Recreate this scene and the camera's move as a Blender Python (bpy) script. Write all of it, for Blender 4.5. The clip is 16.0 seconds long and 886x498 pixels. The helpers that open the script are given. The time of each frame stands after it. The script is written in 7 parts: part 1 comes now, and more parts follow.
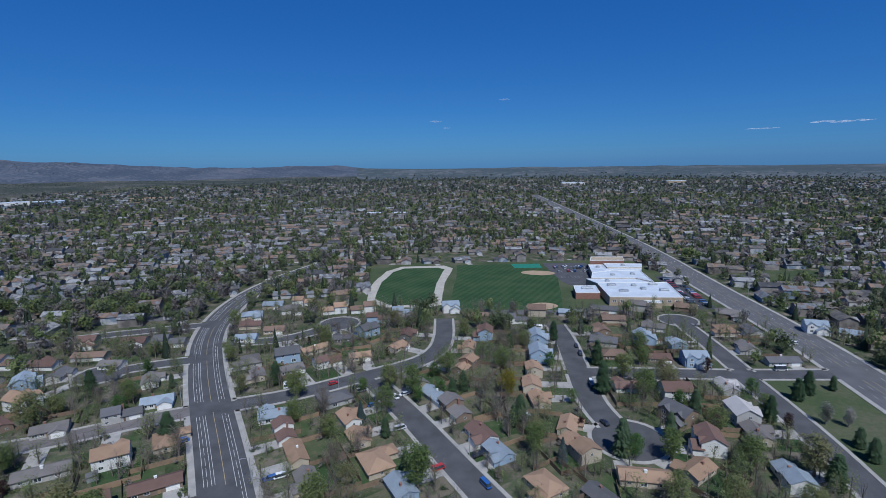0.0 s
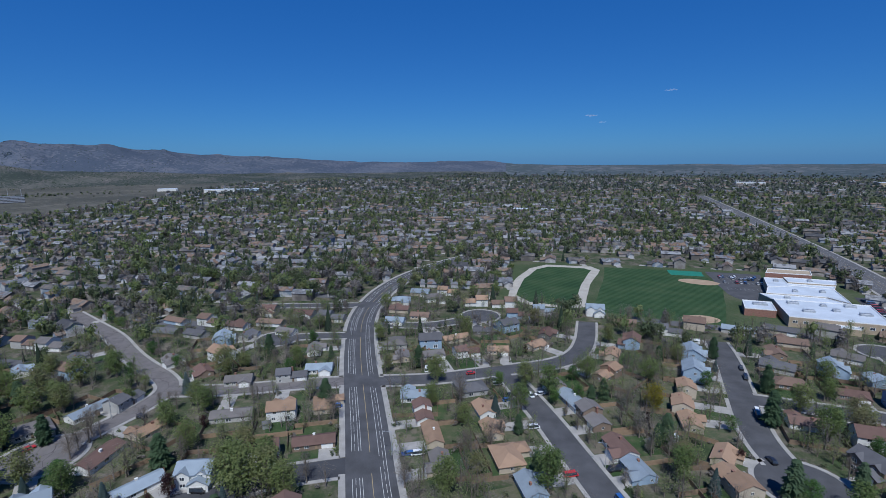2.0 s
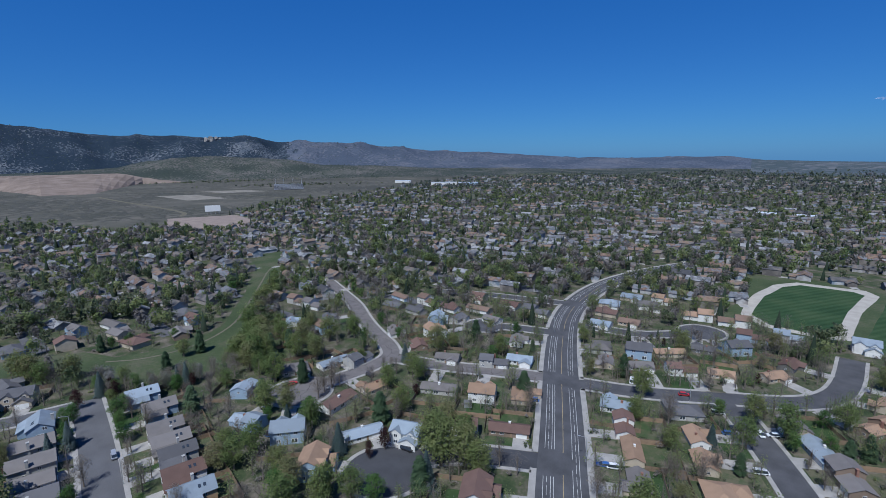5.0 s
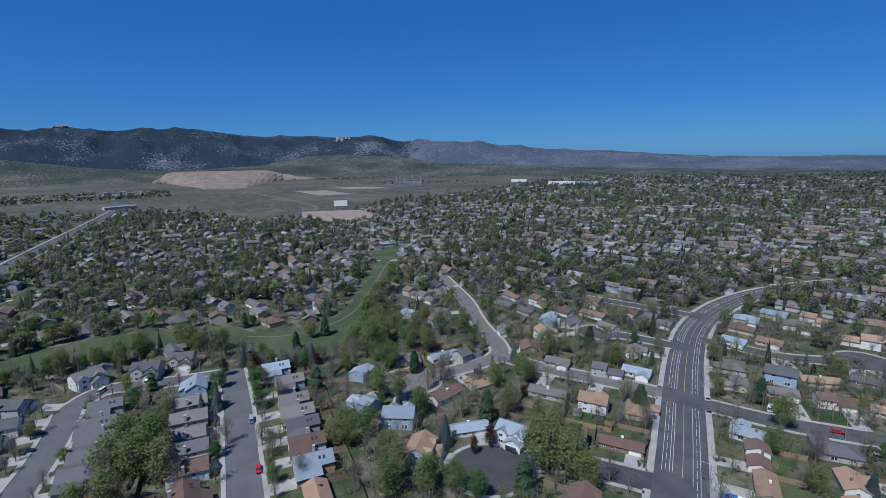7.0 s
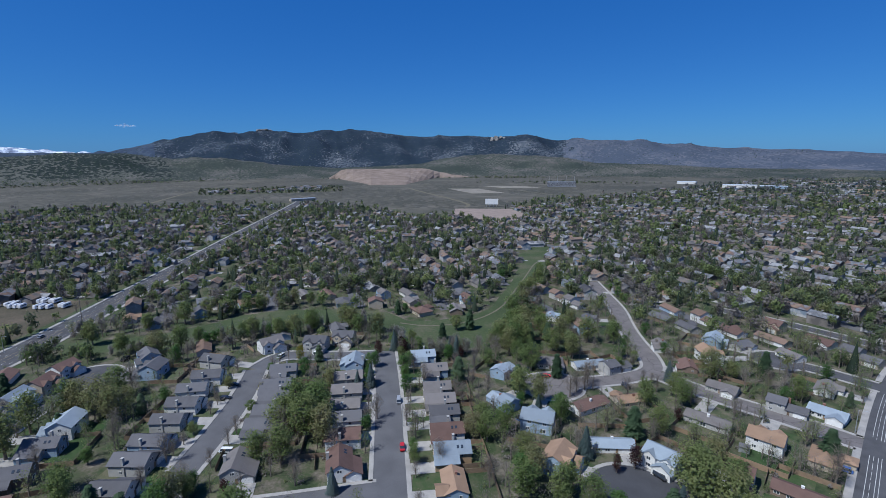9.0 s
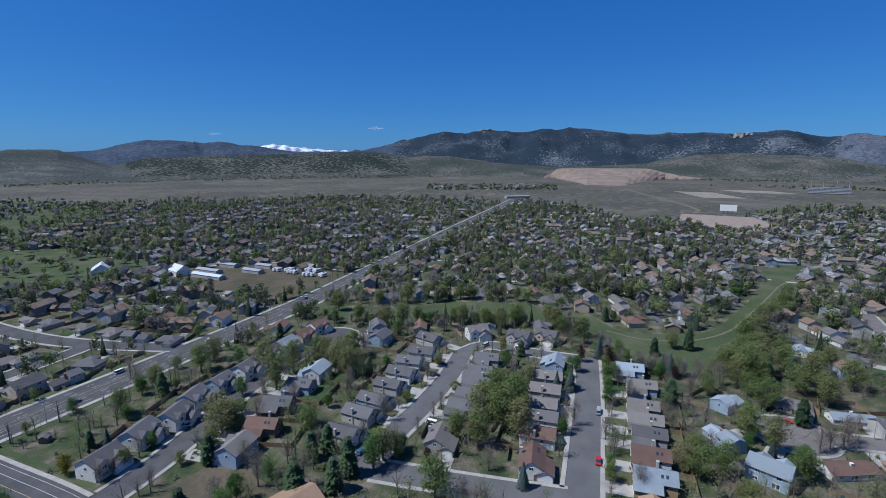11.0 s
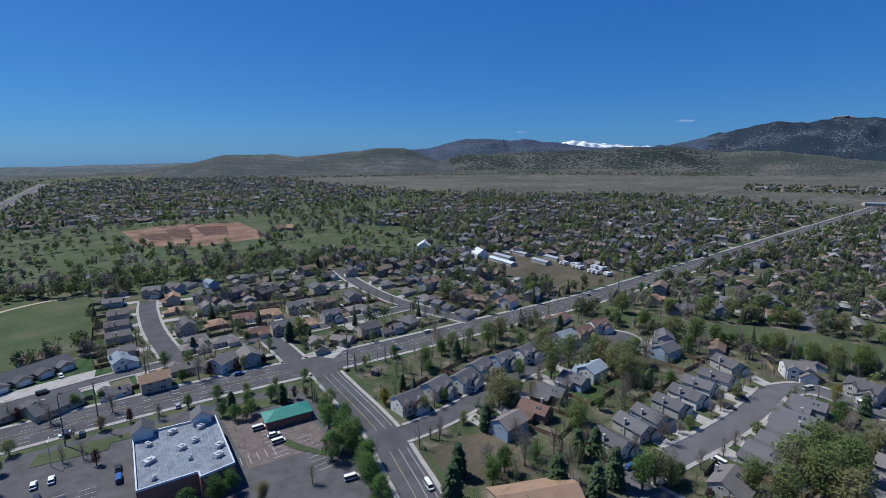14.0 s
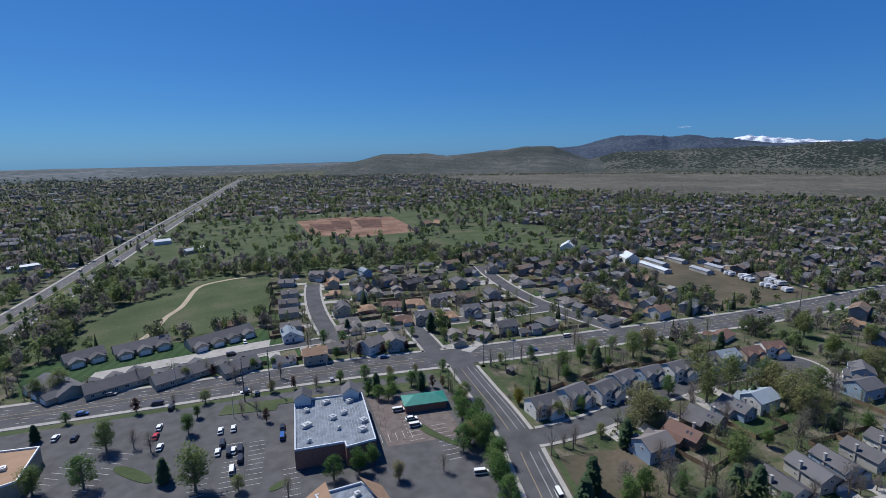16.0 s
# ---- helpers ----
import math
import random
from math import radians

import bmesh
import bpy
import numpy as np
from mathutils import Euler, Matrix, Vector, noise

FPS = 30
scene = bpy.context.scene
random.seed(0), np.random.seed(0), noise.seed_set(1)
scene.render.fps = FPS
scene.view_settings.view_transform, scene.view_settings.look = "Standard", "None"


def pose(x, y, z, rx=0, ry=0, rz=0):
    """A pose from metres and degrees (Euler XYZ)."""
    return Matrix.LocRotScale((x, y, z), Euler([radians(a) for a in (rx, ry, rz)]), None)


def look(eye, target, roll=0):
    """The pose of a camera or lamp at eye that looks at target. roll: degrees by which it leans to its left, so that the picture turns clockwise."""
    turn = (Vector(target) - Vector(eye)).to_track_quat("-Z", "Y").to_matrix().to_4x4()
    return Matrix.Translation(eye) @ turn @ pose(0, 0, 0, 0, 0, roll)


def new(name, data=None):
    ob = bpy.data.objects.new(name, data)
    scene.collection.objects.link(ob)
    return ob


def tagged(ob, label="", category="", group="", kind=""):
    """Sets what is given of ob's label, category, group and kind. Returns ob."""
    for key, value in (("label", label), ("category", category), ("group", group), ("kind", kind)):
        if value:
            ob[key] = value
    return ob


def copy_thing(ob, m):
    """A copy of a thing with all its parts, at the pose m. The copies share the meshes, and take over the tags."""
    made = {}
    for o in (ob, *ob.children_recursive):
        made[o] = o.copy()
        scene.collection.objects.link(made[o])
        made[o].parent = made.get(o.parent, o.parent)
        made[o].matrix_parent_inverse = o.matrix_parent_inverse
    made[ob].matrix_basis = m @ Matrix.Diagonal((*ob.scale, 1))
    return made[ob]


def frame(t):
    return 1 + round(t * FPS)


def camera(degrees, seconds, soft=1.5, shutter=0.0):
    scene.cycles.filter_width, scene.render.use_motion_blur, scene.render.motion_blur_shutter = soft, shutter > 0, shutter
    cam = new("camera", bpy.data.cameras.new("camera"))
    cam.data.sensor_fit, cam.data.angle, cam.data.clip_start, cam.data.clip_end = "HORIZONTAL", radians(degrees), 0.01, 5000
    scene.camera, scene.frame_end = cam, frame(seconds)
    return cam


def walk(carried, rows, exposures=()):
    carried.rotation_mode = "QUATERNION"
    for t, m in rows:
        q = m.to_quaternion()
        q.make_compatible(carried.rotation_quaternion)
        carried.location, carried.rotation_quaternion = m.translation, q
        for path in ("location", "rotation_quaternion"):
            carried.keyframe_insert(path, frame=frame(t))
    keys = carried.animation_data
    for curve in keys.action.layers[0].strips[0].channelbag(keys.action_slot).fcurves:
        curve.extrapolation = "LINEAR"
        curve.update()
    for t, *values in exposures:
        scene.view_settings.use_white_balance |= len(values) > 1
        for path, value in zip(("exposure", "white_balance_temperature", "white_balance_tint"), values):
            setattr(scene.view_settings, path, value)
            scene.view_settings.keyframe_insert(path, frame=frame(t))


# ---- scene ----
# Camera: a drone hovering about 100 m up, turning slowly to its left.
cam = camera(84.70, 16.0, soft=0.45)
PATH = [
    (0.0, -0.00, -0.00, 99.81, 0.000, -10.229, -0.897),
    (0.5, 0.05, -0.04, 99.87, 3.566, -10.292, -0.851),
    (1.0, 0.10, -0.08, 99.93, 8.127, -10.365, -0.762),
    (1.5, 0.15, -0.12, 99.99, 12.782, -10.441, -0.647),
    (2.0, 0.20, -0.16, 100.04, 17.188, -10.534, -0.553),
    (2.5, 0.24, -0.19, 100.10, 21.443, -10.567, -0.487),
    (3.0, 0.28, -0.21, 100.15, 25.793, -10.650, -0.473),
    (3.5, 0.31, -0.24, 100.20, 30.028, -10.708, -0.473),
    (4.0, 0.34, -0.26, 100.26, 34.289, -10.762, -0.524),
    (6.5, 0.16, -0.45, 100.47, 51.918, -10.844, -0.598),
    (7.0, 0.08, -0.51, 100.48, 55.404, -10.846, -0.597),
    (7.5, 0.01, -0.57, 100.47, 59.525, -10.859, -0.607),
    (8.0, -0.08, -0.63, 100.47, 63.353, -10.843, -0.585),
    (10.5, -0.80, -1.26, 100.18, 91.348, -10.761, -0.159),
    (11.0, -1.02, -1.41, 100.11, 97.661, -10.785, -0.142),
    (11.5, -1.24, -1.56, 100.03, 103.220, -10.842, -0.144),
    (12.0, -1.47, -1.71, 99.96, 108.807, -10.931, -0.218),
    (12.5, -1.72, -1.86, 99.88, 115.048, -10.966, -0.254),
    (13.0, -1.98, -2.01, 99.80, 120.445, -10.996, -0.284),
    (13.5, -2.24, -2.17, 99.72, 125.775, -11.019, -0.364),
    (14.0, -2.52, -2.32, 99.64, 131.212, -11.058, -0.446),
    (14.5, -2.79, -2.47, 99.55, 135.960, -11.085, -0.549),
    (15.0, -3.07, -2.62, 99.47, 140.491, -11.103, -0.685),
    (15.5, -3.35, -2.77, 99.38, 144.724, -11.076, -0.778),
    (16.0, -3.63, -2.92, 99.29, 148.183, -11.054, -0.863),
]
walk(cam, [(t, pose(x, y, z, 90 + pitch, 0, yaw) @ pose(0, 0, 0, 0, 0, roll)) for t, x, y, z, yaw, pitch, roll in PATH],
     [(0, -0.15, 5850, 8), (4, -0.06, 5850, 8), (8, 0.04, 5900, 8), (12, 0.14, 6100, 8), (16, 0.14, 6500, 9)])

# ---- light: clear midday, the sun high in the south ----
SUN_EL, SUN_AZ = 56.0, 162.0
world = bpy.data.worlds.new("sky")
scene.world = world
world.use_nodes = True
wn = world.node_tree.nodes
sky = wn.new("ShaderNodeTexSky")
sky.sky_type, sky.sun_disc = "NISHITA", False
sky.sun_elevation, sky.sun_rotation = radians(SUN_EL), radians(SUN_AZ)
sky.altitude, sky.air_density, sky.dust_density, sky.ozone_density = 1500, 1.0, 0.9, 2.0
tint = wn.new("ShaderNodeMix")
tint.data_type, tint.blend_type = "RGBA", "MULTIPLY"
tint.inputs["Factor"].default_value = 1.0
tint.inputs["B"].default_value = (0.205, 0.405, 0.55, 1)
deep = wn.new("ShaderNodeBackground")
deep.inputs["Color"].default_value, deep.inputs["Strength"].default_value = (0.0, 0.045, 0.225, 1), 1.0
both = wn.new("ShaderNodeAddShader")
wl = world.node_tree.links
wn["Background"].inputs["Strength"].default_value = 0.078
wl.new(sky.outputs[0], tint.inputs["A"])
wl.new(tint.outputs["Result"], wn["Background"].inputs["Color"])
wl.new(wn["Background"].outputs[0], both.inputs[0])
wl.new(deep.outputs[0], both.inputs[1])
wl.new(both.outputs[0], wn["World Output"].inputs["Surface"])
sun = new("sun", bpy.data.lights.new("sun", "SUN"))
sun.data.energy, sun.data.angle, sun.data.color = 4.6, radians(0.5), (1.0, 0.98, 0.95)
sun.matrix_basis = look((0, 0, 300), (-math.sin(radians(SUN_AZ)) * math.cos(radians(SUN_EL)), -math.cos(radians(SUN_AZ)) * math.cos(radians(SUN_EL)), 300 - math.sin(radians(SUN_EL))))
scene.view_settings.exposure = 0.0


# ---- materials ----
def surface(name, colors, size=1.0, fine=12.0, rough=0.9, bump=0.3, per="none", metal=0.0, spread=0.35, detail=5.0, coat=0.0, cracks=0.0, stripes=0.0):
    """Two scales of noise between the given colours; per: 'object' or 'island' shifts each piece."""
    m = bpy.data.materials.new(name)
    m.use_nodes = True
    n, l = m.node_tree.nodes, m.node_tree.links
    b = n["Principled BSDF"]
    b.inputs["Roughness"].default_value, b.inputs["Metallic"].default_value = rough, metal
    b.inputs["Coat Weight"].default_value = coat
    b.inputs["Specular IOR Level"].default_value = 0.5 if rough < 0.8 else 0.12
    g = n.new("ShaderNodeNewGeometry")
    n1, n2 = n.new("ShaderNodeTexNoise"), n.new("ShaderNodeTexNoise")
    for k, s in ((n1, 1 / size), (n2, fine / size)):
        k.inputs["Scale"].default_value, k.inputs["Detail"].default_value = s, detail
        l.new(g.outputs["Position"], k.inputs["Vector"])
    mix = n.new("ShaderNodeMath")
    mix.operation = "MULTIPLY_ADD"
    l.new(n2.outputs["Fac"], mix.inputs[0])
    mix.inputs[1].default_value = spread
    l.new(n1.outputs["Fac"], mix.inputs[2])
    fac = mix.outputs[0]
    shift = -spread / 2
    if per != "none":
        a = n.new("ShaderNodeMath")
        a.operation = "MULTIPLY_ADD"
        if per == "object":
            l.new(n.new("ShaderNodeObjectInfo").outputs["Random"], a.inputs[0])
        else:
            l.new(g.outputs["Random Per Island"], a.inputs[0])
        a.inputs[1].default_value = 0.9
        l.new(fac, a.inputs[2])
        fac = a.outputs[0]
        shift -= 0.45
    sh = n.new("ShaderNodeMath")
    l.new(fac, sh.inputs[0])
    sh.inputs[1].default_value = shift
    r = n.new("ShaderNodeValToRGB")
    e = r.color_ramp.elements
    while len(e) < len(colors):
        e.new(0.5)
    for i, c in enumerate(colors):
        e[i].position = (0.08 if per != "none" else 0.3) + (0.84 if per != "none" else 0.4) * i / max(1, len(colors) - 1)
        e[i].color = (*c, 1)
    l.new(sh.outputs[0], r.inputs[0])
    col = r.outputs[0]
    if cracks:
        vo, lt, mx = n.new("ShaderNodeTexVoronoi"), n.new("ShaderNodeMath"), n.new("ShaderNodeMix")
        vo.feature = "DISTANCE_TO_EDGE"
        vo.inputs["Scale"].default_value = 1 / cracks
        warp = n.new("ShaderNodeMixRGB")
        warp.blend_type = "ADD"
        warp.inputs[0].default_value = 4.0
        l.new(g.outputs["Position"], warp.inputs[1])
        l.new(n1.outputs["Color"], warp.inputs[2])
        l.new(warp.outputs[0], vo.inputs["Vector"])
        lt.operation = "LESS_THAN"
        lt.inputs[1].default_value = 0.075 / cracks
        l.new(vo.outputs["Distance"], lt.inputs[0])
        mx.data_type, mx.blend_type = "RGBA", "MULTIPLY"
        mx.inputs["B"].default_value = (0.55, 0.53, 0.53, 1)
        l.new(lt.outputs[0], mx.inputs["Factor"])
        l.new(col, mx.inputs["A"])
        col = mx.outputs["Result"]
    if stripes:
        wv, mx = n.new("ShaderNodeTexWave"), n.new("ShaderNodeMix")
        wv.inputs["Scale"].default_value, wv.inputs["Distortion"].default_value = 0.314 / stripes, 0.4
        rot = n.new("ShaderNodeMapping")
        rot.inputs["Rotation"].default_value = (0, 0, 0.5)
        l.new(g.outputs["Position"], rot.inputs["Vector"])
        l.new(rot.outputs[0], wv.inputs["Vector"])
        mx.data_type, mx.blend_type = "RGBA", "MULTIPLY"
        mx.inputs["B"].default_value = (0.72, 0.78, 0.72, 1)
        l.new(wv.outputs["Fac"], mx.inputs["Factor"])
        l.new(col, mx.inputs["A"])
        col = mx.outputs["Result"]
    l.new(col, b.inputs["Base Color"])
    if bump:
        bp = n.new("ShaderNodeBump")
        bp.inputs["Strength"].default_value, bp.inputs["Distance"].default_value = bump, 0.05 * size
        l.new(n2.outputs["Fac"], bp.inputs["Height"])
        l.new(bp.outputs[0], b.inputs["Normal"])
    return m


def leafy(*a, **k):
    """A foliage surface that also lets light through its leaves."""
    m = surface(*a, **k)
    n, l = m.node_tree.nodes, m.node_tree.links
    b, out = n["Principled BSDF"], n["Material Output"]
    t, x = n.new("ShaderNodeBsdfTranslucent"), n.new("ShaderNodeMixShader")
    l.new(b.inputs["Base Color"].links[0].from_socket, t.inputs["Color"])
    x.inputs[0].default_value = 0.5
    l.new(b.outputs[0], x.inputs[1])
    l.new(t.outputs[0], x.inputs[2])
    l.new(x.outputs[0], out.inputs["Surface"])
    return m


def scrub(name, grass, bush, cover=0.5, grain=11.0, patch=260.0, patchy=0.5, strata=0.0):
    """Open ground dotted with bushes or pines: fine clumps, gathered in larger drifts."""
    m = bpy.data.materials.new(name)
    m.use_nodes = True
    n, l = m.node_tree.nodes, m.node_tree.links
    b = n["Principled BSDF"]
    b.inputs["Roughness"].default_value, b.inputs["Specular IOR Level"].default_value = 0.95, 0.1
    pos = n.new("ShaderNodeNewGeometry").outputs["Position"]
    noises = []
    for size in (grain, patch, patch / 4):
        k = n.new("ShaderNodeTexNoise")
        k.inputs["Scale"].default_value, k.inputs["Detail"].default_value = 1 / size, 3.0
        l.new(pos, k.inputs["Vector"])
        noises.append(k.outputs["Fac"])
    drift = n.new("ShaderNodeMath")
    drift.operation = "MULTIPLY_ADD"
    l.new(noises[1], drift.inputs[0])
    drift.inputs[1].default_value = patchy
    l.new(noises[0], drift.inputs[2])
    edge = n.new("ShaderNodeMapRange")
    at = 0.5 + patchy * 0.5 + (0.5 - cover) * 0.36
    edge.inputs["From Min"].default_value, edge.inputs["From Max"].default_value = at - 0.03, at + 0.03
    l.new(drift.outputs[0], edge.inputs["Value"])
    ramps = []
    for src, cols in ((noises[2], grass), (noises[0], bush)):
        r = n.new("ShaderNodeValToRGB")
        e = r.color_ramp.elements
        while len(e) < len(cols):
            e.new(0.5)
        for i, c in enumerate(cols):
            e[i].position, e[i].color = 0.33 + 0.36 * i / (len(cols) - 1), (*c, 1)
        l.new(src, r.inputs[0])
        ramps.append(r.outputs[0])
    if strata:
        wv, mx = n.new("ShaderNodeTexWave"), n.new("ShaderNodeMix")
        wv.bands_direction = "DIAGONAL"
        wv.inputs["Scale"].default_value, wv.inputs["Distortion"].default_value, wv.inputs["Detail"].default_value = 0.314 / strata, 5.0, 3.0
        l.new(pos, wv.inputs["Vector"])
        mx.data_type, mx.blend_type = "RGBA", "MULTIPLY"
        mx.inputs["B"].default_value = (0.74, 0.76, 0.76, 1)
        l.new(wv.outputs["Fac"], mx.inputs["Factor"])
        l.new(ramps[0], mx.inputs["A"])
        ramps[0] = mx.outputs["Result"]
    mix = n.new("ShaderNodeMix")
    mix.data_type = "RGBA"
    l.new(edge.outputs[0], mix.inputs["Factor"])
    l.new(ramps[0], mix.inputs["A"])
    l.new(ramps[1], mix.inputs["B"])
    l.new(mix.outputs["Result"], b.inputs["Base Color"])
    bp = n.new("ShaderNodeBump")
    bp.inputs["Strength"].default_value, bp.inputs["Distance"].default_value = 0.6, 3.0
    l.new(edge.outputs[0], bp.inputs["Height"])
    l.new(bp.outputs[0], b.inputs["Normal"])
    return m


def shades(c, k=0.25):
    return [tuple(v * (1 - k) for v in c), c, tuple(min(0.95, v * (1 + k)) for v in c)]


M_TOWN = surface("lawn_and_bare_earth", [(0.032, 0.048, 0.023), (0.047, 0.064, 0.03), (0.07, 0.075, 0.044), (0.115, 0.102, 0.078), (0.17, 0.147, 0.116)], 9, 9, 0.95, 0.3)
M_PRAIRIE = scrub("dry_prairie_grass", [(0.08, 0.078, 0.062), (0.1, 0.095, 0.078), (0.135, 0.122, 0.102)], [(0.052, 0.056, 0.045), (0.078, 0.075, 0.063)], 0.36, 20, 300, 0.9)
M_HILL = scrub("scrub_hillside", [(0.075, 0.08, 0.066), (0.1, 0.099, 0.086), (0.145, 0.13, 0.118)], [(0.03, 0.04, 0.034), (0.048, 0.058, 0.048)], 0.56, 10, 200, 0.75)
M_STRATA = scrub("tilted_strata_hillside", [(0.075, 0.084, 0.08), (0.1, 0.106, 0.1), (0.14, 0.135, 0.125)], [(0.034, 0.044, 0.042), (0.054, 0.064, 0.06)], 0.46, 9, 260, 0.75, strata=45)
M_PINEHILL = scrub("pine_dotted_hogback", [(0.085, 0.09, 0.076), (0.115, 0.114, 0.098)], [(0.012, 0.02, 0.018), (0.024, 0.033, 0.029)], 0.62, 15, 200, 0.5)
# Distance haze is put into the bluish base colours of these four.
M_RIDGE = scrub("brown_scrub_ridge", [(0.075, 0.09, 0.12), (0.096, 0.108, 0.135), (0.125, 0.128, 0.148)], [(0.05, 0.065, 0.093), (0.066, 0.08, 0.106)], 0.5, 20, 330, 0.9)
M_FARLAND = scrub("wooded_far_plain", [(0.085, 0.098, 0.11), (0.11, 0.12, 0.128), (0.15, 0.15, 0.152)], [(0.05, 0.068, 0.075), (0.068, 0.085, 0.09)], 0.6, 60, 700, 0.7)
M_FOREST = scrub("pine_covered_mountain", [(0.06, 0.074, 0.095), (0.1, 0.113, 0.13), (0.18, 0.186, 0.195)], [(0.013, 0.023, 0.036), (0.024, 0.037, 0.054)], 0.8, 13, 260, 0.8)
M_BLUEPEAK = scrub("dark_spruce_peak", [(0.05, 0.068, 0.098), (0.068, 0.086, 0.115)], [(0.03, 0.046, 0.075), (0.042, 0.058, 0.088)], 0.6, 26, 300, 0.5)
M_SNOW = surface("snow_and_rock", [(0.12, 0.15, 0.22), (0.25, 0.3, 0.4), (0.7, 0.75, 0.82), (0.8, 0.84, 0.9)], 60, 5, 0.7, 0.2)
M_ASPHALT = surface("worn_asphalt", shades((0.078, 0.078, 0.083), 0.2), 7, 20, 0.92, 0.2)
M_ASPHALT_DARK = surface("fresh_asphalt", shades((0.06, 0.061, 0.067), 0.15), 7, 20, 0.9, 0.2)
M_ASPHALT_OLD = surface("old_cracked_asphalt", shades((0.148, 0.135, 0.131), 0.15), 5, 20, 0.93, 0.2, cracks=8.0)
M_ASPHALT_GREY = surface("faded_grey_asphalt", shades((0.108, 0.107, 0.112), 0.14), 9, 20, 0.93, 0.2)
M_LOT = surface("car_park_asphalt", shades((0.086, 0.085, 0.088), 0.22), 5, 16, 0.93, 0.2)
M_DRY = surface("dry_trampled_field", [(0.058, 0.056, 0.038), (0.084, 0.073, 0.051), (0.125, 0.1, 0.075)], 25, 12, 0.95, 0.3)
M_CONCRETE = surface("concrete", shades((0.31, 0.295, 0.275), 0.15), 4, 10, 0.9, 0.15)
M_LINE = surface("white_road_paint", shades((0.48, 0.48, 0.47), 0.15), 1, 6, 0.8, 0.0)
M_YELLOW = surface("yellow_road_paint", shades((0.38, 0.30, 0.16), 0.12), 1, 6, 0.8, 0.0)
M_TURF = surface("mown_sports_turf", [(0.03, 0.06, 0.026), (0.04, 0.074, 0.032), (0.056, 0.086, 0.04)], 20, 10, 0.95, 0.2, stripes=5.0)
M_MEADOW = surface("rough_meadow", [(0.045, 0.062, 0.03), (0.06, 0.08, 0.038), (0.098, 0.098, 0.062)], 30, 16, 0.95, 0.3)
M_DIRT = surface("bare_red_earth", [(0.120, 0.075, 0.056), (0.188, 0.112, 0.079), (0.247, 0.165, 0.120)], 26, 8, 0.95, 0.3)
M_LAWN = surface("garden_lawn", [(0.035, 0.062, 0.024), (0.05, 0.076, 0.032), (0.075, 0.085, 0.045), (0.115, 0.105, 0.07), (0.06, 0.08, 0.04), (0.14, 0.12, 0.09)], 4, 9, 0.95, 0.2, "island")
M_SAND = surface("infield_clay", shades((0.34, 0.25, 0.17), 0.12), 6, 10, 0.95, 0.1)
M_GRAVEL = surface("pale_gravel", shades((0.38, 0.35, 0.30), 0.12), 6, 12, 0.95, 0.1)
M_WATER = surface("pond_water", shades((0.05, 0.09, 0.16), 0.2), 20, 5, 0.15, 0.1)
M_TRUNK = surface("grey_brown_bark", shades((0.165, 0.14, 0.118), 0.3), 0.6, 6, 0.95, 0.4)
LEAF = {
    "L": leafy("spring_green_leaves", [(0.135, 0.185, 0.066), (0.172, 0.215, 0.08), (0.205, 0.23, 0.094), (0.225, 0.21, 0.11)], 6, 8, 0.85, 0.0, "object"),
    "D": leafy("dark_green_leaves", [(0.068, 0.135, 0.041), (0.095, 0.176, 0.054), (0.135, 0.203, 0.068)], 5, 8, 0.85, 0.0, "object"),
    "B": leafy("bare_twigs", [(0.195, 0.163, 0.130), (0.247, 0.215, 0.176), (0.286, 0.254, 0.215)], 5, 8, 0.95, 0.0, "object"),
    "C": leafy("pine_needles", [(0.056, 0.094, 0.050), (0.075, 0.119, 0.062), (0.100, 0.144, 0.081)], 4, 8, 0.9, 0.0, "object"),
    "S": leafy("blue_spruce_needles", [(0.06, 0.09, 0.085), (0.085, 0.12, 0.115), (0.11, 0.145, 0.14)], 4, 8, 0.9, 0.0, "object"),
    "Y": leafy("yellow_green_leaves", [(0.16, 0.15, 0.02), (0.22, 0.19, 0.03), (0.27, 0.22, 0.05)], 5, 8, 0.85, 0.0, "object"),
    "P": leafy("purple_leaves", [(0.04, 0.02, 0.02), (0.06, 0.03, 0.03), (0.085, 0.045, 0.04)], 5, 8, 0.85, 0.0, "object"),
    "W": leafy("pale_blossom", [(0.28, 0.26, 0.24), (0.36, 0.34, 0.31), (0.2, 0.2, 0.16)], 4, 8, 0.85, 0.0, "object"),
}
WOODS = [leafy("spring_canopy", [(0.138, 0.186, 0.073), (0.18, 0.225, 0.09), (0.218, 0.25, 0.106), (0.245, 0.243, 0.128)], 16, 10, 0.9, 0.0, spread=0.3),
         leafy("olive_canopy", [(0.088, 0.118, 0.06), (0.13, 0.155, 0.083), (0.18, 0.184, 0.115)], 16, 10, 0.9, 0.0, spread=0.3),
         leafy("bare_canopy", [(0.168, 0.15, 0.136), (0.224, 0.202, 0.182), (0.27, 0.246, 0.224)], 16, 10, 0.9, 0.0, spread=0.3)]
# Trees past 1500 m: greyer, bluer leaf colours stand in for haze.
HAZED_WOODS = [leafy("far_" + n, c, 60, 8, 0.9, 0.0, spread=0.3) for n, c in (
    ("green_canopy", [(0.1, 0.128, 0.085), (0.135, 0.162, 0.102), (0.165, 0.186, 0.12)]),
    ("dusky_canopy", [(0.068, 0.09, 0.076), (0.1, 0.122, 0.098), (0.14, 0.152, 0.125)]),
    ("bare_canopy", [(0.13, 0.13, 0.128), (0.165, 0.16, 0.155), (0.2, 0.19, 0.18)]))]
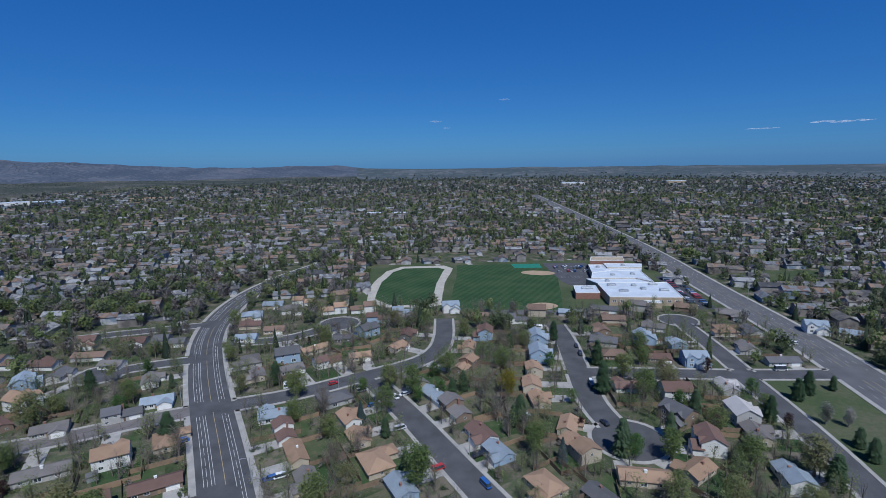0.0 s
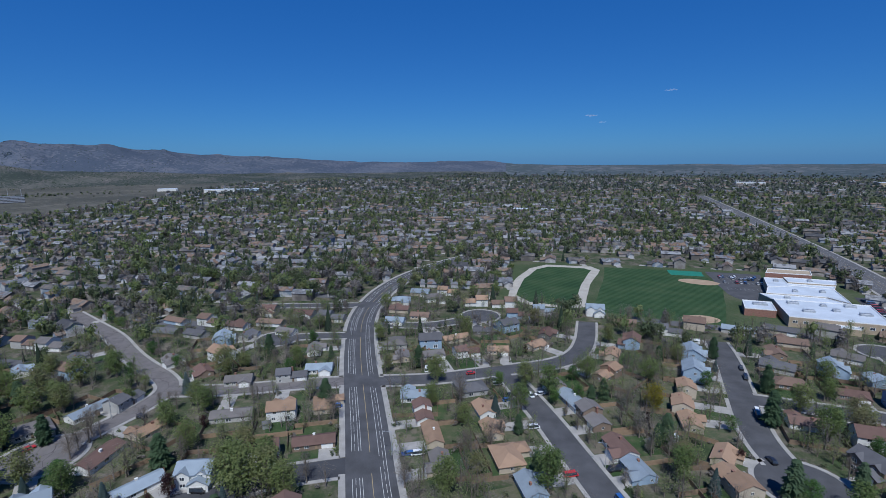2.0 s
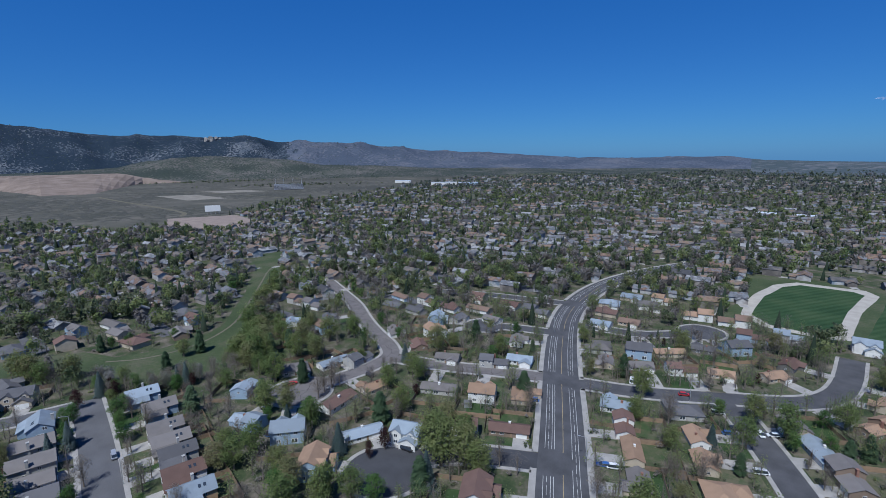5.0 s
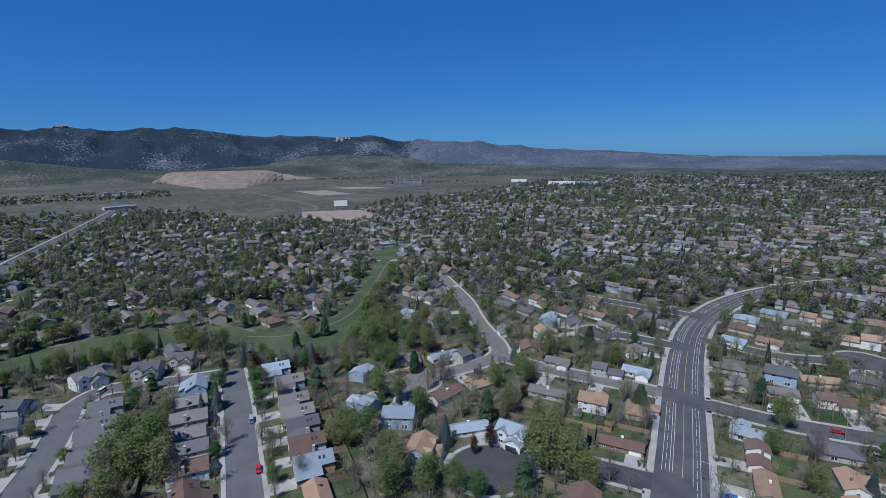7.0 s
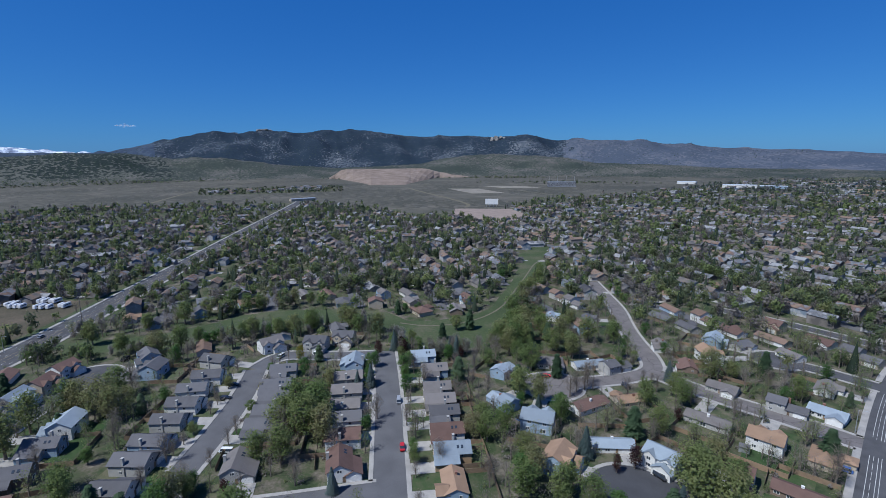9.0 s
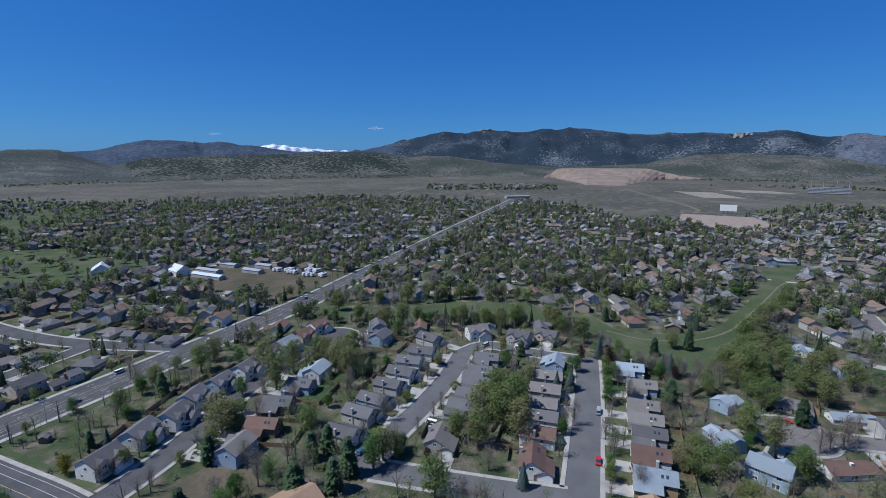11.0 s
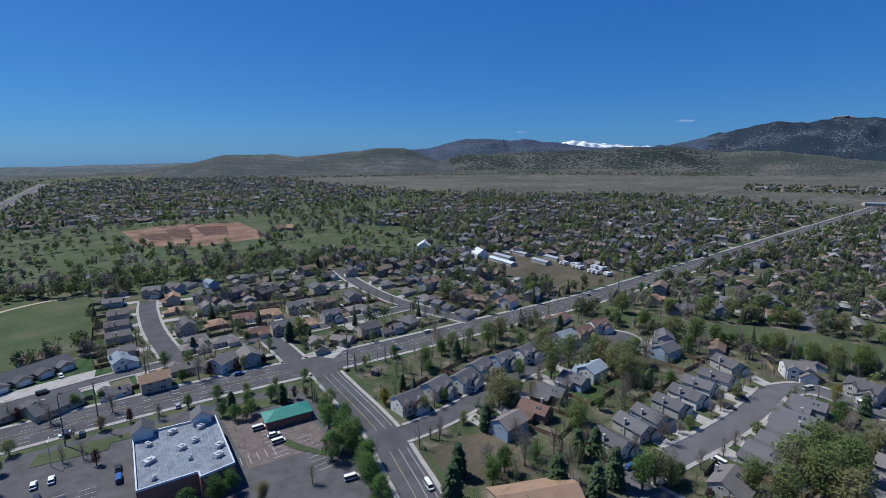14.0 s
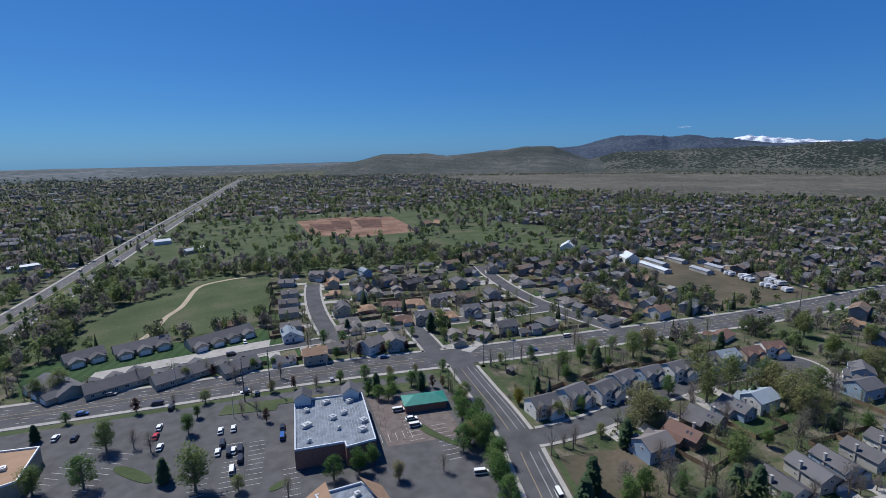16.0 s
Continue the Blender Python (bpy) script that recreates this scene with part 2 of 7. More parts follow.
M_PINES = leafy("distant_pines", [(0.03, 0.045, 0.03), (0.04, 0.06, 0.04), (0.055, 0.075, 0.05)], 14, 10, 0.9, 0.0, "island")
ROOF = {k: surface("shingle_roof_" + n, shades(c, 0.18), 3, 14, 0.9, 0.35, "object") for k, n, c in (
    ("d", "dark_grey", (0.108, 0.106, 0.112)), ("t", "taupe", (0.155, 0.142, 0.136)), ("b", "brown", (0.16, 0.11, 0.085)),
    ("o", "tan_orange", (0.27, 0.18, 0.122)), ("r", "red_brown", (0.135, 0.086, 0.072)), ("l", "pale_blue_grey", (0.23, 0.27, 0.31)),
    ("w", "pale_grey", (0.36, 0.34, 0.33)))}
WALL = {k: surface("painted_siding_" + n, shades(c, 0.08), 2, 10, 0.85, 0.12) for k, n, c in (
    ("w", "white", (0.62, 0.61, 0.58)), ("b", "blue", (0.27, 0.35, 0.44)), ("t", "tan", (0.42, 0.36, 0.28)), ("g", "grey", (0.36, 0.35, 0.33)),
    ("n", "brown", (0.20, 0.15, 0.115)), ("d", "dark", (0.13, 0.125, 0.12)), ("r", "red", (0.30, 0.12, 0.09)), ("o", "ochre", (0.40, 0.27, 0.16)))}
M_FAR_ROOF = surface("distant_roofs", [(0.062, 0.062, 0.067), (0.1, 0.095, 0.092), (0.14, 0.124, 0.112), (0.205, 0.145, 0.106), (0.12, 0.08, 0.064), (0.16, 0.172, 0.19), (0.1, 0.1, 0.105), (0.25, 0.25, 0.255)], 5, 6, 0.9, 0.0, "island", spread=0.1)
M_FAR_WALL = surface("distant_walls", [(0.11, 0.1, 0.092), (0.19, 0.17, 0.152), (0.27, 0.25, 0.235), (0.42, 0.41, 0.40), (0.17, 0.21, 0.26)], 5, 6, 0.9, 0.0, "island", spread=0.1)
M_TRIM = surface("white_trim", shades((0.7, 0.69, 0.66), 0.06), 1, 5, 0.6, 0.0)
M_GLASS = surface("window_glass", shades((0.035, 0.045, 0.06), 0.2), 1, 3, 0.12, 0.0)
M_BRICK = surface("red_brick", shades((0.24, 0.13, 0.10), 0.2), 0.5, 8, 0.9, 0.2)
M_WOOD = surface("weathered_cedar_boards", [(0.13, 0.095, 0.07), (0.20, 0.145, 0.10), (0.27, 0.19, 0.125)], 1.5, 8, 0.92, 0.2, "object")
M_FLATROOF = surface("white_membrane_roof", shades((0.47, 0.51, 0.56), 0.1), 9, 8, 0.7, 0.05)
M_GREYROOF = surface("grey_membrane_roof", shades((0.17, 0.195, 0.23), 0.3), 2, 8, 0.85, 0.05)
M_GREEN = surface("green_metal_roof", shades((0.03, 0.19, 0.15), 0.12), 2, 8, 0.45, 0.1)
M_BUFF = surface("buff_masonry", shades((0.36, 0.29, 0.21), 0.1), 2, 12, 0.9, 0.1)
M_METAL = surface("galvanised_metal", shades((0.45, 0.46, 0.47), 0.15), 1, 6, 0.45, 0.05, metal=0.6)
M_RUBBER = surface("tyre_rubber", shades((0.02, 0.02, 0.02), 0.2), 0.3, 5, 0.85, 0.0)
PAINT = {k: surface("car_paint_" + n, shades(c, 0.05), 1, 4, 0.3, 0.0, coat=0.6) for k, n, c in (
    ("r", "red", (0.45, 0.02, 0.02)), ("b", "blue", (0.03, 0.10, 0.30)), ("w", "white", (0.72, 0.72, 0.72)), ("k", "black", (0.02, 0.02, 0.025)), ("g", "silver", (0.30, 0.31, 0.33)), ("v", "van_white", (0.75, 0.75, 0.74)))}


# ---- mesh helpers ----
def mesh_of(name, verts, faces, mats, index=None):
    me = bpy.data.meshes.new(name)
    me.from_pydata(verts, [], faces)
    for m in (mats if isinstance(mats, (list, tuple)) else [mats]):
        me.materials.append(m)
    if index is not None:
        me.polygons.foreach_set("material_index", np.asarray(index, dtype=np.int32))
    me.update()
    return me


def from_bm(name, bm, mats):
    me = bpy.data.meshes.new(name)
    bmesh.ops.recalc_face_normals(bm, faces=bm.faces)
    bm.to_mesh(me)
    bm.free()
    for m in (mats if isinstance(mats, (list, tuple)) else [mats]):
        me.materials.append(m)
    return me


def part(name, bm, material, parent, label=""):
    ob = new(name, from_bm(name, bm, material))
    ob.parent = parent
    return tagged(ob, label)


def box(bm, x0, x1, y0, y1, z0, z1, mat=0):
    v = [bm.verts.new((x, y, z)) for z in (z0, z1) for x, y in ((x0, y0), (x1, y0), (x1, y1), (x0, y1))]
    for f in ((3, 2, 1, 0), (4, 5, 6, 7), (0, 1, 5, 4), (1, 2, 6, 5), (2, 3, 7, 6), (3, 0, 4, 7)):
        bm.faces.new([v[i] for i in f]).material_index = mat


def one(*a):
    bm = bmesh.new()
    box(bm, *a)
    return bm


def solid(bm, pts, faces):
    v = [bm.verts.new(p) for p in pts]
    for f in faces:
        bm.faces.new([v[i] for i in f])


# ---- the streets' centre lines ----
STREETS = {
    "boulevard": (16.0, [(-40, 85), (-59, 117), (-76, 149), (-105, 201), (-121, 232), (-136, 264), (-146, 297), (-152, 338), (-151, 379), (-140, 430), (-120, 480)]),
    "cross_street": (10.0, [(-90, 190), (-66, 198.5), (-39, 216), (-13, 231), (-3, 247), (0, 268), (0, 300)]),
    "diagonal_street": (10.0, [(-38, 218), (-15, 181), (2, 149), (14, 127), (30, 98)]),
    "east_court": (10.5, [(66, 160), (62, 175), (61, 191), (64, 222), (68, 260), (68, 285)]),
    "east_street": (9.5, [(62, 217), (97, 215), (135, 211.5), (192, 210)]),
    "east_avenue": (10.0, [(138, 212), (136, 185), (132.5, 155), (128, 130), (122, 100)]),
    "north_lane": (9.5, [(140, 212), (144, 253), (146, 290)]),
    "arterial_east": (22.0, [(176, 120), (188, 195), (196, 240), (202, 295), (208, 374), (225, 519), (236, 729), (245, 946), (262, 1400)]),
    "north_close": (9.0, [(-122, 262), (-93, 266), (-77, 280), (-66, 294)]),
    "west_close": (10.0, [(-70, 131), (-85.5, 122.5), (-98.5, 114), (-105.6, 104), (-109, 92)]),
    "west_street": (9.5, [(-102, 186), (-123, 177.5), (-150, 163), (-173, 156)]),
    "loop_street": (8.8, [(-178, 104), (-176, 120), (-174, 140), (-176, 157), (-190, 166), (-212, 174), (-235, 185), (-261, 200), (-293, 212), (-330, 226)]),
    "upper_close": (9.0, [(-130, 239), (-151, 232.5), (-168, 223)]),
    "upper_street": (9.0, [(-148, 296), (-179, 286), (-210, 277), (-240, 262)]),
    "middle_court": (10.5, [(-240, 40), (-198.5, 34), (-160, 27), (-134, 22.3), (-100, 16)]),
    "loop_top": (9.5, [(-236, 39), (-241, 16), (-248, 0), (-251, -13), (-237, -23)]),
    "inner_loop": (9.5, [(-237, -23), (-207, -27), (-178, -35), (-155, -43), (-137, -48)]),
    "loop_foot": (9.5, [(-139, -46), (-137, -29), (-134.6, -9), (-132, 20)]),
    "side_avenue": (11.8, [(-129, -196), (-122, -172), (-110, -126), (-102, -110), (-94, -92), (-82, -70)]),
    "close_street": (9.5, [(-108, -121), (-120, -117), (-142, -114), (-172, -115), (-207, -110.5), (-240, -103), (-252, -97)]),
    "arterial_south": (19.0, [(120, -262), (40, -240), (-18, -225.5), (-49, -218.6), (-89, -207), (-137, -190.4), (-201, -171.5), (-242, -160.4), (-313, -140), (-400, -125), (-520, -103), (-730, -66), (-1000, -15), (-1180, 15)]),
    "south_stub": (10.0, [(-121, -196), (-127, -221), (-131, -244)]),
    "south_street": (9.5, [(-86, -258), (-111, -254), (-133, -246), (-157, -238), (-208, -226), (-222, -224)]),
    "south_avenue": (10.0, [(-226, -168), (-223, -208), (-225, -254), (-240, -307), (-256, -347)]),
    "townhouse_lane": (7.5, [(-88, -250), (-66, -254), (-49, -256), (-29, -257), (10, -258)]),
    "south_court": (10.0, [(-85, -250), (-92, -301), (-104, -349), (-112, -372)]),
    "highway_south": (26.0, [(150, -80), (100, -285), (76, -383), (57, -458), (26, -600), (-40, -867), (-242, -1693), (-420, -2420)]),
}
LINES = []
for sname, (sw, spts) in STREETS.items():
    for a, b in zip(spts, spts[1:]):
        LINES.append((a[0], a[1], b[0] - a[0], b[1] - a[1], sw / 2, sname))
BULBS = {"east_court": (0, 13), "west_close": (-1, 13), "north_close": (-1, 12), "loop_street": (0, 13), "close_street": (-1, 13), "upper_close": (-1, 11), "north_lane": (-1, 11)}
for sname, (k, r) in BULBS.items():
    a = STREETS[sname][1][k]
    LINES.append((a[0], a[1], 0.01, 0.0, float(r), sname))
SEG = np.array([l[:5] for l in LINES])
FRONTAGE = np.array([0.0 if not l[5].startswith(("arterial", "highway")) else 60.0 for l in LINES])


def nearest(x, y, front=False):
    """Distance from the nearest street's edge, and the way to its centre line."""
    px, py = x - SEG[:, 0], y - SEG[:, 1]
    u = np.clip((px * SEG[:, 2] + py * SEG[:, 3]) / (SEG[:, 2] ** 2 + SEG[:, 3] ** 2), 0, 1)
    dx, dy = u * SEG[:, 2] - px, u * SEG[:, 3] - py
    d = np.hypot(dx, dy) - SEG[:, 4]
    i = int(np.argmin(d + FRONTAGE if front else d))
    return float(d[i]), float(dx[i]), float(dy[i]), LINES[i][5]


def dense(pts, step=4.0):
    """The line rounded at its bends and cut into short steps."""
    p = np.array(pts, float)
    for _ in range(2):
        q = [p[0]]
        for a, b in zip(p, p[1:]):
            q += [a * 0.75 + b * 0.25, a * 0.25 + b * 0.75]
        p = np.array(q + [p[-1]])
    out = [p[0]]
    for a, b in zip(p, p[1:]):
        n = max(1, int(np.hypot(*(b - a)) / step))
        out += [a + (b - a) * i / n for i in range(1, n + 1)]
    return np.array(out)


def sides(p):
    t = np.gradient(p, axis=0)
    t /= np.maximum(np.hypot(t[:, 0], t[:, 1]), 1e-6)[:, None]
    return np.stack([-t[:, 1], t[:, 0]], 1)


def ribbon(p, lo, hi, z0, z1, keep=None):
    """A strip between two offsets from a line, z1 high, with side faces down to z0."""
    n = sides(p)
    v, f = [], []
    for q, k in zip(p, n):
        for o, z in ((lo, z0), (lo, z1), (hi, z1), (hi, z0)):
            v.append((q[0] + k[0] * o, q[1] + k[1] * o, z))
    for i in range(len(p) - 1):
        if keep is not None:
            c = (p[i] + p[i + 1]) / 2 + (n[i] + n[i + 1]) / 2 * (lo + hi) / 2
            if not keep(c):
                continue
        a, b = 4 * i, 4 * i + 4
        f += [(a + j, b + j, b + j + 1, a + j + 1) for j in range(3)]
    return v, f


def build_streets():
    bulbs = BULBS
    rank = sorted(STREETS, key=lambda k: STREETS[k][0])
    for name, (w, pts) in STREETS.items():
        p = dense(pts)
        z = 0.03 + 0.0018 * rank.index(name)
        v, f = ribbon(p, -w / 2, w / 2, -0.1, z)
        if name in bulbs:
            k, r = bulbs[name]
            c = p[k]
            b = len(v)
            v += [(c[0] + r * math.cos(a * math.pi / 16), c[1] + r * math.sin(a * math.pi / 16), z + 0.0008) for a in range(32)]
            f.append(tuple(range(b, b + 32)))
        mat = M_ASPHALT
        if name == "west_close":
            mat = M_ASPHALT_DARK
        if name in ("loop_street", "west_street"):
            mat = M_ASPHALT_OLD
        if name in ("arterial_east", "highway_south", "middle_court", "loop_foot", "inner_loop", "loop_top"):
            mat = M_ASPHALT_GREY
        tagged(new("road", mesh_of("road", v, f, mat)), "grey asphalt road with worn surface", "road", kind="structure")
        wide = 2.2 if w > 14 else 1.5
        for s in (-1, 1):
            lo, hi = sorted((s * (w / 2 + 0.003), s * (w / 2 + wide)))

            def free(c, me=name):
                px, py = c[0] - SEG[:, 0], c[1] - SEG[:, 1]
                u = np.clip((px * SEG[:, 2] + py * SEG[:, 3]) / (SEG[:, 2] ** 2 + SEG[:, 3] ** 2), 0, 1)
                d = np.hypot(u * SEG[:, 2] - px, u * SEG[:, 3] - py) - SEG[:, 4]
                own = np.array([l[5] == me for l in LINES])
                if np.min(np.where(own, 99, d)) < 0.4:
                    return False
                for bn, (bk, br) in bulbs.items():
                    e = STREETS[bn][1][bk]
                    if math.hypot(c[0] - e[0], c[1] - e[1]) < br:
                        return False
                return True
            v, f = ribbon(p, lo, hi, -0.1, 0.2, free)
            if f:
                tagged(new("pavement", mesh_of("pavement", v, f, M_CONCRETE)), "pale concrete pavement with raised kerb beside the road", "pavement", kind="structure")
        if name in bulbs:
            k, r = bulbs[name]
            c = p[k]
            v, f = [], []
            for a in range(33):
                ca, sa = math.cos(a * math.pi / 16), math.sin(a * math.pi / 16)
                v += [(c[0] + q * ca, c[1] + q * sa, zz) for q, zz in ((r + 0.003, -0.1), (r + 0.003, 0.2), (r + 1.5, 0.2), (r + 1.5, -0.1))]
            for a in range(32):
                m = [(v[4 * a + 1][j] + v[4 * a + 6][j]) / 2 for j in range(2)]
                if np.min(np.where(SEG[:, 2] == 0.01, 9, np.hypot(*[SEG[:, j] + np.clip(((m[0] - SEG[:, 0]) * SEG[:, 2] + (m[1] - SEG[:, 1]) * SEG[:, 3]) / (SEG[:, 2] ** 2 + SEG[:, 3] ** 2), 0, 1) * SEG[:, j + 2] - m[j] for j in (0, 1)]) - SEG[:, 4])) > 0.2:
                    f += [(4 * a + j, 4 * a + 4 + j, 4 * a + 5 + j, 4 * a + 1 + j) for j in range(3)]
            tagged(new("pavement", mesh_of("pavement", v, f, M_CONCRETE)), "curved concrete pavement round a turning circle", "pavement", kind="structure")


build_streets()


def verge(street, lo, hi, start, stop):
    """A mown grass strip between the pavement and the plots."""
    p = dense(STREETS[street][1])[start:stop]
    v, f = ribbon(p, lo, hi, -0.05, 0.027, lambda c: nearest(c[0], c[1])[0] > 2.3)
    tagged(new("verge", mesh_of("verge", v, f, M_MEADOW)), "mown green verge beside the road", "verge", kind="structure")


verge("arterial_south", -15.5, -12, 8, 190)
verge("arterial_south", 12, 16, 8, 190)
verge("side_avenue", 8.3, 10.5, 0, None)
verge("side_avenue", -11, -8.3, 0, None)


def paint_lines(street, offsets, mat, dash=None, width=0.16, start=0, stop=None, label="white painted lane lines"):
    p = dense(STREETS[street][1], 1.5)[start:stop]
    v, f = [], []
    q = SEG[[l[5] != street for l in LINES]]
    for o in offsets:
        a, b = ribbon(p, o - width / 2, o + width / 2, 0.06, 0.088)
        k = len(v)
        v += a
        for i in range(0, len(b), 3):
            c = a[b[i + 1][0]]
            px, py = c[0] - q[:, 0], c[1] - q[:, 1]
            u = np.clip((px * q[:, 2] + py * q[:, 3]) / (q[:, 2] ** 2 + q[:, 3] ** 2), 0, 1)
            if np.min(np.hypot(u * q[:, 2] - px, u * q[:, 3] - py) - q[:, 4]) < 2.5:
                continue
            if dash is None or (i // 3) % dash[1] < dash[0]:
                f.append(tuple(q + k for q in b[i + 1]))
    tagged(new("road_marking", mesh_of("road_marking", v, f, mat)), label, "road marking", kind="structure")


paint_lines("boulevard", (-5.6, -3.4, 2.6, 3.5, 5.8), M_LINE, width=0.14)
paint_lines("boulevard", (-4.6, 4.7), M_LINE, (3, 4), width=0.12)
paint_lines("boulevard", (-0.4,), M_YELLOW, label="faded yellow centre line")
paint_lines("arterial_south", (-6.6, -3.3, 3.3, 6.6), M_LINE, (2, 6))
paint_lines("arterial_south", (-1.6, 1.6), M_YELLOW, label="faded yellow turn lane lines")
paint_lines("arterial_east", (-7.2, -3.7, 3.7, 7.2), M_LINE, (2, 6))
paint_lines("arterial_east", (-1.7, 1.7), M_YELLOW, label="faded yellow turn lane lines")
paint_lines("side_avenue", (4.6, 1.7), M_LINE, width=0.13)
paint_lines("side_avenue", (-1.5,), M_YELLOW, label="faded yellow centre line")
paint_lines("highway_south", (-3.2, 3.2), M_YELLOW, label="faded yellow lines beside the median", width=0.3)
v, f = ribbon(dense(STREETS["highway_south"][1])[14:330], -2.4, 2.4, -0.05, 0.2)
tagged(new("median", mesh_of("median", v, f, M_MEADOW)), "kerbed grass median of the highway", "median", kind="structure")
paint_lines("highway_south", (-8.5, -5, 5, 8.5), M_LINE, (2, 8))


# ---- ground, hills and mountains: one sheet to the horizon ----
def curve(table):
    xs, ys = zip(*table)
    return lambda a: np.interp(a, xs, ys)


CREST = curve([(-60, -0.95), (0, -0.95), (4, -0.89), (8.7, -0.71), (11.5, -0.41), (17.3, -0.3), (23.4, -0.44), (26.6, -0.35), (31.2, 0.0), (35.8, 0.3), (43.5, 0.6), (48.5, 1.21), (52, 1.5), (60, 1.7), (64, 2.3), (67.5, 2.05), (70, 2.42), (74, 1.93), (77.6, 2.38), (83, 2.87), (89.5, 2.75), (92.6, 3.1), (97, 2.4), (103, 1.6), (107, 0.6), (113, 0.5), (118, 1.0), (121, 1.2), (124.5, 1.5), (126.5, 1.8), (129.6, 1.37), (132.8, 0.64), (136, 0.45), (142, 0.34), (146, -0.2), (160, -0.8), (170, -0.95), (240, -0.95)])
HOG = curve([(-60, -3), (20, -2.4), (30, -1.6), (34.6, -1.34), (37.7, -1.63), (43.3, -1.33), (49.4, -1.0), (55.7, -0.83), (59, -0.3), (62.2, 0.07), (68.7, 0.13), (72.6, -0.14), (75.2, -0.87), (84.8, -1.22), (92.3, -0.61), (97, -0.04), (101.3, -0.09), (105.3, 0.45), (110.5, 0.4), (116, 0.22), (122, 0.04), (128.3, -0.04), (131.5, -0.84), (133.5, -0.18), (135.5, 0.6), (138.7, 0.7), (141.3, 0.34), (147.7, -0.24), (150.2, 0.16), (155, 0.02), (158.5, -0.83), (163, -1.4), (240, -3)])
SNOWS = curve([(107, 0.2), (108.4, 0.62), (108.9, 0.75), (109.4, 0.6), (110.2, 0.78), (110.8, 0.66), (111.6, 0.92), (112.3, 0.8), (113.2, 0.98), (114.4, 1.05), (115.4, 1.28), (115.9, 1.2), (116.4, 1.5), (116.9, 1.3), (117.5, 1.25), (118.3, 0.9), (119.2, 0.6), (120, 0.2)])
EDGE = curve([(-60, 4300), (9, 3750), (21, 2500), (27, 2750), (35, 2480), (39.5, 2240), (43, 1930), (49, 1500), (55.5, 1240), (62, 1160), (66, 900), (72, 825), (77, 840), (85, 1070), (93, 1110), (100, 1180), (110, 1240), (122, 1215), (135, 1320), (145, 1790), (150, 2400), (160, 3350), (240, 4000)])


def smooth(a, b, x):
    t = np.clip((x - a) / (b - a), 0, 1)
    return t * t * (3 - 2 * t)


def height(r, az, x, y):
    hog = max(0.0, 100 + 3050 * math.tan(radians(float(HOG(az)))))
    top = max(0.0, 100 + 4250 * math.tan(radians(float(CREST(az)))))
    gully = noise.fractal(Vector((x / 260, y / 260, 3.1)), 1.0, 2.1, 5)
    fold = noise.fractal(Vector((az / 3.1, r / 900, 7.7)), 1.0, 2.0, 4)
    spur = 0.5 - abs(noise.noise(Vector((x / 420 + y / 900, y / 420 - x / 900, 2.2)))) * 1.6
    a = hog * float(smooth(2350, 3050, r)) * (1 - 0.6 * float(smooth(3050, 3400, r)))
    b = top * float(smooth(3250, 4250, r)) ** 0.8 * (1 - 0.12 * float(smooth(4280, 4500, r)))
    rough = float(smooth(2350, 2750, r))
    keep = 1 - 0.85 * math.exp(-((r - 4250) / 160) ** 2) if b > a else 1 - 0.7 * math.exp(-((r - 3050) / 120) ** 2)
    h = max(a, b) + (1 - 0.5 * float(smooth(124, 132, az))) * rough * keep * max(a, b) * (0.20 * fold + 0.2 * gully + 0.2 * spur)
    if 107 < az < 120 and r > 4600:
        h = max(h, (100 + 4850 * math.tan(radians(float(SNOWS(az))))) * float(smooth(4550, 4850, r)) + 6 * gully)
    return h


def cover(r, az):
    """Which surface the land wears at a distance and bearing."""
    w = 60 * noise.noise(Vector((az / 2, r / 200, 0)))
    drift = noise.noise(Vector((az * 0.8, r / 160, 3)))
    if HOG(az) > -1.2:
        town_end = min(EDGE(az), 2380)
    else:
        town_end = min(EDGE(az), 2700)
    if r + w < town_end:
        return 0
    if r + w < 2420:
        return 1
    if 106.5 < az < 120.5 and r > 4560:
        return 4
    if r < 3330 and HOG(az) > -1.75 + 0.3 * drift:
        if smooth(99, 104, az) * (1 - smooth(129, 131.5, az)) * smooth(2480, 2560, r) + 0.5 * drift > 0.55:
            return 3
        return 7 if az > 130 else 2
    # Far slopes and plain: 5, 6, 8 and 9 carry the haze tint.
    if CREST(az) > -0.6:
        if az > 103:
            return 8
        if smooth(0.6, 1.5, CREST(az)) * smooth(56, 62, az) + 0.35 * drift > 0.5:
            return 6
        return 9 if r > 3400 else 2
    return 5


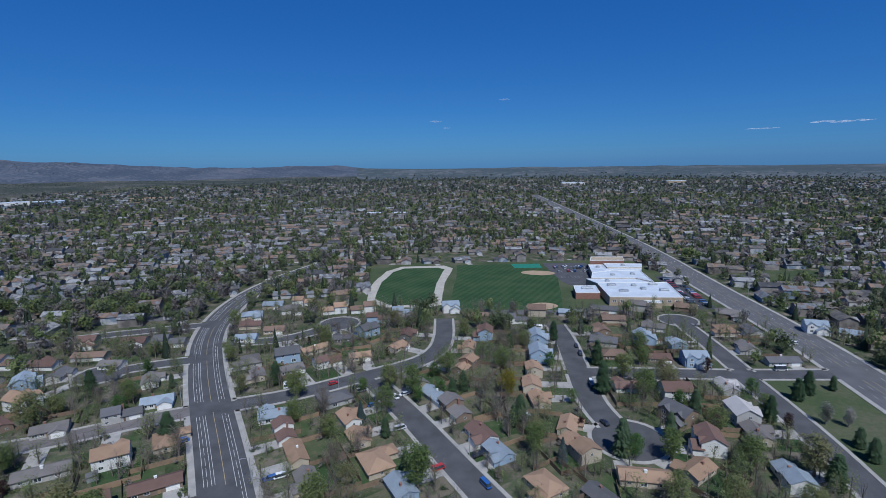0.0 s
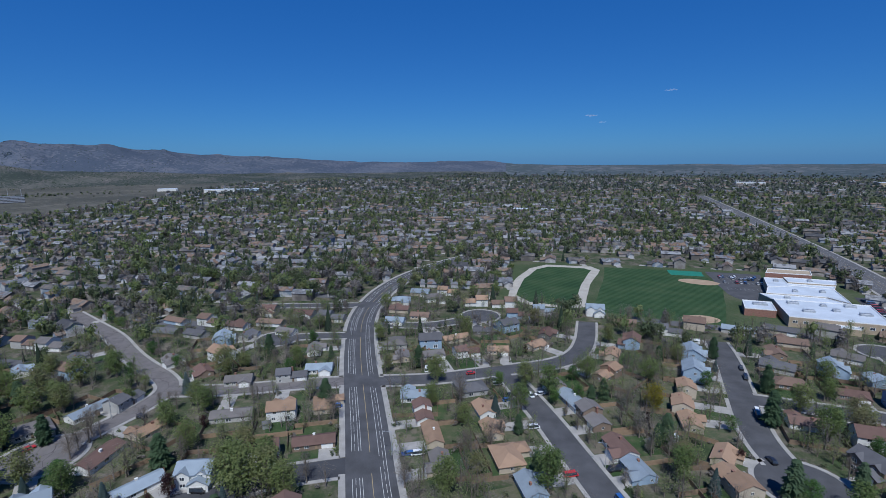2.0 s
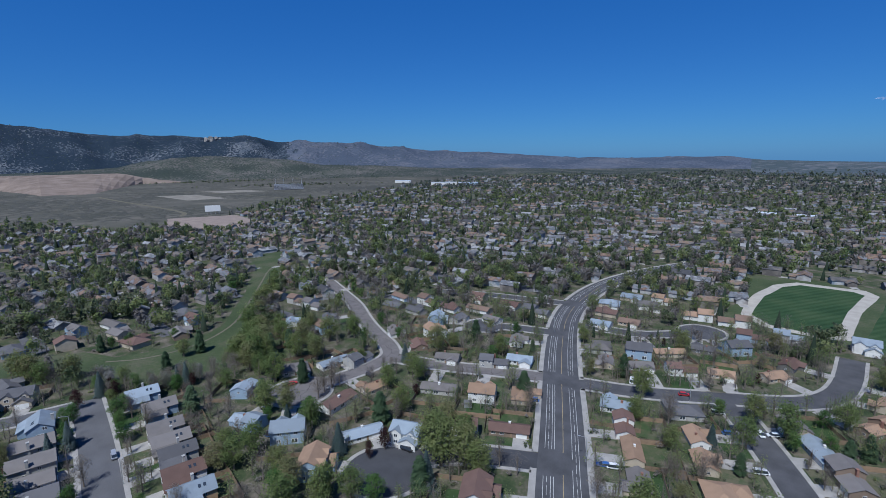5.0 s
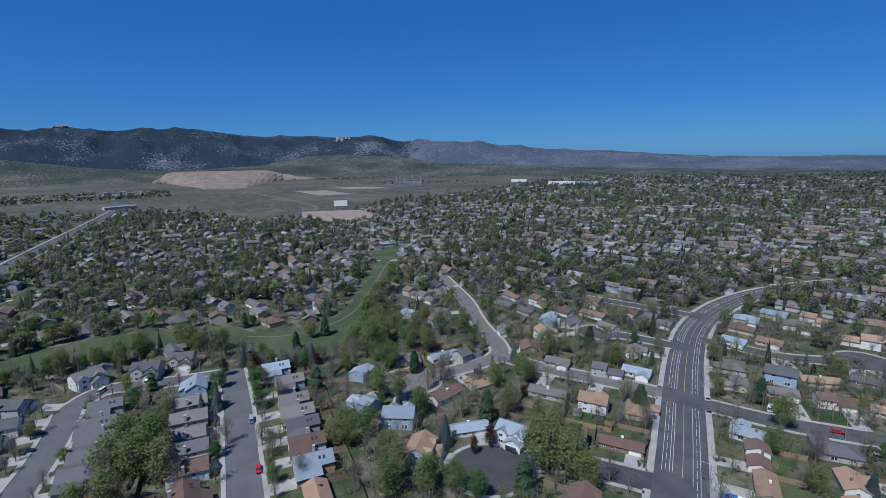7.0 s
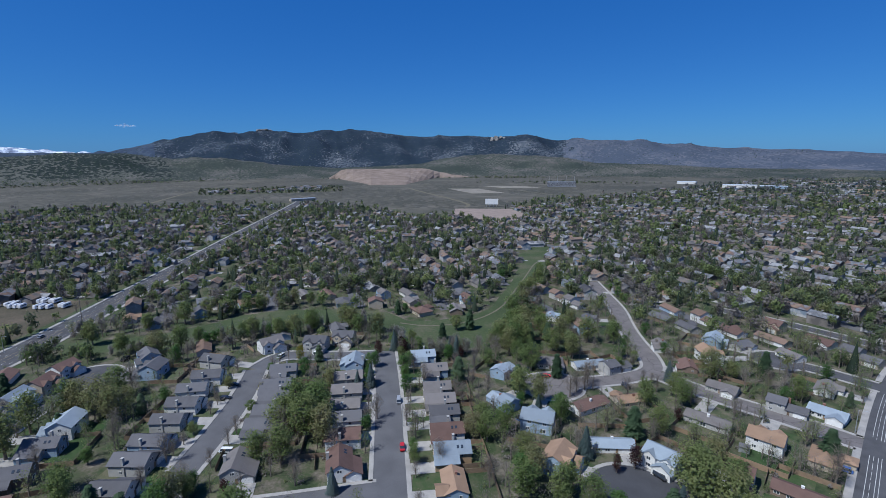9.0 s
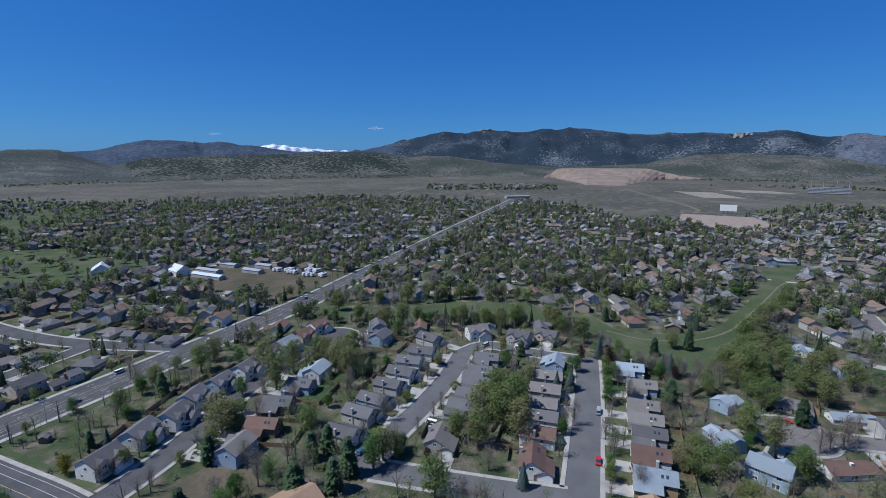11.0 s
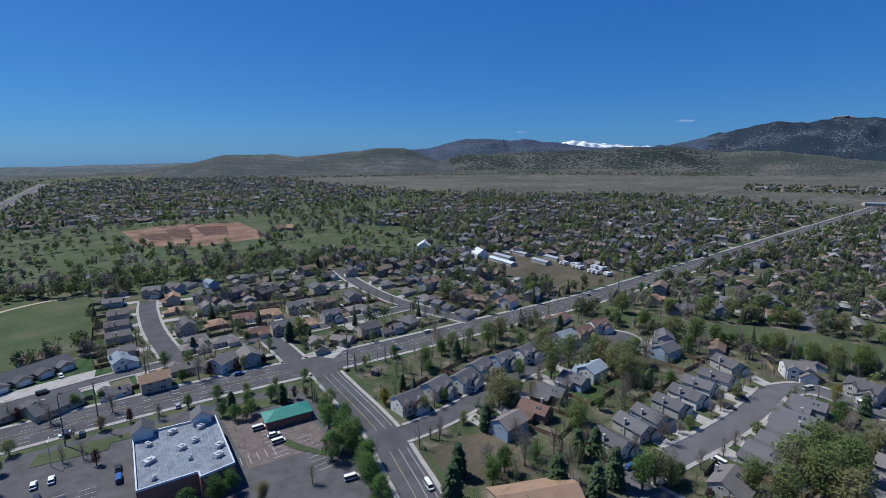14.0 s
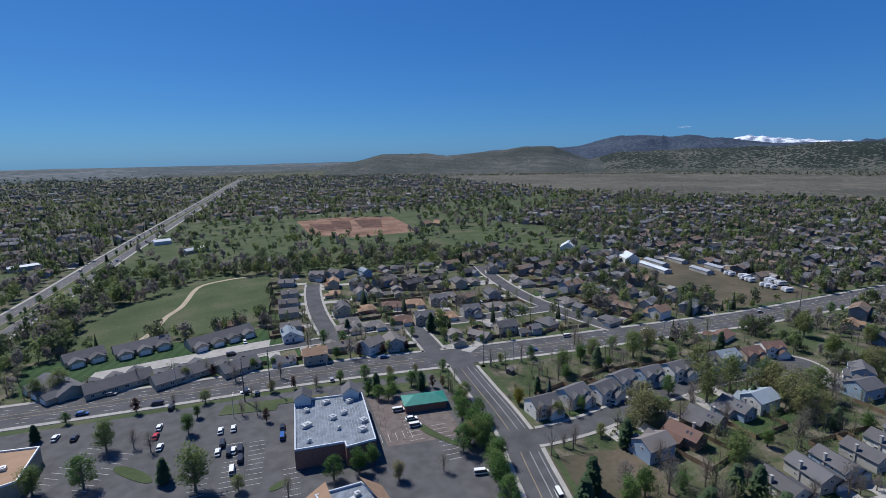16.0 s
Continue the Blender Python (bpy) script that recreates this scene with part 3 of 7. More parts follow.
def ground():
    azs = np.concatenate([np.arange(-60, 8, 2.0), np.arange(8, 170, 0.3), np.arange(170, 300, 4.0)])
    rs = np.concatenate([[60, 200, 400], np.arange(600, 2300, 70), np.arange(2300, 4960, 34)])
    v, f, mi = [(0, 0, 0)], [], []
    for az in azs:
        s, c = math.sin(radians(az)), math.cos(radians(az))
        for r in rs:
            x, y = -s * r, c * r
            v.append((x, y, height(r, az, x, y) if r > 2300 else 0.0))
    n, k = len(azs), len(rs)
    for i in range(n):
        j = (i + 1) % n
        f.append((0, 1 + i * k, 1 + j * k))
        mi.append(0)
        for q in range(k - 1):
            a, b = 1 + i * k + q, 1 + j * k + q
            f.append((a, a + 1, b + 1, b))
            mi.append(cover(rs[q], azs[i]))
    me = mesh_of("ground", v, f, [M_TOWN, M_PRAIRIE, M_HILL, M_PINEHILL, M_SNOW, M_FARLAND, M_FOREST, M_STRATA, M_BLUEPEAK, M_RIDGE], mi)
    me.polygons.foreach_set("use_smooth", np.ones(len(me.polygons), dtype=bool))
    tagged(new("ground", me), "suburban ground rising to scrub hills and dark mountains", "ground", kind="structure")


ground()


def sheet(name, pts, mat, z, label, category="ground"):
    """A flat field with a slightly wavering edge."""
    p = np.array(pts, float)
    q = []
    for a, b in zip(p, np.roll(p, -1, axis=0)):
        n = max(2, int(np.hypot(*(b - a)) / 12))
        for i in range(n):
            c = a + (b - a) * i / n
            q.append((c[0] + 0.8 * noise.noise(Vector((c[0] / 9, c[1] / 9, 0))), c[1] + 0.8 * noise.noise(Vector((c[0] / 9, c[1] / 9, 5))), z))
    m = len(q)
    v = q + [(x, y, -0.3) for x, y, _ in q]
    return tagged(new(name, mesh_of(name, v, [tuple(range(m))] + [(i, (i + 1) % m, m + (i + 1) % m, m + i) for i in range(m)], mat)), label, category, kind="structure")


def ellipse(cx, cy, a, b, rot, n=28):
    c, s = math.cos(rot), math.sin(rot)
    return [(cx + a * math.cos(t) * c - b * math.sin(t) * s, cy + a * math.cos(t) * s + b * math.sin(t) * c) for t in np.linspace(0, 2 * math.pi, n, endpoint=False)]


OPEN = {
    "school_field": [(-66, 330), (-62, 395), (-72, 470), (100, 480), (190, 470), (188, 318), (85, 310), (0, 318)],
    "east_park": [(144, 205), (134, 118), (172, 118), (183, 190), (188, 204)],
    "creek_park": [(-286, -121), (-280, -58), (-300, -42), (-291, -14), (-297, 22), (-288, 44), (-267, 44), (-248, 55), (-231, 68), (-230, 86), (-237, 102), (-253, 113), (-270, 122), (-298, 141), (-314, 151), (-352, 183), (-398, 222), (-446, 262), (-470, 300), (-480, 250), (-446, 216), (-401, 197), (-372, 178), (-340, 158), (-312, 136), (-290, 121), (-280, 105), (-278, 78), (-284, 62), (-305, 53), (-320, 24), (-330, -16), (-326, -40), (-318, -50), (-303, -84), (-306, -127)],
    "storage_yard": [(-343, -246), (-331, -205), (-312, -160), (-397, -139), (-412, -195), (-424, -242), (-400, -268), (-365, -290)],
    "south_meadow": [(-89, -414), (-64, -312), (-43, -301), (-22, -302), (0, -311), (16, -300), (38, -322), (36, -362), (14, -388), (-12, -412), (-32, -436), (-85, -430)],
    "north_east_field": [(283, 420), (330, 417), (312, 378), (254, 382)],
    "creek_wood": [(12, -300), (-4, -330), (-22, -356), (-30, -400), (-45, -424), (-96, -418), (-118, -395), (-240, -360), (-300, -420), (-100, -470), (20, -500), (52, -450), (72, -380), (90, -310)],
    "townhouses": [(-70, -228), (50, -262), (55, -300), (-58, -292), (-66, -262)],
    "south_fields": [(-100, -475), (-300, -425), (-330, -330), (-420, -330), (-470, -470), (-420, -790), (-180, -860), (-50, -840), (5, -640), (45, -480)],
    "east_field": [(110, -420), (80, -560), (190, -600), (240, -450)],
    "far_pasture": [(-640, -640), (-420, -600), (-470, -830), (-700, -900), (-900, -840)],
    "car_park": [(-110, -195), (-70, -206), (-20, -220), (60, -240), (110, -200), (60, -120), (-80, -90), (-100, -125)],
    "corner_lot": [(-108, -108), (-98, -88), (-125, -70), (-140, -95)],
    "ball_ground": [(-760, 250), (-690, 290), (-720, 380), (-860, 400), (-900, 300)],
    "north_park": [(-60, 480), (180, 486), (180, 520), (-30, 522)],
}
BOUNDS = {k: (min(x for x, _ in v), max(x for x, _ in v), min(y for _, y in v), max(y for _, y in v)) for k, v in OPEN.items()}


def inside(x, y, p):
    c, (ax, ay) = False, p[-1]
    for bx, by in p:
        if (ay > y) != (by > y) and x < (bx - ax) * (y - ay) / (by - ay) + ax:
            c = not c
        ax, ay = bx, by
    return c


def by_creek(x, y, gap):
    """True within a gap of the creek-side park's edge."""
    p = OPEN["creek_park"]
    return any(inside(x + a * gap, y + b * gap, p) for a, b in ((1, 0), (-1, 0), (0, 1), (0, -1), (0.7, 0.7), (-0.7, -0.7), (0.7, -0.7), (-0.7, 0.7)))


def is_open(x, y):
    for k, p in OPEN.items():
        b = BOUNDS[k]
        if b[0] < x < b[1] and b[2] < y < b[3] and inside(x, y, p):
            return k
    return None


sheet("playing_field", OPEN["school_field"], M_MEADOW, 0.02, "rough grass round the school playing field")
sheet("running_track", [(-40, 460), (-53, 440), (-59, 400), (-59, 374), (-57, 345), (-42, 327), (-12, 325), (-2, 331), (1, 393), (9, 449), (1, 462)], M_GRAVEL, 0.045, "oval grey running track on the grass")
sheet("football_pitch", [(-37, 452), (-46, 437), (-52, 400), (-52.5, 374), (-51, 348), (-39, 333), (-15, 331), (-9, 337), (-6, 393), (1, 446), (-5, 453)], M_TURF, 0.07, "dark green mown pitch inside the track")
sheet("sports_turf", [(13, 462), (12, 420), (3, 322), (80, 316), (90, 360), (98, 408), (92, 466)], M_TURF, 0.045, "green striped sports field of mown grass")
sheet("infield", ellipse(85, 425, 15, 9, -0.2), M_SAND, 0.07, "tan clay baseball infield")
sheet("infield", ellipse(68, 324, 11, 8, 0.3), M_SAND, 0.075, "tan clay baseball infield")
sheet("tennis_court", [(66, 464), (94, 464), (93, 446), (67, 446)], surface("green_court", shades((0.03, 0.17, 0.12), 0.1), 4, 8, 0.8, 0.0), 0.085, "green hard tennis court with pale lines")
sheet("car_park", [(97, 466), (139, 464), (127, 397), (117, 378), (104, 376), (98, 392)], M_ASPHALT, 0.05, "asphalt school car park", "car park")
sheet("car_park", [(168, 313), (182, 311), (189, 352), (198, 404), (181, 405), (173, 362)], M_ASPHALT_DARK, 0.05, "asphalt school car park beside the arterial road", "car park")
sheet("park_lawn", OPEN["east_park"], M_MEADOW, 0.02, "green lawn of a small park with conifers")
sheet("creek_meadow", OPEN["creek_park"], M_MEADOW, 0.02, "green creek-side park meadow")
sheet("storage_field", OPEN["storage_yard"], M_DRY, 0.02, "brown dry storage field beside the road")
sheet("meadow", OPEN["south_meadow"], M_MEADOW, 0.02, "green open meadow behind the houses")
sheet("creek_wood", OPEN["creek_wood"], M_MEADOW, 0.018, "green rough grass under creek-side trees")
sheet("townhouse_lawn", OPEN["townhouses"], M_TURF, 0.016, "mown lawn round the townhouses")
sheet("field", OPEN["east_field"], M_MEADOW, 0.016, "open grass field beside the highway")
sheet("field", OPEN["far_pasture"], M_MEADOW, 0.016, "far green irrigated field")
sheet("pasture", OPEN["south_fields"], M_MEADOW, 0.015, "green pasture with bare patches")
sheet("earthworks", [(-205, -756), (-184, -614), (-229, -562), (-313, -557), (-350, -719), (-279, -768)], M_DIRT, 0.06, "graded bare red earth of a building site")
M_SUBSOIL = surface("dark_red_subsoil", [(0.062, 0.036, 0.03), (0.095, 0.055, 0.043), (0.13, 0.08, 0.062)], 14, 8, 0.95, 0.4)
for pts in ([(-212, -715), (-205, -650), (-222, -625), (-240, -690)], [(-248, -726), (-228, -640), (-246, -628), (-276, -716)], [(-285, -722), (-262, -632), (-288, -622), (-322, -700)]):
    sheet("stripped_ground", pts, M_SUBSOIL, 0.09, "dark red stripped soil on the building site")
sheet("field", OPEN["north_east_field"], M_MEADOW, 0.016, "green open lot among trees")
sheet("shopping_car_park", OPEN["car_park"], M_LOT, 0.025, "cracked asphalt shopping centre car park", "car park")
sheet("brick_lot", [(-74, -178), (-101, -168), (-93, -134), (-67, -143)], surface("pinkish_worn_paving", shades((0.135, 0.112, 0.105), 0.2), 3, 12, 0.93, 0.2, cracks=6.0), 0.029, "pinkish worn paving round the small canopy building", "car park")
sheet("corner_lot", OPEN["corner_lot"], M_DRY, 0.02, "dry grass lot on the street corner")
sheet("ball_ground", OPEN["ball_ground"], surface("pinkish_clay", shades((0.25, 0.2, 0.17), 0.15), 12, 10, 0.95, 0.1), 0.03, "pinkish clay ball ground in the prairie")
sheet("pond", ellipse(-101, -461, 14, 9, 0.4), M_WATER, 0.05, "small blue pond among reeds", "pond")
M_PATH = surface("trodden_path", shades((0.135, 0.122, 0.088), 0.15), 5, 10, 0.95, 0.1)
M_TRAIL = surface("crushed_stone_trail", shades((0.35, 0.29, 0.215), 0.12), 5, 10, 0.95, 0.1)


def path(pts, w, label, mat=M_PATH):
    v, f = ribbon(dense(pts), -w / 2, w / 2, -0.05, 0.055)
    tagged(new("footpath", mesh_of("footpath", v, f, mat)), label, "path", kind="structure")


path([(-108, -425), (-82, -427), (-63, -429), (-47, -425), (-36, -419), (-29.5, -403), (-24, -381), (-18.5, -363), (-9, -348), (-3.6, -328), (3, -312), (12, -302)], 3.4, "pale crushed-stone trail winding through the meadow", M_TRAIL)
path([(-429, 246), (-412, 218), (-368, 187), (-311, 145), (-285, 125), (-268, 98), (-269, 72), (-281, 57)], 1.3, "narrow gravel path through the creek park")


# ---- houses ----
def gable(wb, rb, cx, cy, L, W, h, rise, along="x", over=0.5, th=0.16):
    """Walls with gable ends into wb, a thick pitched roof into rb."""
    def P(a, b, z):
        return (cx + a, cy + b, z) if along == "x" else (cx - b, cy + a, z)
    l, w = L / 2, W / 2
    solid(wb, [P(a, b, z) for z in (0, h) for a, b in ((-l, -w), (l, -w), (l, w), (-l, w))] + [P(-l, 0, h + rise), P(l, 0, h + rise)],
          [(0, 1, 5, 4), (2, 3, 7, 6), (0, 4, 8, 7, 3), (1, 2, 6, 9, 5), (4, 5, 9, 8), (6, 7, 8, 9)])
    s = rise / w
    lo = l + over * 0.7
    e, z = w + over, h - over * s
    prof = ((-e, z + 0.02), (0, h + rise + 0.02), (e, z + 0.02), (e, z + th), (0, h + rise + th), (-e, z + th))
    bm = bmesh.new()
    solid(bm, [P(a, b, zz) for a in (-lo, lo) for b, zz in prof], [(i, (i + 1) % 6, 6 + (i + 1) % 6, 6 + i) for i in range(6)] + [(0, 1, 4, 5), (1, 2, 3, 4), (6, 7, 10, 11), (7, 8, 9, 10)])
    rb.append(bm)


def hip(wb, rb, cx, cy, L, W, h, rise, over=0.5):
    box(wb, cx - L / 2, cx + L / 2, cy - W / 2, cy + W / 2, 0, h)
    l, w, r = L / 2 + over, W / 2 + over, max(0.2, (L - W) / 2)
    bm = bmesh.new()
    solid(bm, [(cx - l, cy - w, h - 0.1), (cx + l, cy - w, h - 0.1), (cx + l, cy + w, h - 0.1), (cx - l, cy + w, h - 0.1),
               (cx - l, cy - w, h + 0.1), (cx + l, cy - w, h + 0.1), (cx + l, cy + w, h + 0.1), (cx - l, cy + w, h + 0.1), (cx - r, cy, h + rise), (cx + r, cy, h + rise)],
          [(3, 2, 1, 0), (0, 1, 5, 4), (1, 2, 6, 5), (2, 3, 7, 6), (3, 0, 4, 7), (4, 5, 9, 8), (6, 7, 8, 9), (5, 6, 9), (7, 4, 8)])
    rb.append(bm)


def inset_panel(name, holes, mats, depth=0.05, deep=0.03):
    """A slab facing -y with rectangular recesses (x0, x1, z0, z1), all one connected piece."""
    xs = sorted({v for h in holes for v in h[:2]} | {-0.5, 0.5})
    z_lo, z_hi = (-0.5, 0.5) if holes[0][2] < 0 else (0.0, 1.0)
    zs = sorted({v for h in holes for v in h[2:]} | {z_lo, z_hi})
    bm = bmesh.new()
    g = {(a, b): bm.verts.new((a, -depth, b)) for a in xs for b in zs}
    for a, b in zip(xs, xs[1:]):
        for c, d in zip(zs, zs[1:]):
            hole = any(h[0] <= a and b <= h[1] and h[2] <= c and d <= h[3] for h in holes)
            if not hole:
                bm.faces.new((g[a, c], g[b, c], g[b, d], g[a, d]))
                continue
            q = [bm.verts.new((x, -depth + deep, z)) for x, z in ((a, c), (b, c), (b, d), (a, d))]
            o = [g[a, c], g[b, c], g[b, d], g[a, d]]
            for k in range(4):
                bm.faces.new((o[k], o[(k + 1) % 4], q[(k + 1) % 4], q[k]))
            bm.faces.new(q).material_index = 1
    back = [bm.verts.new((x, 0.02, z)) for x, z in ((-0.5, z_lo), (0.5, z_lo), (0.5, z_hi), (-0.5, z_hi))]
    for rim, (p, q) in (([(x, z_lo) for x in xs], (0, 1)), ([(0.5, z) for z in zs], (1, 2)), ([(x, z_hi) for x in reversed(xs)], (2, 3)), ([(-0.5, z) for z in reversed(zs)], (3, 0))):
        bm.faces.new([g[k] for k in rim] + [back[q], back[p]])
    return from_bm(name, bm, mats)


WINDOW = inset_panel("window", [(-0.43, -0.03, -0.42, 0.42), (0.03, 0.43, -0.42, 0.42)], [M_TRIM, M_GLASS])


def garage_mesh():
    return inset_panel("garage_door", [(-0.46, 0.46, k + 0.03, k + 0.22) for k in (0, 0.25, 0.5, 0.75)], [M_TRIM, M_TRIM], 0.05, 0.02)


def door_mesh():
    return inset_panel("front_door", [(-0.32, 0.32, 0.1, 0.45), (-0.32, 0.32, 0.55, 0.92)], [M_WOOD, M_WOOD], 0.05, 0.02)


GARAGE, DOOR = garage_mesh(), door_mesh()


def fix(name, me, parent, x, y, z, face, w, h):
    """A window or door on a wall that faces n(-y), s(+y), e(+x) or w(-x)."""
    ob = new(name, me)
    ob.parent = parent
    ob.matrix_basis = pose(x, y, z, 0, 0, {"n": 0, "e": 90, "s": 180, "w": -90}[face]) @ Matrix.Diagonal((w, 1, h, 1))
    return ob


def chimney(parent, x, y, top, mat, base=0.0):
    bm = one(x - 0.5, x + 0.5, y - 0.4, y + 0.4, base, top)
    box(bm, x - 0.58, x + 0.58, y - 0.48, y + 0.48, top, top + 0.15)
    part("chimney", bm, mat, next((c for c in parent.children if c.name.startswith("roof")), parent))


def house_kinds():
    """One of each kind of house, its front towards -y."""
    kinds = {}

    def start():
        return bpy.data.objects.new("house", None), bmesh.new(), []

    def finish(kind, ob, wb, rb, wins, doors):
        scene.collection.objects.link(ob)
        part("wall", wb, WALL["w"], ob)
        for bm in rb:
            part("roof", bm, ROOF["d"], ob)
        for x, y, z, f, w, h in wins:
            fix("window", WINDOW, ob, x, y, z, f, w, h)
        for me, x, y, f, w, h in doors:
            fix(me.name, me, ob, x, y, 0.15, f, w, h)
        kinds[kind] = ob

    ob, wb, rb = start()
    gable(wb, rb, 0, 0, 14, 8.4, 2.7, 1.9)
    gable(wb, rb, 3.6, -4.9, 4.4, 6.2, 2.6, 1.5, "y")
    finish("ranch", ob, wb, rb, [(-5, -4.2, 1.6, "n", 2, 1.3), (-2.2, -4.2, 1.6, "n", 1.6, 1.3), (-7, 0, 1.6, "w", 1.2, 1.1), (-4, 4.2, 1.6, "s", 1.8, 1.2), (3, 4.2, 1.4, "s", 2.2, 1.6), (7, 1.5, 1.6, "e", 1.1, 1.1)],
           [(GARAGE, 3.6, -7.1, "n", 4.8, 2.2), (DOOR, -0.4, -4.2, "n", 1, 2.1)])
    chimney(ob, -2, 1, 5.2, M_BRICK, 3.5)
    ob, wb, rb = start()
    gable(wb, rb, 0, 0, 18, 7.8, 2.7, 1.7)
    finish("long", ob, wb, rb, [(-7, -3.9, 1.6, "n", 2, 1.2), (-3, -3.9, 1.6, "n", 2, 1.2), (-9, 0, 1.6, "w", 1.2, 1.1), (-5, 3.9, 1.6, "s", 1.8, 1.2), (1, 3.9, 1.4, "s", 2.4, 1.7), (6, 3.9, 1.6, "s", 1.4, 1.1)],
           [(GARAGE, 5.6, -3.9, "n", 4.8, 2.2), (DOOR, 1, -3.9, "n", 1, 2.1)])
    chimney(ob, 0, 0.8, 5.0, M_TRIM, 3.5)
    ob, wb, rb = start()
    gable(wb, rb, 0, 0.5, 11.5, 8.4, 5.1, 2.3)
    gable(wb, rb, 2.5, -4.6, 3.6, 6.6, 2.8, 1.9, "y")
    gable(wb, rb, -2.9, -2.6, 3.6, 4.6, 5.0, 1.5, "y", 0.35)
    gable(wb, rb, 3.0, -1.6, 5.0, 3.4, 5.0, 1.2, "y", 0.3)
    finish("two", ob, wb, rb, [(-2.9, -4.4, 1.6, "n", 1.8, 1.3), (-2.9, -4.4, 4.0, "n", 1.6, 1.3), (3.0, -4.1, 4.6, "n", 1.2, 1.0), (-5.75, 0, 4.2, "w", 1.1, 1.1), (-5.75, 2, 1.6, "w", 1.1, 1.1), (-3, 4.7, 4.2, "s", 1.5, 1.2), (2.5, 4.7, 4.2, "s", 1.5, 1.2), (-2.5, 4.7, 1.4, "s", 2.2, 1.7), (3, 4.7, 1.6, "s", 1.5, 1.2), (5.75, 1, 4.2, "e", 1.1, 1.1)],
           [(GARAGE, 2.5, -6.4, "n", 4.9, 2.3), (DOOR, -0.2, -3.7, "n", 1, 2.1)])
    ob, wb, rb = start()
    gable(wb, rb, -4.2, 0, 8, 9.2, 5.0, 2.0)
    gable(wb, rb, 4.2, -0.3, 8.8, 8.2, 2.8, 1.7)
    finish("tri", ob, wb, rb, [(-6, -4.6, 1.4, "n", 1.6, 1.1), (-6, -4.6, 3.9, "n", 1.6, 1.2), (-2.4, -4.6, 3.9, "n", 1.6, 1.2), (-8.2, 0, 3.9, "w", 1.1, 1.1), (-6, 4.6, 3.9, "s", 1.5, 1.2), (-2.5, 4.6, 3.9, "s", 1.5, 1.2), (4, 3.8, 1.5, "s", 2.2, 1.5), (8.6, 0, 1.6, "e", 1.2, 1.1)],
           [(GARAGE, 5.4, -4.4, "n", 4.6, 2.2), (DOOR, 1.2, -4.4, "n", 1, 2.1)])
    chimney(ob, 0.4, 1.4, 6.6, M_BRICK)
    ob, wb, rb = start()
    hip(wb, rb, 0, 0.8, 14.5, 10.4, 2.8, 2.5)
    hip(wb, rb, 4, -6.0, 6.4, 6.2, 2.7, 1.7)
    finish("hip", ob, wb, rb, [(-4.5, -4.4, 1.6, "n", 2, 1.3), (-1.6, -4.4, 1.6, "n", 1, 1.3), (-7.25, 1, 1.6, "w", 1.2, 1.1), (-4, 6, 1.6, "s", 1.8, 1.2), (2, 6, 1.4, "s", 2.4, 1.7), (7.25, 2, 1.6, "e", 1.2, 1.1)],
           [(GARAGE, 4, -9.1, "n", 4.8, 2.2), (DOOR, 0.2, -4.4, "n", 1, 2.1)])
    ob, wb, rb = start()
    gable(wb, rb, -1, 1, 13, 8.2, 4.3, 2.3, "y")
    gable(wb, rb, 3.6, -1.5, 8.5, 5.2, 2.7, 1.3, "y")
    finish("narrow", ob, wb, rb, [(-3, -5.5, 1.6, "n", 1.5, 1.3), (-1, -5.5, 4.2, "n", 1.6, 1.2), (-5.1, -1, 3.2, "w", 1.1, 1.1), (-5.1, 3, 1.6, "w", 1.3, 1.1), (-2.6, 7.5, 4.2, "s", 1.5, 1.2), (-1, 7.5, 1.4, "s", 2.2, 1.7), (3.1, 4, 3.4, "e", 1.1, 1.1)],
           [(GARAGE, 3.6, -5.75, "n", 4.4, 2.2), (DOOR, 0.4, -5.5, "n", 1, 2.1)])
    chimney(ob, -4.9, 2, 6.9, WALL["g"])
    bm = bmesh.new()
    for k in (2.5, 4.0):
        solid(bm, [(x, k + b, 4.3 + 2.3 * (1 - abs(x + 1) / 4.1) + o) for o in (0.14, 0.28) for x, b in ((0.6, 0), (1.6, 0), (1.6, 0.8), (0.6, 0.8))], [(4, 5, 6, 7), (0, 1, 5, 4), (1, 2, 6, 5), (2, 3, 7, 6), (3, 0, 4, 7)])
    part("skylight", bm, M_GLASS, next(c for c in ob.children if c.name.startswith("roof")))
    return kinds


KINDS = house_kinds()
COL = {"d": "dark grey", "t": "taupe", "b": "brown", "o": "tan-orange", "r": "red-brown", "l": "pale blue-grey", "w": "pale grey"}
WCOL = {"w": "white", "b": "blue", "t": "tan", "g": "grey", "n": "brown", "d": "dark", "r": "red", "o": "ochre"}
DESC = {"ranch": "single-storey gabled house with a garage wing", "long": "long single-storey ranch house", "two": "two-storey house with a front garage", "tri": "split-level house with a brick chimney", "hip": "low hip-roofed house", "narrow": "narrow gabled house with skylights"}
PLACED = []
rng = random.Random(5)


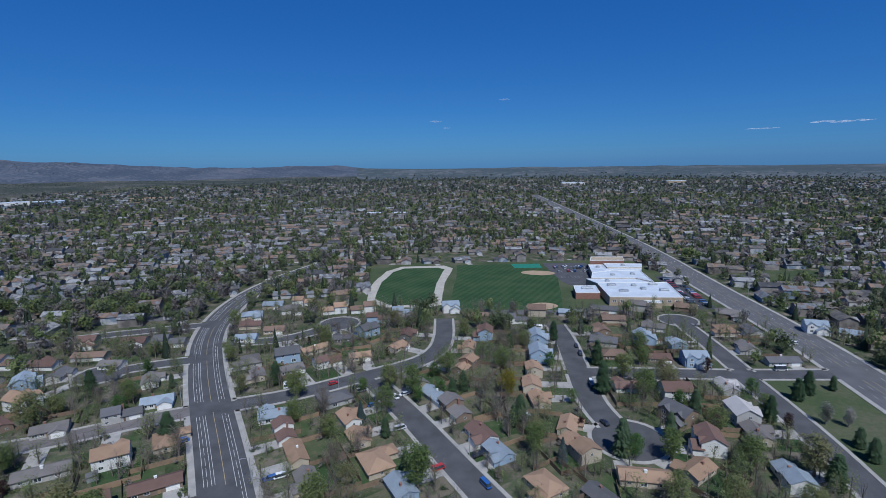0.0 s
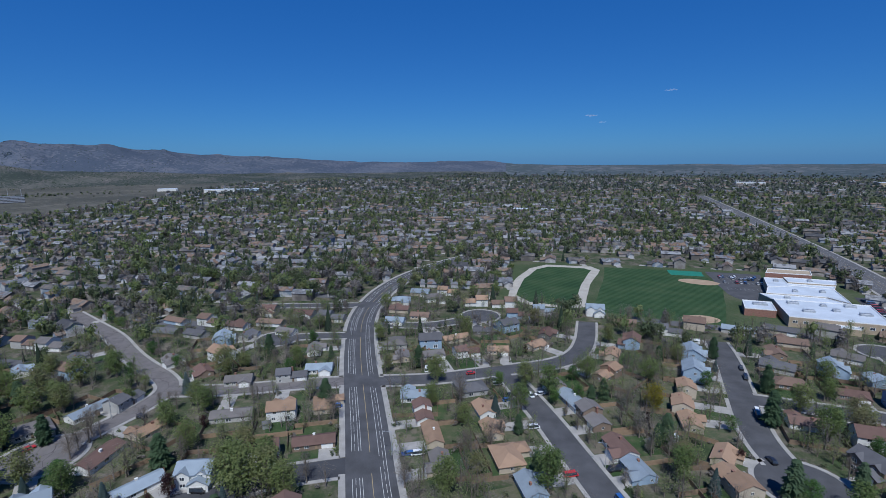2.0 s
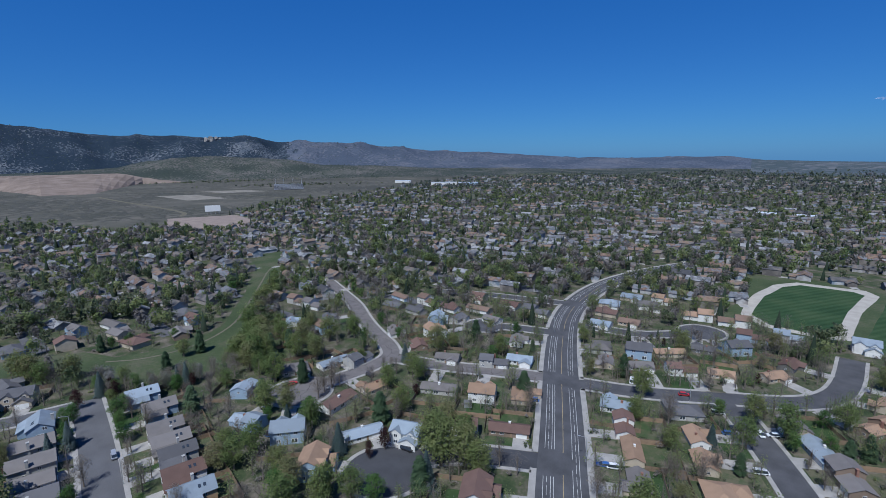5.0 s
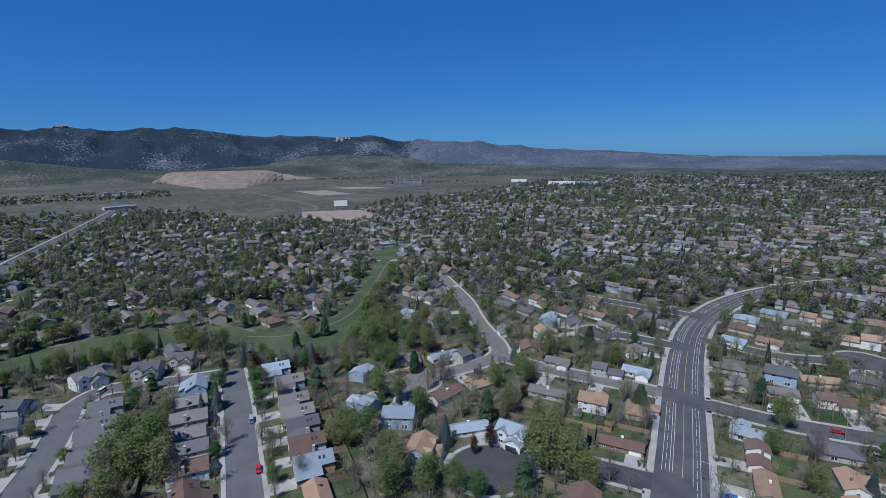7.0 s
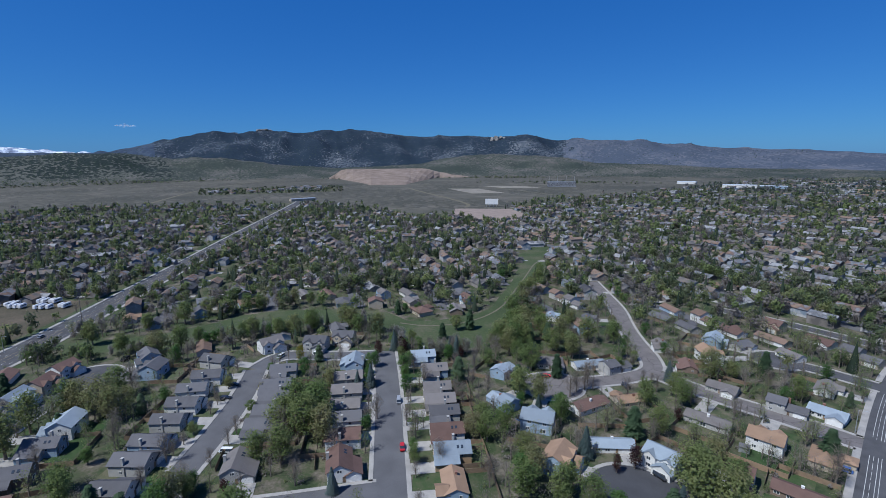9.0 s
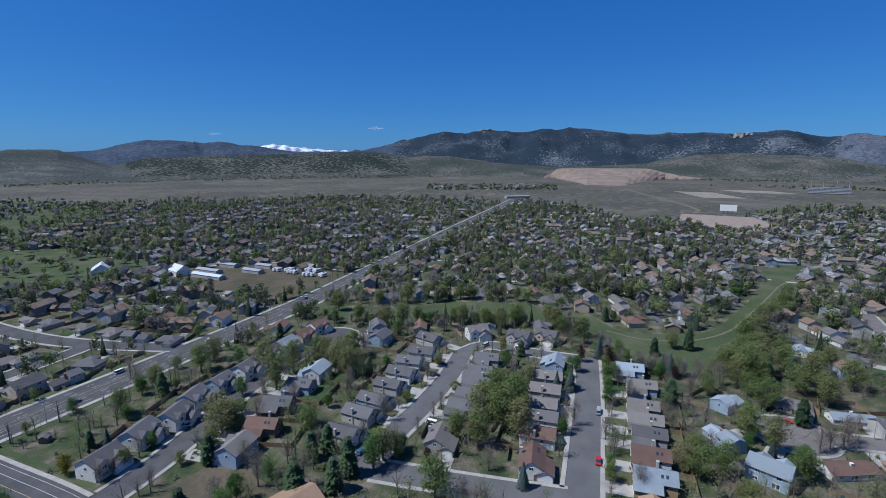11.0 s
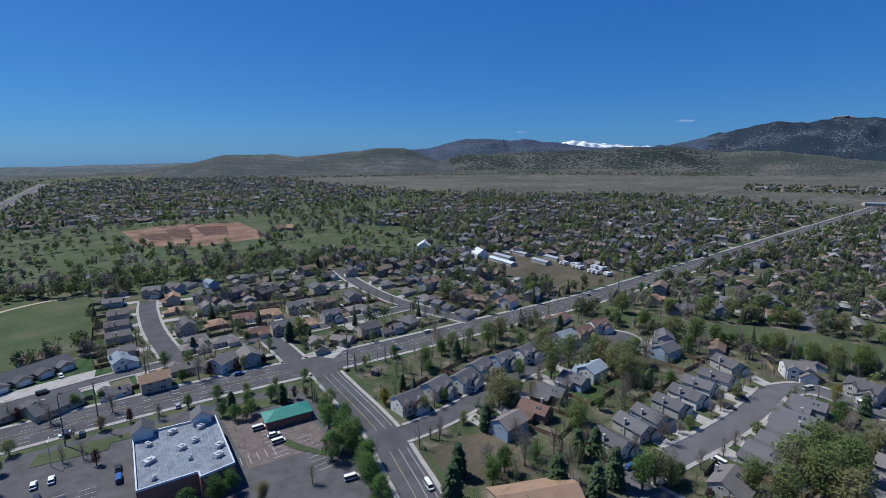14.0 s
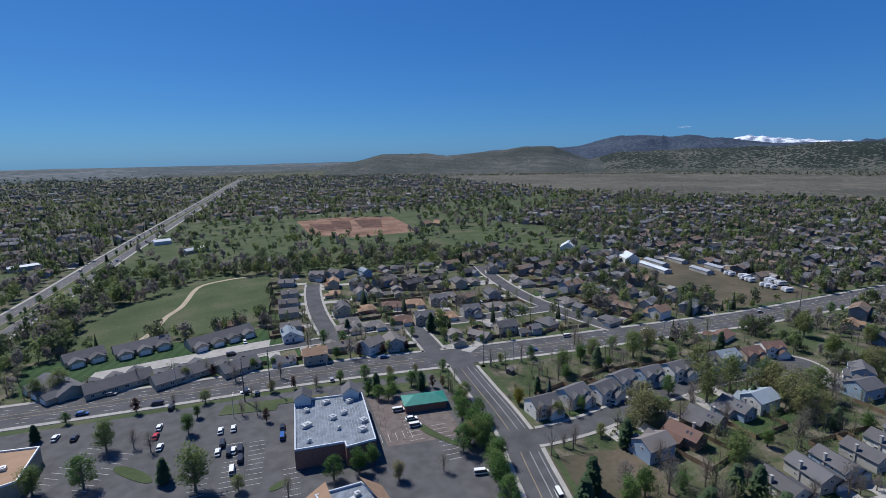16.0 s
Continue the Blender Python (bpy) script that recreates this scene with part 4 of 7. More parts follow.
def put_house(x, y, kind, roof, wall, group):
    d, dx, dy, s = nearest(x, y, True)
    face = math.degrees(math.atan2(dy, dx)) + 90
    k = rng.uniform(0.86, 0.96) if kind == "narrow" else rng.uniform(0.94, 1.03) if kind == "two" else rng.uniform(0.76, 0.88)
    ob = copy_thing(KINDS[kind], pose(x, y, 0, 0, 0, face) @ Matrix.Diagonal((k, k, k, 1)))
    ob.name = "house"
    tagged(ob, f"{WCOL[wall]} {DESC[kind]} under {COL[roof]} shingles", "house", group)
    for c in ob.children:
        n = c.name.split(".")[0]
        if n in ("wall", "roof"):
            c.material_slots[0].link = "OBJECT"
            c.material_slots[0].material = WALL[wall] if n == "wall" else ROOF[roof]
    PLACED.append((x, y, face, d, kind))
    garden(x, y, face, d, kind, k)
    return ob


GX = {"ranch": (3.6, -7.1), "long": (5.6, -3.9), "two": (2.5, -6.4), "tri": (5.4, -4.4), "hip": (4, -9.1), "narrow": (3.6, -5.75)}
FENCE = {}


def fence_side(n):
    """A boarded fence side: posts and boards in one run."""
    if n not in FENCE:
        bm = bmesh.new()
        q = [(0, 0)]
        for i in range(int(n / 0.6)):
            q += [(i * 0.6 + 0.02, 0.02 * (i % 2)), (i * 0.6 + 0.58, 0.02 * (i % 2))]
        q.append((n, 0))
        front = [[bm.verts.new((x, w - 0.03, z)) for x, w in q] for z in (0, 1.75)]
        back = [[bm.verts.new((x, 0.05, z)) for x, w in (q[0], q[-1])] for z in (0, 1.75)]
        for i in range(len(q) - 1):
            bm.faces.new((front[0][i], front[0][i + 1], front[1][i + 1], front[1][i]))
        bm.faces.new((back[0][1], back[0][0], back[1][0], back[1][1]))
        bm.faces.new(front[1] + [back[1][1], back[1][0]])
        FENCE[n] = from_bm("panel", bm, M_WOOD)
    return FENCE[n]


def garden(x, y, face, d, kind, k):
    """The drive to the street and the fence round the back garden."""
    m = pose(x, y, 0, 0, 0, face)
    gx, gy = GX[kind]
    run = d - 1.5 + k * gy
    if 0.0 < run < 26:
        run += 1.0
        bm = bmesh.new()
        w = 2.9
        xs = (gx * k - w, gx * k + w)
        solid(bm, [(a, b, z) for z in (-0.05, 0.1) for a, b in ((xs[0], gy * k - run), (xs[1], gy * k - run), (xs[1], gy * k), (xs[0], gy * k))], [(4, 5, 6, 7), (0, 1, 5, 4), (1, 2, 6, 5), (2, 3, 7, 6), (3, 0, 4, 7)])
        ob = new("driveway", from_bm("driveway", bm, M_CONCRETE))
        ob.matrix_basis = m
        tagged(ob, "pale concrete drive from the garage to the street", "driveway", kind="structure")
    if rng.random() < 0.72:
        w, depth = rng.choice((16, 18)), rng.choice((10, 12))
        f = None
        for a, b, turn, n in ((-w / 2, 0, 90, depth), (w / 2, 0, 90, depth), (-w / 2, depth, 0, w)):
            c = m @ Vector((a, b + 3, 0))
            e = m @ Vector((a + (n if turn == 0 else 0), b + 3 + (n if turn else 0), 0))
            if min(nearest(c.x, c.y)[0], nearest(e.x, e.y)[0]) < 2:
                continue
            if f is None:
                f = new("fence", None)
                f.matrix_basis = m @ pose(0, 3, 0)
            o = new("panel", fence_side(n))
            o.parent = f
            o.matrix_basis = pose(a, b, 0, 0, 0, turn)
        if f is not None:
            tagged(f, "weathered brown board fence round a back garden", "fence", "garden fences")


def houses(group, rows):
    for x, y, kind, roof, wall in rows:
        gap = 8.5 if kind == "narrow" else 12.0
        if any((x - a) ** 2 + (y - b) ** 2 < gap ** 2 for a, b, *_ in PLACED):
            continue
        put_house(x, y, kind, roof, wall, "houses on the " + group)


houses("boulevard and north street", [
    (-114, 267, "ranch", "l", "w"), (-102, 280, "ranch", "b", "t"), (-99, 233, "hip", "t", "g"), (-89, 217, "ranch", "t", "t"), (-81, 237, "two", "d", "b"),
    (-75, 223, "ranch", "t", "g"), (-70, 248, "long", "o", "t"), (-59, 230, "tri", "r", "w"), (-44, 238, "ranch", "o", "t"), (-58, 264, "ranch", "d", "d"),
    (-45, 273, "two", "d", "b"), (-26, 250, "ranch", "o", "t"), (-22, 269, "ranch", "r", "d"), (-68, 179, "ranch", "l", "w"), (-60, 166, "tri", "r", "w"),
    (-52, 153, "long", "o", "t"), (-44, 138, "ranch", "t", "t"), (-47, 192, "hip", "d", "g")])
houses("diagonal street", [
    (-38, 176, "ranch", "o", "w"), (-32, 162, "ranch", "o", "t"), (-23, 147, "hip", "o", "t"), (-14, 134, "ranch", "l", "b"), (-13, 207, "ranch", "t", "t"),
    (-4, 193, "long", "l", "b"), (4, 181, "tri", "t", "n"), (13, 163, "ranch", "r", "w"), (18, 152, "ranch", "l", "b"), (30, 134, "hip", "o", "t")])
houses("east court", [
    (13, 248, "ranch", "o", "t"), (10, 223, "tri", "o", "n"), (23, 265, "two", "r", "b"), (51, 255, "two", "l", "b"), (48, 233, "two", "l", "b"),
    (42, 218, "tri", "o", "t"), (38, 201, "tri", "o", "t"), (39, 188, "ranch", "o", "t"), (36, 179, "ranch", "o", "w"), (46, 168, "ranch", "o", "t"),
    (46, 153, "tri", "o", "t"), (62, 137, "long", "o", "t"), (80, 140, "ranch", "o", "t"), (46, 128, "ranch", "d", "g"), (89, 172, "two", "d", "n"),
    (91, 154, "two", "r", "w"), (97, 191, "two", "r", "w"), (80, 199, "ranch", "r", "w"), (86, 234, "hip", "b", "n"), (92, 272, "ranch", "b", "n")])
houses("east court", [
    (109, 252, "two", "l", "b"), (123, 246, "tri", "l", "b"), (122, 224, "two", "l", "b"), (107, 230, "ranch", "r", "n")])
houses("east avenue", [
    (161, 267, "hip", "o", "t"), (158, 240, "ranch", "t", "g"), (164, 223, "long", "d", "g"), (114, 172, "two", "w", "g"), (112, 160, "ranch", "t", "t"),
    (107, 135, "tri", "l", "w"), (122, 197, "ranch", "w", "g"), (213, 266, "two", "l", "w"), (228, 258, "ranch", "l", "w"), (176, 265, "ranch", "d", "g")])
houses("west of boulevard", [
    (-103, 124, "two", "r", "w"), (-91, 137, "long", "r", "n"), (-101, 162, "hip", "o", "t"), (-114, 151, "two", "o", "w"), (-132, 144, "long", "t", "g"),
    (-77, 100, "two", "r", "w"), (-86, 98, "ranch", "r", "t"), (-122, 192, "ranch", "l", "w"), (-130, 181, "tri", "d", "g"), (-151, 171, "ranch", "t", "g"),
    (-137, 212, "ranch", "t", "w"), (-146, 211, "ranch", "r", "n"), (-178, 191, "two", "o", "w"), (-174, 174, "ranch", "r", "n"), (-198, 180, "ranch", "t", "w"),
    (-192, 208, "two", "l", "b"), (-186, 220, "ranch", "d", "g"), (-168, 232, "ranch", "t", "w")])
houses("west court", [
    (-197, 113, "hip", "t", "g"), (-190, 130, "long", "l", "w"), (-183, 140, "tri", "d", "g"), (-196, 88, "tri", "l", "b"), (-169, 76, "tri", "l", "b"),
    (-150, 82, "two", "l", "b"), (-156, 108, "long", "r", "w"), (-155, 126, "ranch", "o", "t"), (-130, 100, "long", "l", "w"), (-116, 109, "two", "l", "w"),
    (-126, 77, "two", "o", "b"), (-234, 133, "ranch", "o", "w"), (-259, 149, "ranch", "l", "w"), (-248, 168, "ranch", "d", "g"), (-292, 152, "ranch", "d", "n")])
houses("middle court east row", [
    (-221, 55, "narrow", "l", "b"), (-204, 56, "narrow", "t", "b"), (-186, 52, "narrow", "t", "t"), (-175, 50, "narrow", "t", "t"), (-166, 49, "narrow", "d", "g"),
    (-153, 46, "narrow", "r", "w"), (-141, 44, "narrow", "l", "o"), (-127, 41, "ranch", "o", "b")])
houses("middle court west row", [
    (-225, 22, "narrow", "l", "b"), (-209, 19, "narrow", "t", "g"), (-196, 17, "narrow", "t", "g"), (-184, 15, "narrow", "t", "w"), (-174, 14, "narrow", "d", "w"),
    (-162, 12, "narrow", "r", "w"), (-145, 9, "narrow", "r", "w")])
houses("inner loop", [
    (-225, -11, "narrow", "d", "g"), (-209, -14, "narrow", "d", "g"), (-198, -14, "narrow", "d", "g"), (-187, -16, "narrow", "d", "w"), (-177, -18, "narrow", "d", "g"),
    (-154, -23, "narrow", "t", "g"), (-260, -17, "two", "t", "w"), (-252, -9, "two", "l", "b"), (-254, 6, "two", "d", "g"), (-258, 21, "two", "d", "t"),
    (-257, 31, "two", "d", "w")])
houses("inner loop outer row", [
    (-248, -41, "narrow", "d", "g"), (-230, -42, "narrow", "d", "w"), (-218, -46, "narrow", "d", "w"), (-205, -47, "narrow", "d", "w"), (-193, -50, "narrow", "d", "g"),
    (-179, -53, "narrow", "d", "b"), (-168, -55, "narrow", "d", "g"), (-154, -57, "narrow", "d", "w"), (-147, -61, "ranch", "r", "t")])
houses("close street", [
    (-127, -130, "two", "d", "w"), (-143, -129, "two", "d", "w"), (-156, -125, "two", "d", "w"), (-170, -127, "two", "d", "w"), (-184, -124, "two", "d", "b"),
    (-198, -120, "two", "d", "w"), (-216, -119, "two", "d", "b"), (-228, -115, "two", "l", "w"), (-242, -111, "two", "r", "t"), (-258, -109, "two", "r", "w"),
    (-139, -91, "two", "t", "b"), (-154, -90, "narrow", "r", "n"), (-170, -92, "narrow", "d", "n"), (-187, -90, "narrow", "d", "b"), (-200, -87, "two", "l", "w"),
    (-262, -75, "two", "d", "b"), (-245, -69, "two", "d", "b")])
houses("south court", [
    (-94, -379, "narrow", "t", "g"), (-88, -347, "narrow", "t", "g"), (-81, -324, "narrow", "t", "g"), (-76, -304, "narrow", "t", "g"), (-70, -278, "narrow", "t", "g"),
    (-66, -264, "narrow", "l", "w"), (-119, -384, "two", "t", "t"), (-122, -355, "two", "o", "t"), (-115, -332, "hip", "o", "t"), (-105, -290, "two", "d", "t"),
    (-102, -269, "hip", "t", "t"), (-96, -258, "hip", "t", "t"), (-128, -316, "two", "t", "w"), (-121, -286, "hip", "o", "r"), (-111, -255, "hip", "t", "w"),
    (-96, -224, "two", "t", "w"), (-108, -221, "two", "t", "g"), (-83, -236, "ranch", "t", "g"), (-68, -228, "two", "o", "t"), (-54, -233, "ranch", "d", "w")])
houses("south grid", [
    (-137, -284, "hip", "r", "t"), (-151, -279, "hip", "o", "t"), (-129, -254, "hip", "r", "t"), (-140, -245, "two", "d", "t"), (-156, -246, "hip", "o", "t"),
    (-166, -272, "two", "d", "t"), (-180, -282, "hip", "t", "t"), (-171, -241, "two", "d", "g"), (-139, -209, "tri", "t", "t"), (-154, -208, "ranch", "t", "t"),
    (-192, -243, "hip", "t", "g"), (-204, -237, "hip", "t", "t"), (-170, -206, "two", "d", "t"), (-180, -197, "tri", "d", "g"), (-198, -201, "hip", "d", "g"),
    (-204, -262, "two", "d", "g"), (-251, -323, "two", "d", "t"), (-190, -309, "tri", "t", "t"), (-202, -300, "two", "d", "t"), (-210, -343, "hip", "t", "g")])
houses("south grid", [
    (-216, -302, "ranch", "t", "t"), (-214, -373, "hip", "d", "g"), (-184, -342, "ranch", "t", "t")])
houses("south grid far rows", [
    (-188, -379, "hip", "d", "g"), (-175, -373, "tri", "t", "t"), (-169, -350, "hip", "d", "g"), (-154, -308, "tri", "t", "t"), (-250, -291, "ranch", "t", "t"),
    (-247, -274, "hip", "d", "t"), (-243, -248, "hip", "t", "g"), (-238, -225, "hip", "t", "g"), (-232, -204, "tri", "d", "g"), (-231, -184, "hip", "d", "t"),
    (-156, -374, "two", "l", "b"), (-175, -381, "ranch", "t", "t"), (-146, -391, "hip", "d", "g"), (-133, -381, "two", "t", "g"), (-141, -316, "ranch", "t", "t"),
    (-144, -357, "hip", "d", "g"), (-135, -356, "hip", "t", "g")])


def lawns():
    """Front and back lawns of the houses, greener or browner plot by plot."""
    r = random.Random(31)
    v, f = [], []
    for i, (x, y, face, d, kind) in enumerate(PLACED):
        m = pose(x, y, 0, 0, 0, face)
        gx, gy = GX[kind]
        z = 0.004 + 0.0001 * i
        front = max(4.0, min(d - 1.9, 16))
        plots = [(-8.0, gx * 0.85 - 2.7, -front, -3.5)]
        if r.random() < 0.8:
            plots.append((-7.8, r.uniform(1, 7.8), 3.8, r.uniform(10, 14)))
        for x0, x1, y0, y1 in plots:
            b = len(v)
            v += [tuple(m @ Vector((a + r.uniform(-0.6, 0.6), c + r.uniform(-0.4, 0.4), z))) for a, c in ((x0, y0), (x1, y0), (x1, y1), (x0, y1))]
            f.append((b, b + 1, b + 2, b + 3))
    tagged(new("lawns", mesh_of("lawns", v, f, M_LAWN)), "green and drying lawns of the house plots", "lawn", kind="structure")


lawns()

# ---- trees ----
def tube(bm, a, b, r0, r1, n=5):
    a, b = Vector(a), Vector(b)
    q = (b - a).to_track_quat("Z", "Y")
    ring = [[bm.verts.new(c + q @ Vector((r * math.cos(2 * math.pi * i / n), r * math.sin(2 * math.pi * i / n), 0))) for i in range(n)] for c, r in ((a, r0), (b, r1))]
    for i in range(n):
        bm.faces.new((ring[0][i], ring[0][(i + 1) % n], ring[1][(i + 1) % n], ring[1][i]))


def leaf(bm, c, s, r, out=Vector((0, 0, 0))):
    """A small spray of leaves; its face turns loosely outward."""
    n = (out * 0.9 + Vector((r.gauss(0, 0.6), r.gauss(0, 0.6), 0.25 + r.gauss(0, 0.6)))).normalized()
    u = n.orthogonal().normalized()
    v = n.cross(u)
    a = r.uniform(0, 6.3)
    u, v = u * math.cos(a) + v * math.sin(a), v * math.cos(a) - u * math.sin(a)
    w = s * r.uniform(0.6, 0.9)
    c = Vector(c)
    bm.faces.new([bm.verts.new(p) for p in (c + u * s, c - u * 0.6 * s + v * w, c - u * 0.5 * s - v * w)])


def crown_lobes(r, wide, tall, mid, n):
    """Centres and sizes of the clumps that make up an uneven oval crown."""
    out = []
    for i in range(n):
        z = (i + 0.5) / n * 2 - 1
        k = math.sqrt(max(0.05, 1 - z * z)) * (1.0 if z < 0.2 else 0.85)
        a = i * 2.4 + r.uniform(-0.5, 0.5)
        q = k * wide * r.uniform(0.35, 0.8)
        out.append((Vector((q * math.cos(a), q * math.sin(a), mid + z * tall * 0.8)), r.uniform(1.05, 1.75)))
    return out


TNAME = {"L": "deciduous_tree", "D": "shade_tree", "B": "bare_tree", "C": "pine_tree", "S": "spruce_tree", "Y": "yellow_tree", "P": "plum_tree", "W": "blossom_tree"}


def tree_kind(kind, seed):
    """A tree 10 m tall: a tapered trunk with limbs, and a crown of loose leaf clumps."""
    r = random.Random(seed)
    tb, cb = bmesh.new(), bmesh.new()
    if kind in "CS":
        tube(tb, (0, 0, 0), (0, 0, 9), 0.22, 0.03)
        z = 0.7
        while z < 9.7:
            R = (3.5 * (1 - z / 10.3) ** 0.45 * min(1.0, 0.5 + z / 5) * (0.88 + 0.12 * math.sin(z * 2.3 + seed)) if kind == "C" else 2.9 * (1 - z / 10.2) ** 0.85) + 0.12
            n = max(5, int(6 + R * 5.5))
            a0 = r.uniform(0, 6)
            for i in range(n):
                a = a0 + 6.283 * i / n + r.uniform(-0.2, 0.2)
                q = R * r.uniform(0.7, 1.08)
                w = 0.36 + 0.12 * R
                o = (q * math.cos(a), q * math.sin(a), z - 0.22 * q)
                t = (-math.sin(a) * w, math.cos(a) * w)
                m = (0.5 * q * math.cos(a), 0.5 * q * math.sin(a), z + 0.12)
                V = [cb.verts.new(p) for p in ((0, 0, z + 0.35), (m[0] - t[0], m[1] - t[1], m[2] - 0.25), o, (m[0] + t[0], m[1] + t[1], m[2] - 0.25))]
                cb.faces.new((V[0], V[1], V[2]))
                cb.faces.new((V[0], V[2], V[3]))
            z += 0.42 + 0.03 * R
    else:
        fork = r.uniform(1.3, 2.0)
        wide, tall = r.uniform(2.3, 3.1), r.uniform(3.8, 4.5)
        lobes = crown_lobes(r, wide, tall, 5.7, 15)
        tube(tb, (0, 0, 0), (0, 0, fork), 0.26, 0.2, 7)
        tube(tb, (0, 0, fork), (r.uniform(-0.3, 0.3), r.uniform(-0.3, 0.3), 8.2), 0.19, 0.03, 6)
        for c, R in lobes:
            a = Vector((0, 0, fork + 0.55 * max(0, c.z - fork - 1)))
            tube(tb, a, c, 0.09, 0.025, 4)
            if kind == "B":
                for k in range(5):
                    e = c + Vector((r.gauss(0, 0.6), r.gauss(0, 0.6), r.gauss(0.25, 0.6)))
                    tube(tb, a.lerp(c, r.uniform(0.5, 1)), e, 0.03, 0.01, 3)
        for c, R in lobes:
            for k in range(50 if kind == "B" else 160):
                d = Vector((r.gauss(0, 1), r.gauss(0, 1), r.gauss(0, 1))).normalized()
                p = c + d * R * r.random() ** 0.5
                if kind == "B":
                    q = (d + Vector((r.gauss(0, 0.5), r.gauss(0, 0.5), r.gauss(0.3, 0.5)))).normalized()
                    n = q.orthogonal().normalized() * 0.045
                    e = q * r.uniform(0.35, 0.8)
                    cb.faces.new([cb.verts.new(v) for v in (p - n * 1.3, p + n * 1.3, p + e)])
                else:
                    leaf(cb, p, r.uniform(0.12, 0.25), r, (0.6 * d + 0.6 * (p - Vector((0, 0, 5.2))) / 4).normalized())
    for v in [v for v in cb.verts if not v.link_faces]:
        cb.verts.remove(v)
    ob = new(TNAME[kind], None)
    part("trunk", tb, M_TRUNK, ob)
    part("crown", cb, LEAF[kind], ob)
    return ob


NAMES = {"L": ("broad deciduous tree in fresh spring green leaf", 4), "D": ("rounded tree with dark green leaves", 2), "B": ("leafless tree with grey-brown twigs", 3), "C": ("dark green conical pine", 2), "S": ("blue-grey spruce of conical shape", 2), "Y": ("tree with yellow-green spring foliage", 1), "P": ("small tree with dark purple foliage", 1), "W": ("pale blossoming fruit tree", 1)}
TREES = {k: [tree_kind(k, 11 * i + ord(k)) for i in range(n)] for k, (_, n) in NAMES.items()}
SPOTS = []


def put_tree(x, y, kind, h, group="trees of the gardens"):
    s = h / 10
    w = s * (1.28 if kind in "LDY" else 1.0)
    ob = copy_thing(rng.choice(TREES[kind]), pose(x, y, 0, 0, 0, rng.uniform(0, 360)) @ Matrix.Diagonal((w * rng.uniform(0.88, 1.15), w * rng.uniform(0.88, 1.15), s, 1)))
    ob.name = TNAME[kind]
    tagged(ob, NAMES[kind][0], "tree", group)
    SPOTS.append((x, y))


def trees(rows):
    for x, y, kind, h in rows:
        put_tree(x, y, kind, h)


trees([
    (-64, 196, "L", 14), (-25, 202, "L", 13), (-33, 175, "S", 9), (27, 195, "Y", 12), (17, 193, "B", 12), (20, 174, "B", 12),
    (68, 196, "C", 15), (75, 226, "C", 13), (61, 259, "C", 12), (83, 189, "L", 15), (96, 195, "L", 13), (60, 151, "C", 14),
    (64, 150, "D", 9), (39, 148, "S", 9), (51, 168, "P", 5), (-90, 202, "L", 9), (-9, 135, "L", 16), (-13, 142, "C", 9),
    (-49, 181, "B", 13), (-28, 160, "B", 10), (3, 194, "C", 9), (8, 200, "C", 10)])
trees([
    (124, 171, "C", 11), (146, 187, "C", 10), (154, 192, "C", 11), (167, 195, "C", 7), (143, 168, "W", 9), (150, 166, "W", 8),
    (143, 153, "C", 8), (141, 145, "C", 9), (116, 138, "L", 15), (125, 163, "P", 8), (98, 141, "L", 13), (24, 304, "B", 12),
    (-30, 285, "L", 12), (123, 214, "P", 8), (94, 181, "D", 9), (130, 192, "D", 8), (-2, 196, "D", 7), (-110, 236, "L", 10),
    (-130, 289, "L", 12)])
trees([
    (-97, 106, "L", 18), (-93, 92, "C", 13), (-133, 111, "C", 13), (-82, 118, "B", 12), (-128, 88, "S", 12), (-170, 115, "B", 13),
    (-166, 156, "S", 10), (-185, 110, "C", 12), (-198, 105, "S", 13), (-180, 88, "C", 12), (-106, 120, "L", 15), (-153, 148, "L", 12),
    (-151, 131, "L", 12), (-153, 93, "D", 11), (-118, 100, "P", 9), (-102, 164, "C", 12), (-133, 184, "D", 9), (-232, 112, "L", 16),
    (-217, 110, "L", 15), (-210, 122, "L", 15), (-233, 128, "L", 14), (-257, 94, "C", 13), (-258, 86, "L", 10), (-201, 128, "L", 14),
    (-247, 74, "C", 10), (-251, 125, "L", 14)])
trees([
    (-168, -2, "L", 19), (-186, -5, "L", 16), (-162, 4, "L", 17), (-176, -10, "L", 15), (-186, 3, "L", 15), (-234, 36, "P", 9),
    (-211, 44, "D", 10), (-202, 27, "S", 11), (-160, -12, "B", 14), (-115, 59, "L", 14), (-110, 68, "L", 14), (-104, 109, "L", 17),
    (-218, 104, "L", 17), (-230, 116, "L", 16), (-195, 102, "L", 15), (-163, 176, "L", 15), (-156, 126, "B", 12), (-160, 68, "B", 11),
    (-186, 69, "B", 10), (-167, 106, "B", 12)])
trees([
    (-187, -100, "L", 19), (-204, -100, "L", 17), (-205, -115, "L", 16), (-177, 3, "L", 18), (-156, -10, "L", 15), (-200, 21, "S", 10),
    (-298, -111, "L", 14), (-346, -54, "B", 12), (-286, -27, "B", 12), (-149, -38, "B", 11), (-139, -43, "D", 13), (-135, -50, "C", 14),
    (-127, -52, "C", 12), (-128, -62, "B", 13), (-126, -76, "B", 13), (-180, -112, "D", 9)])
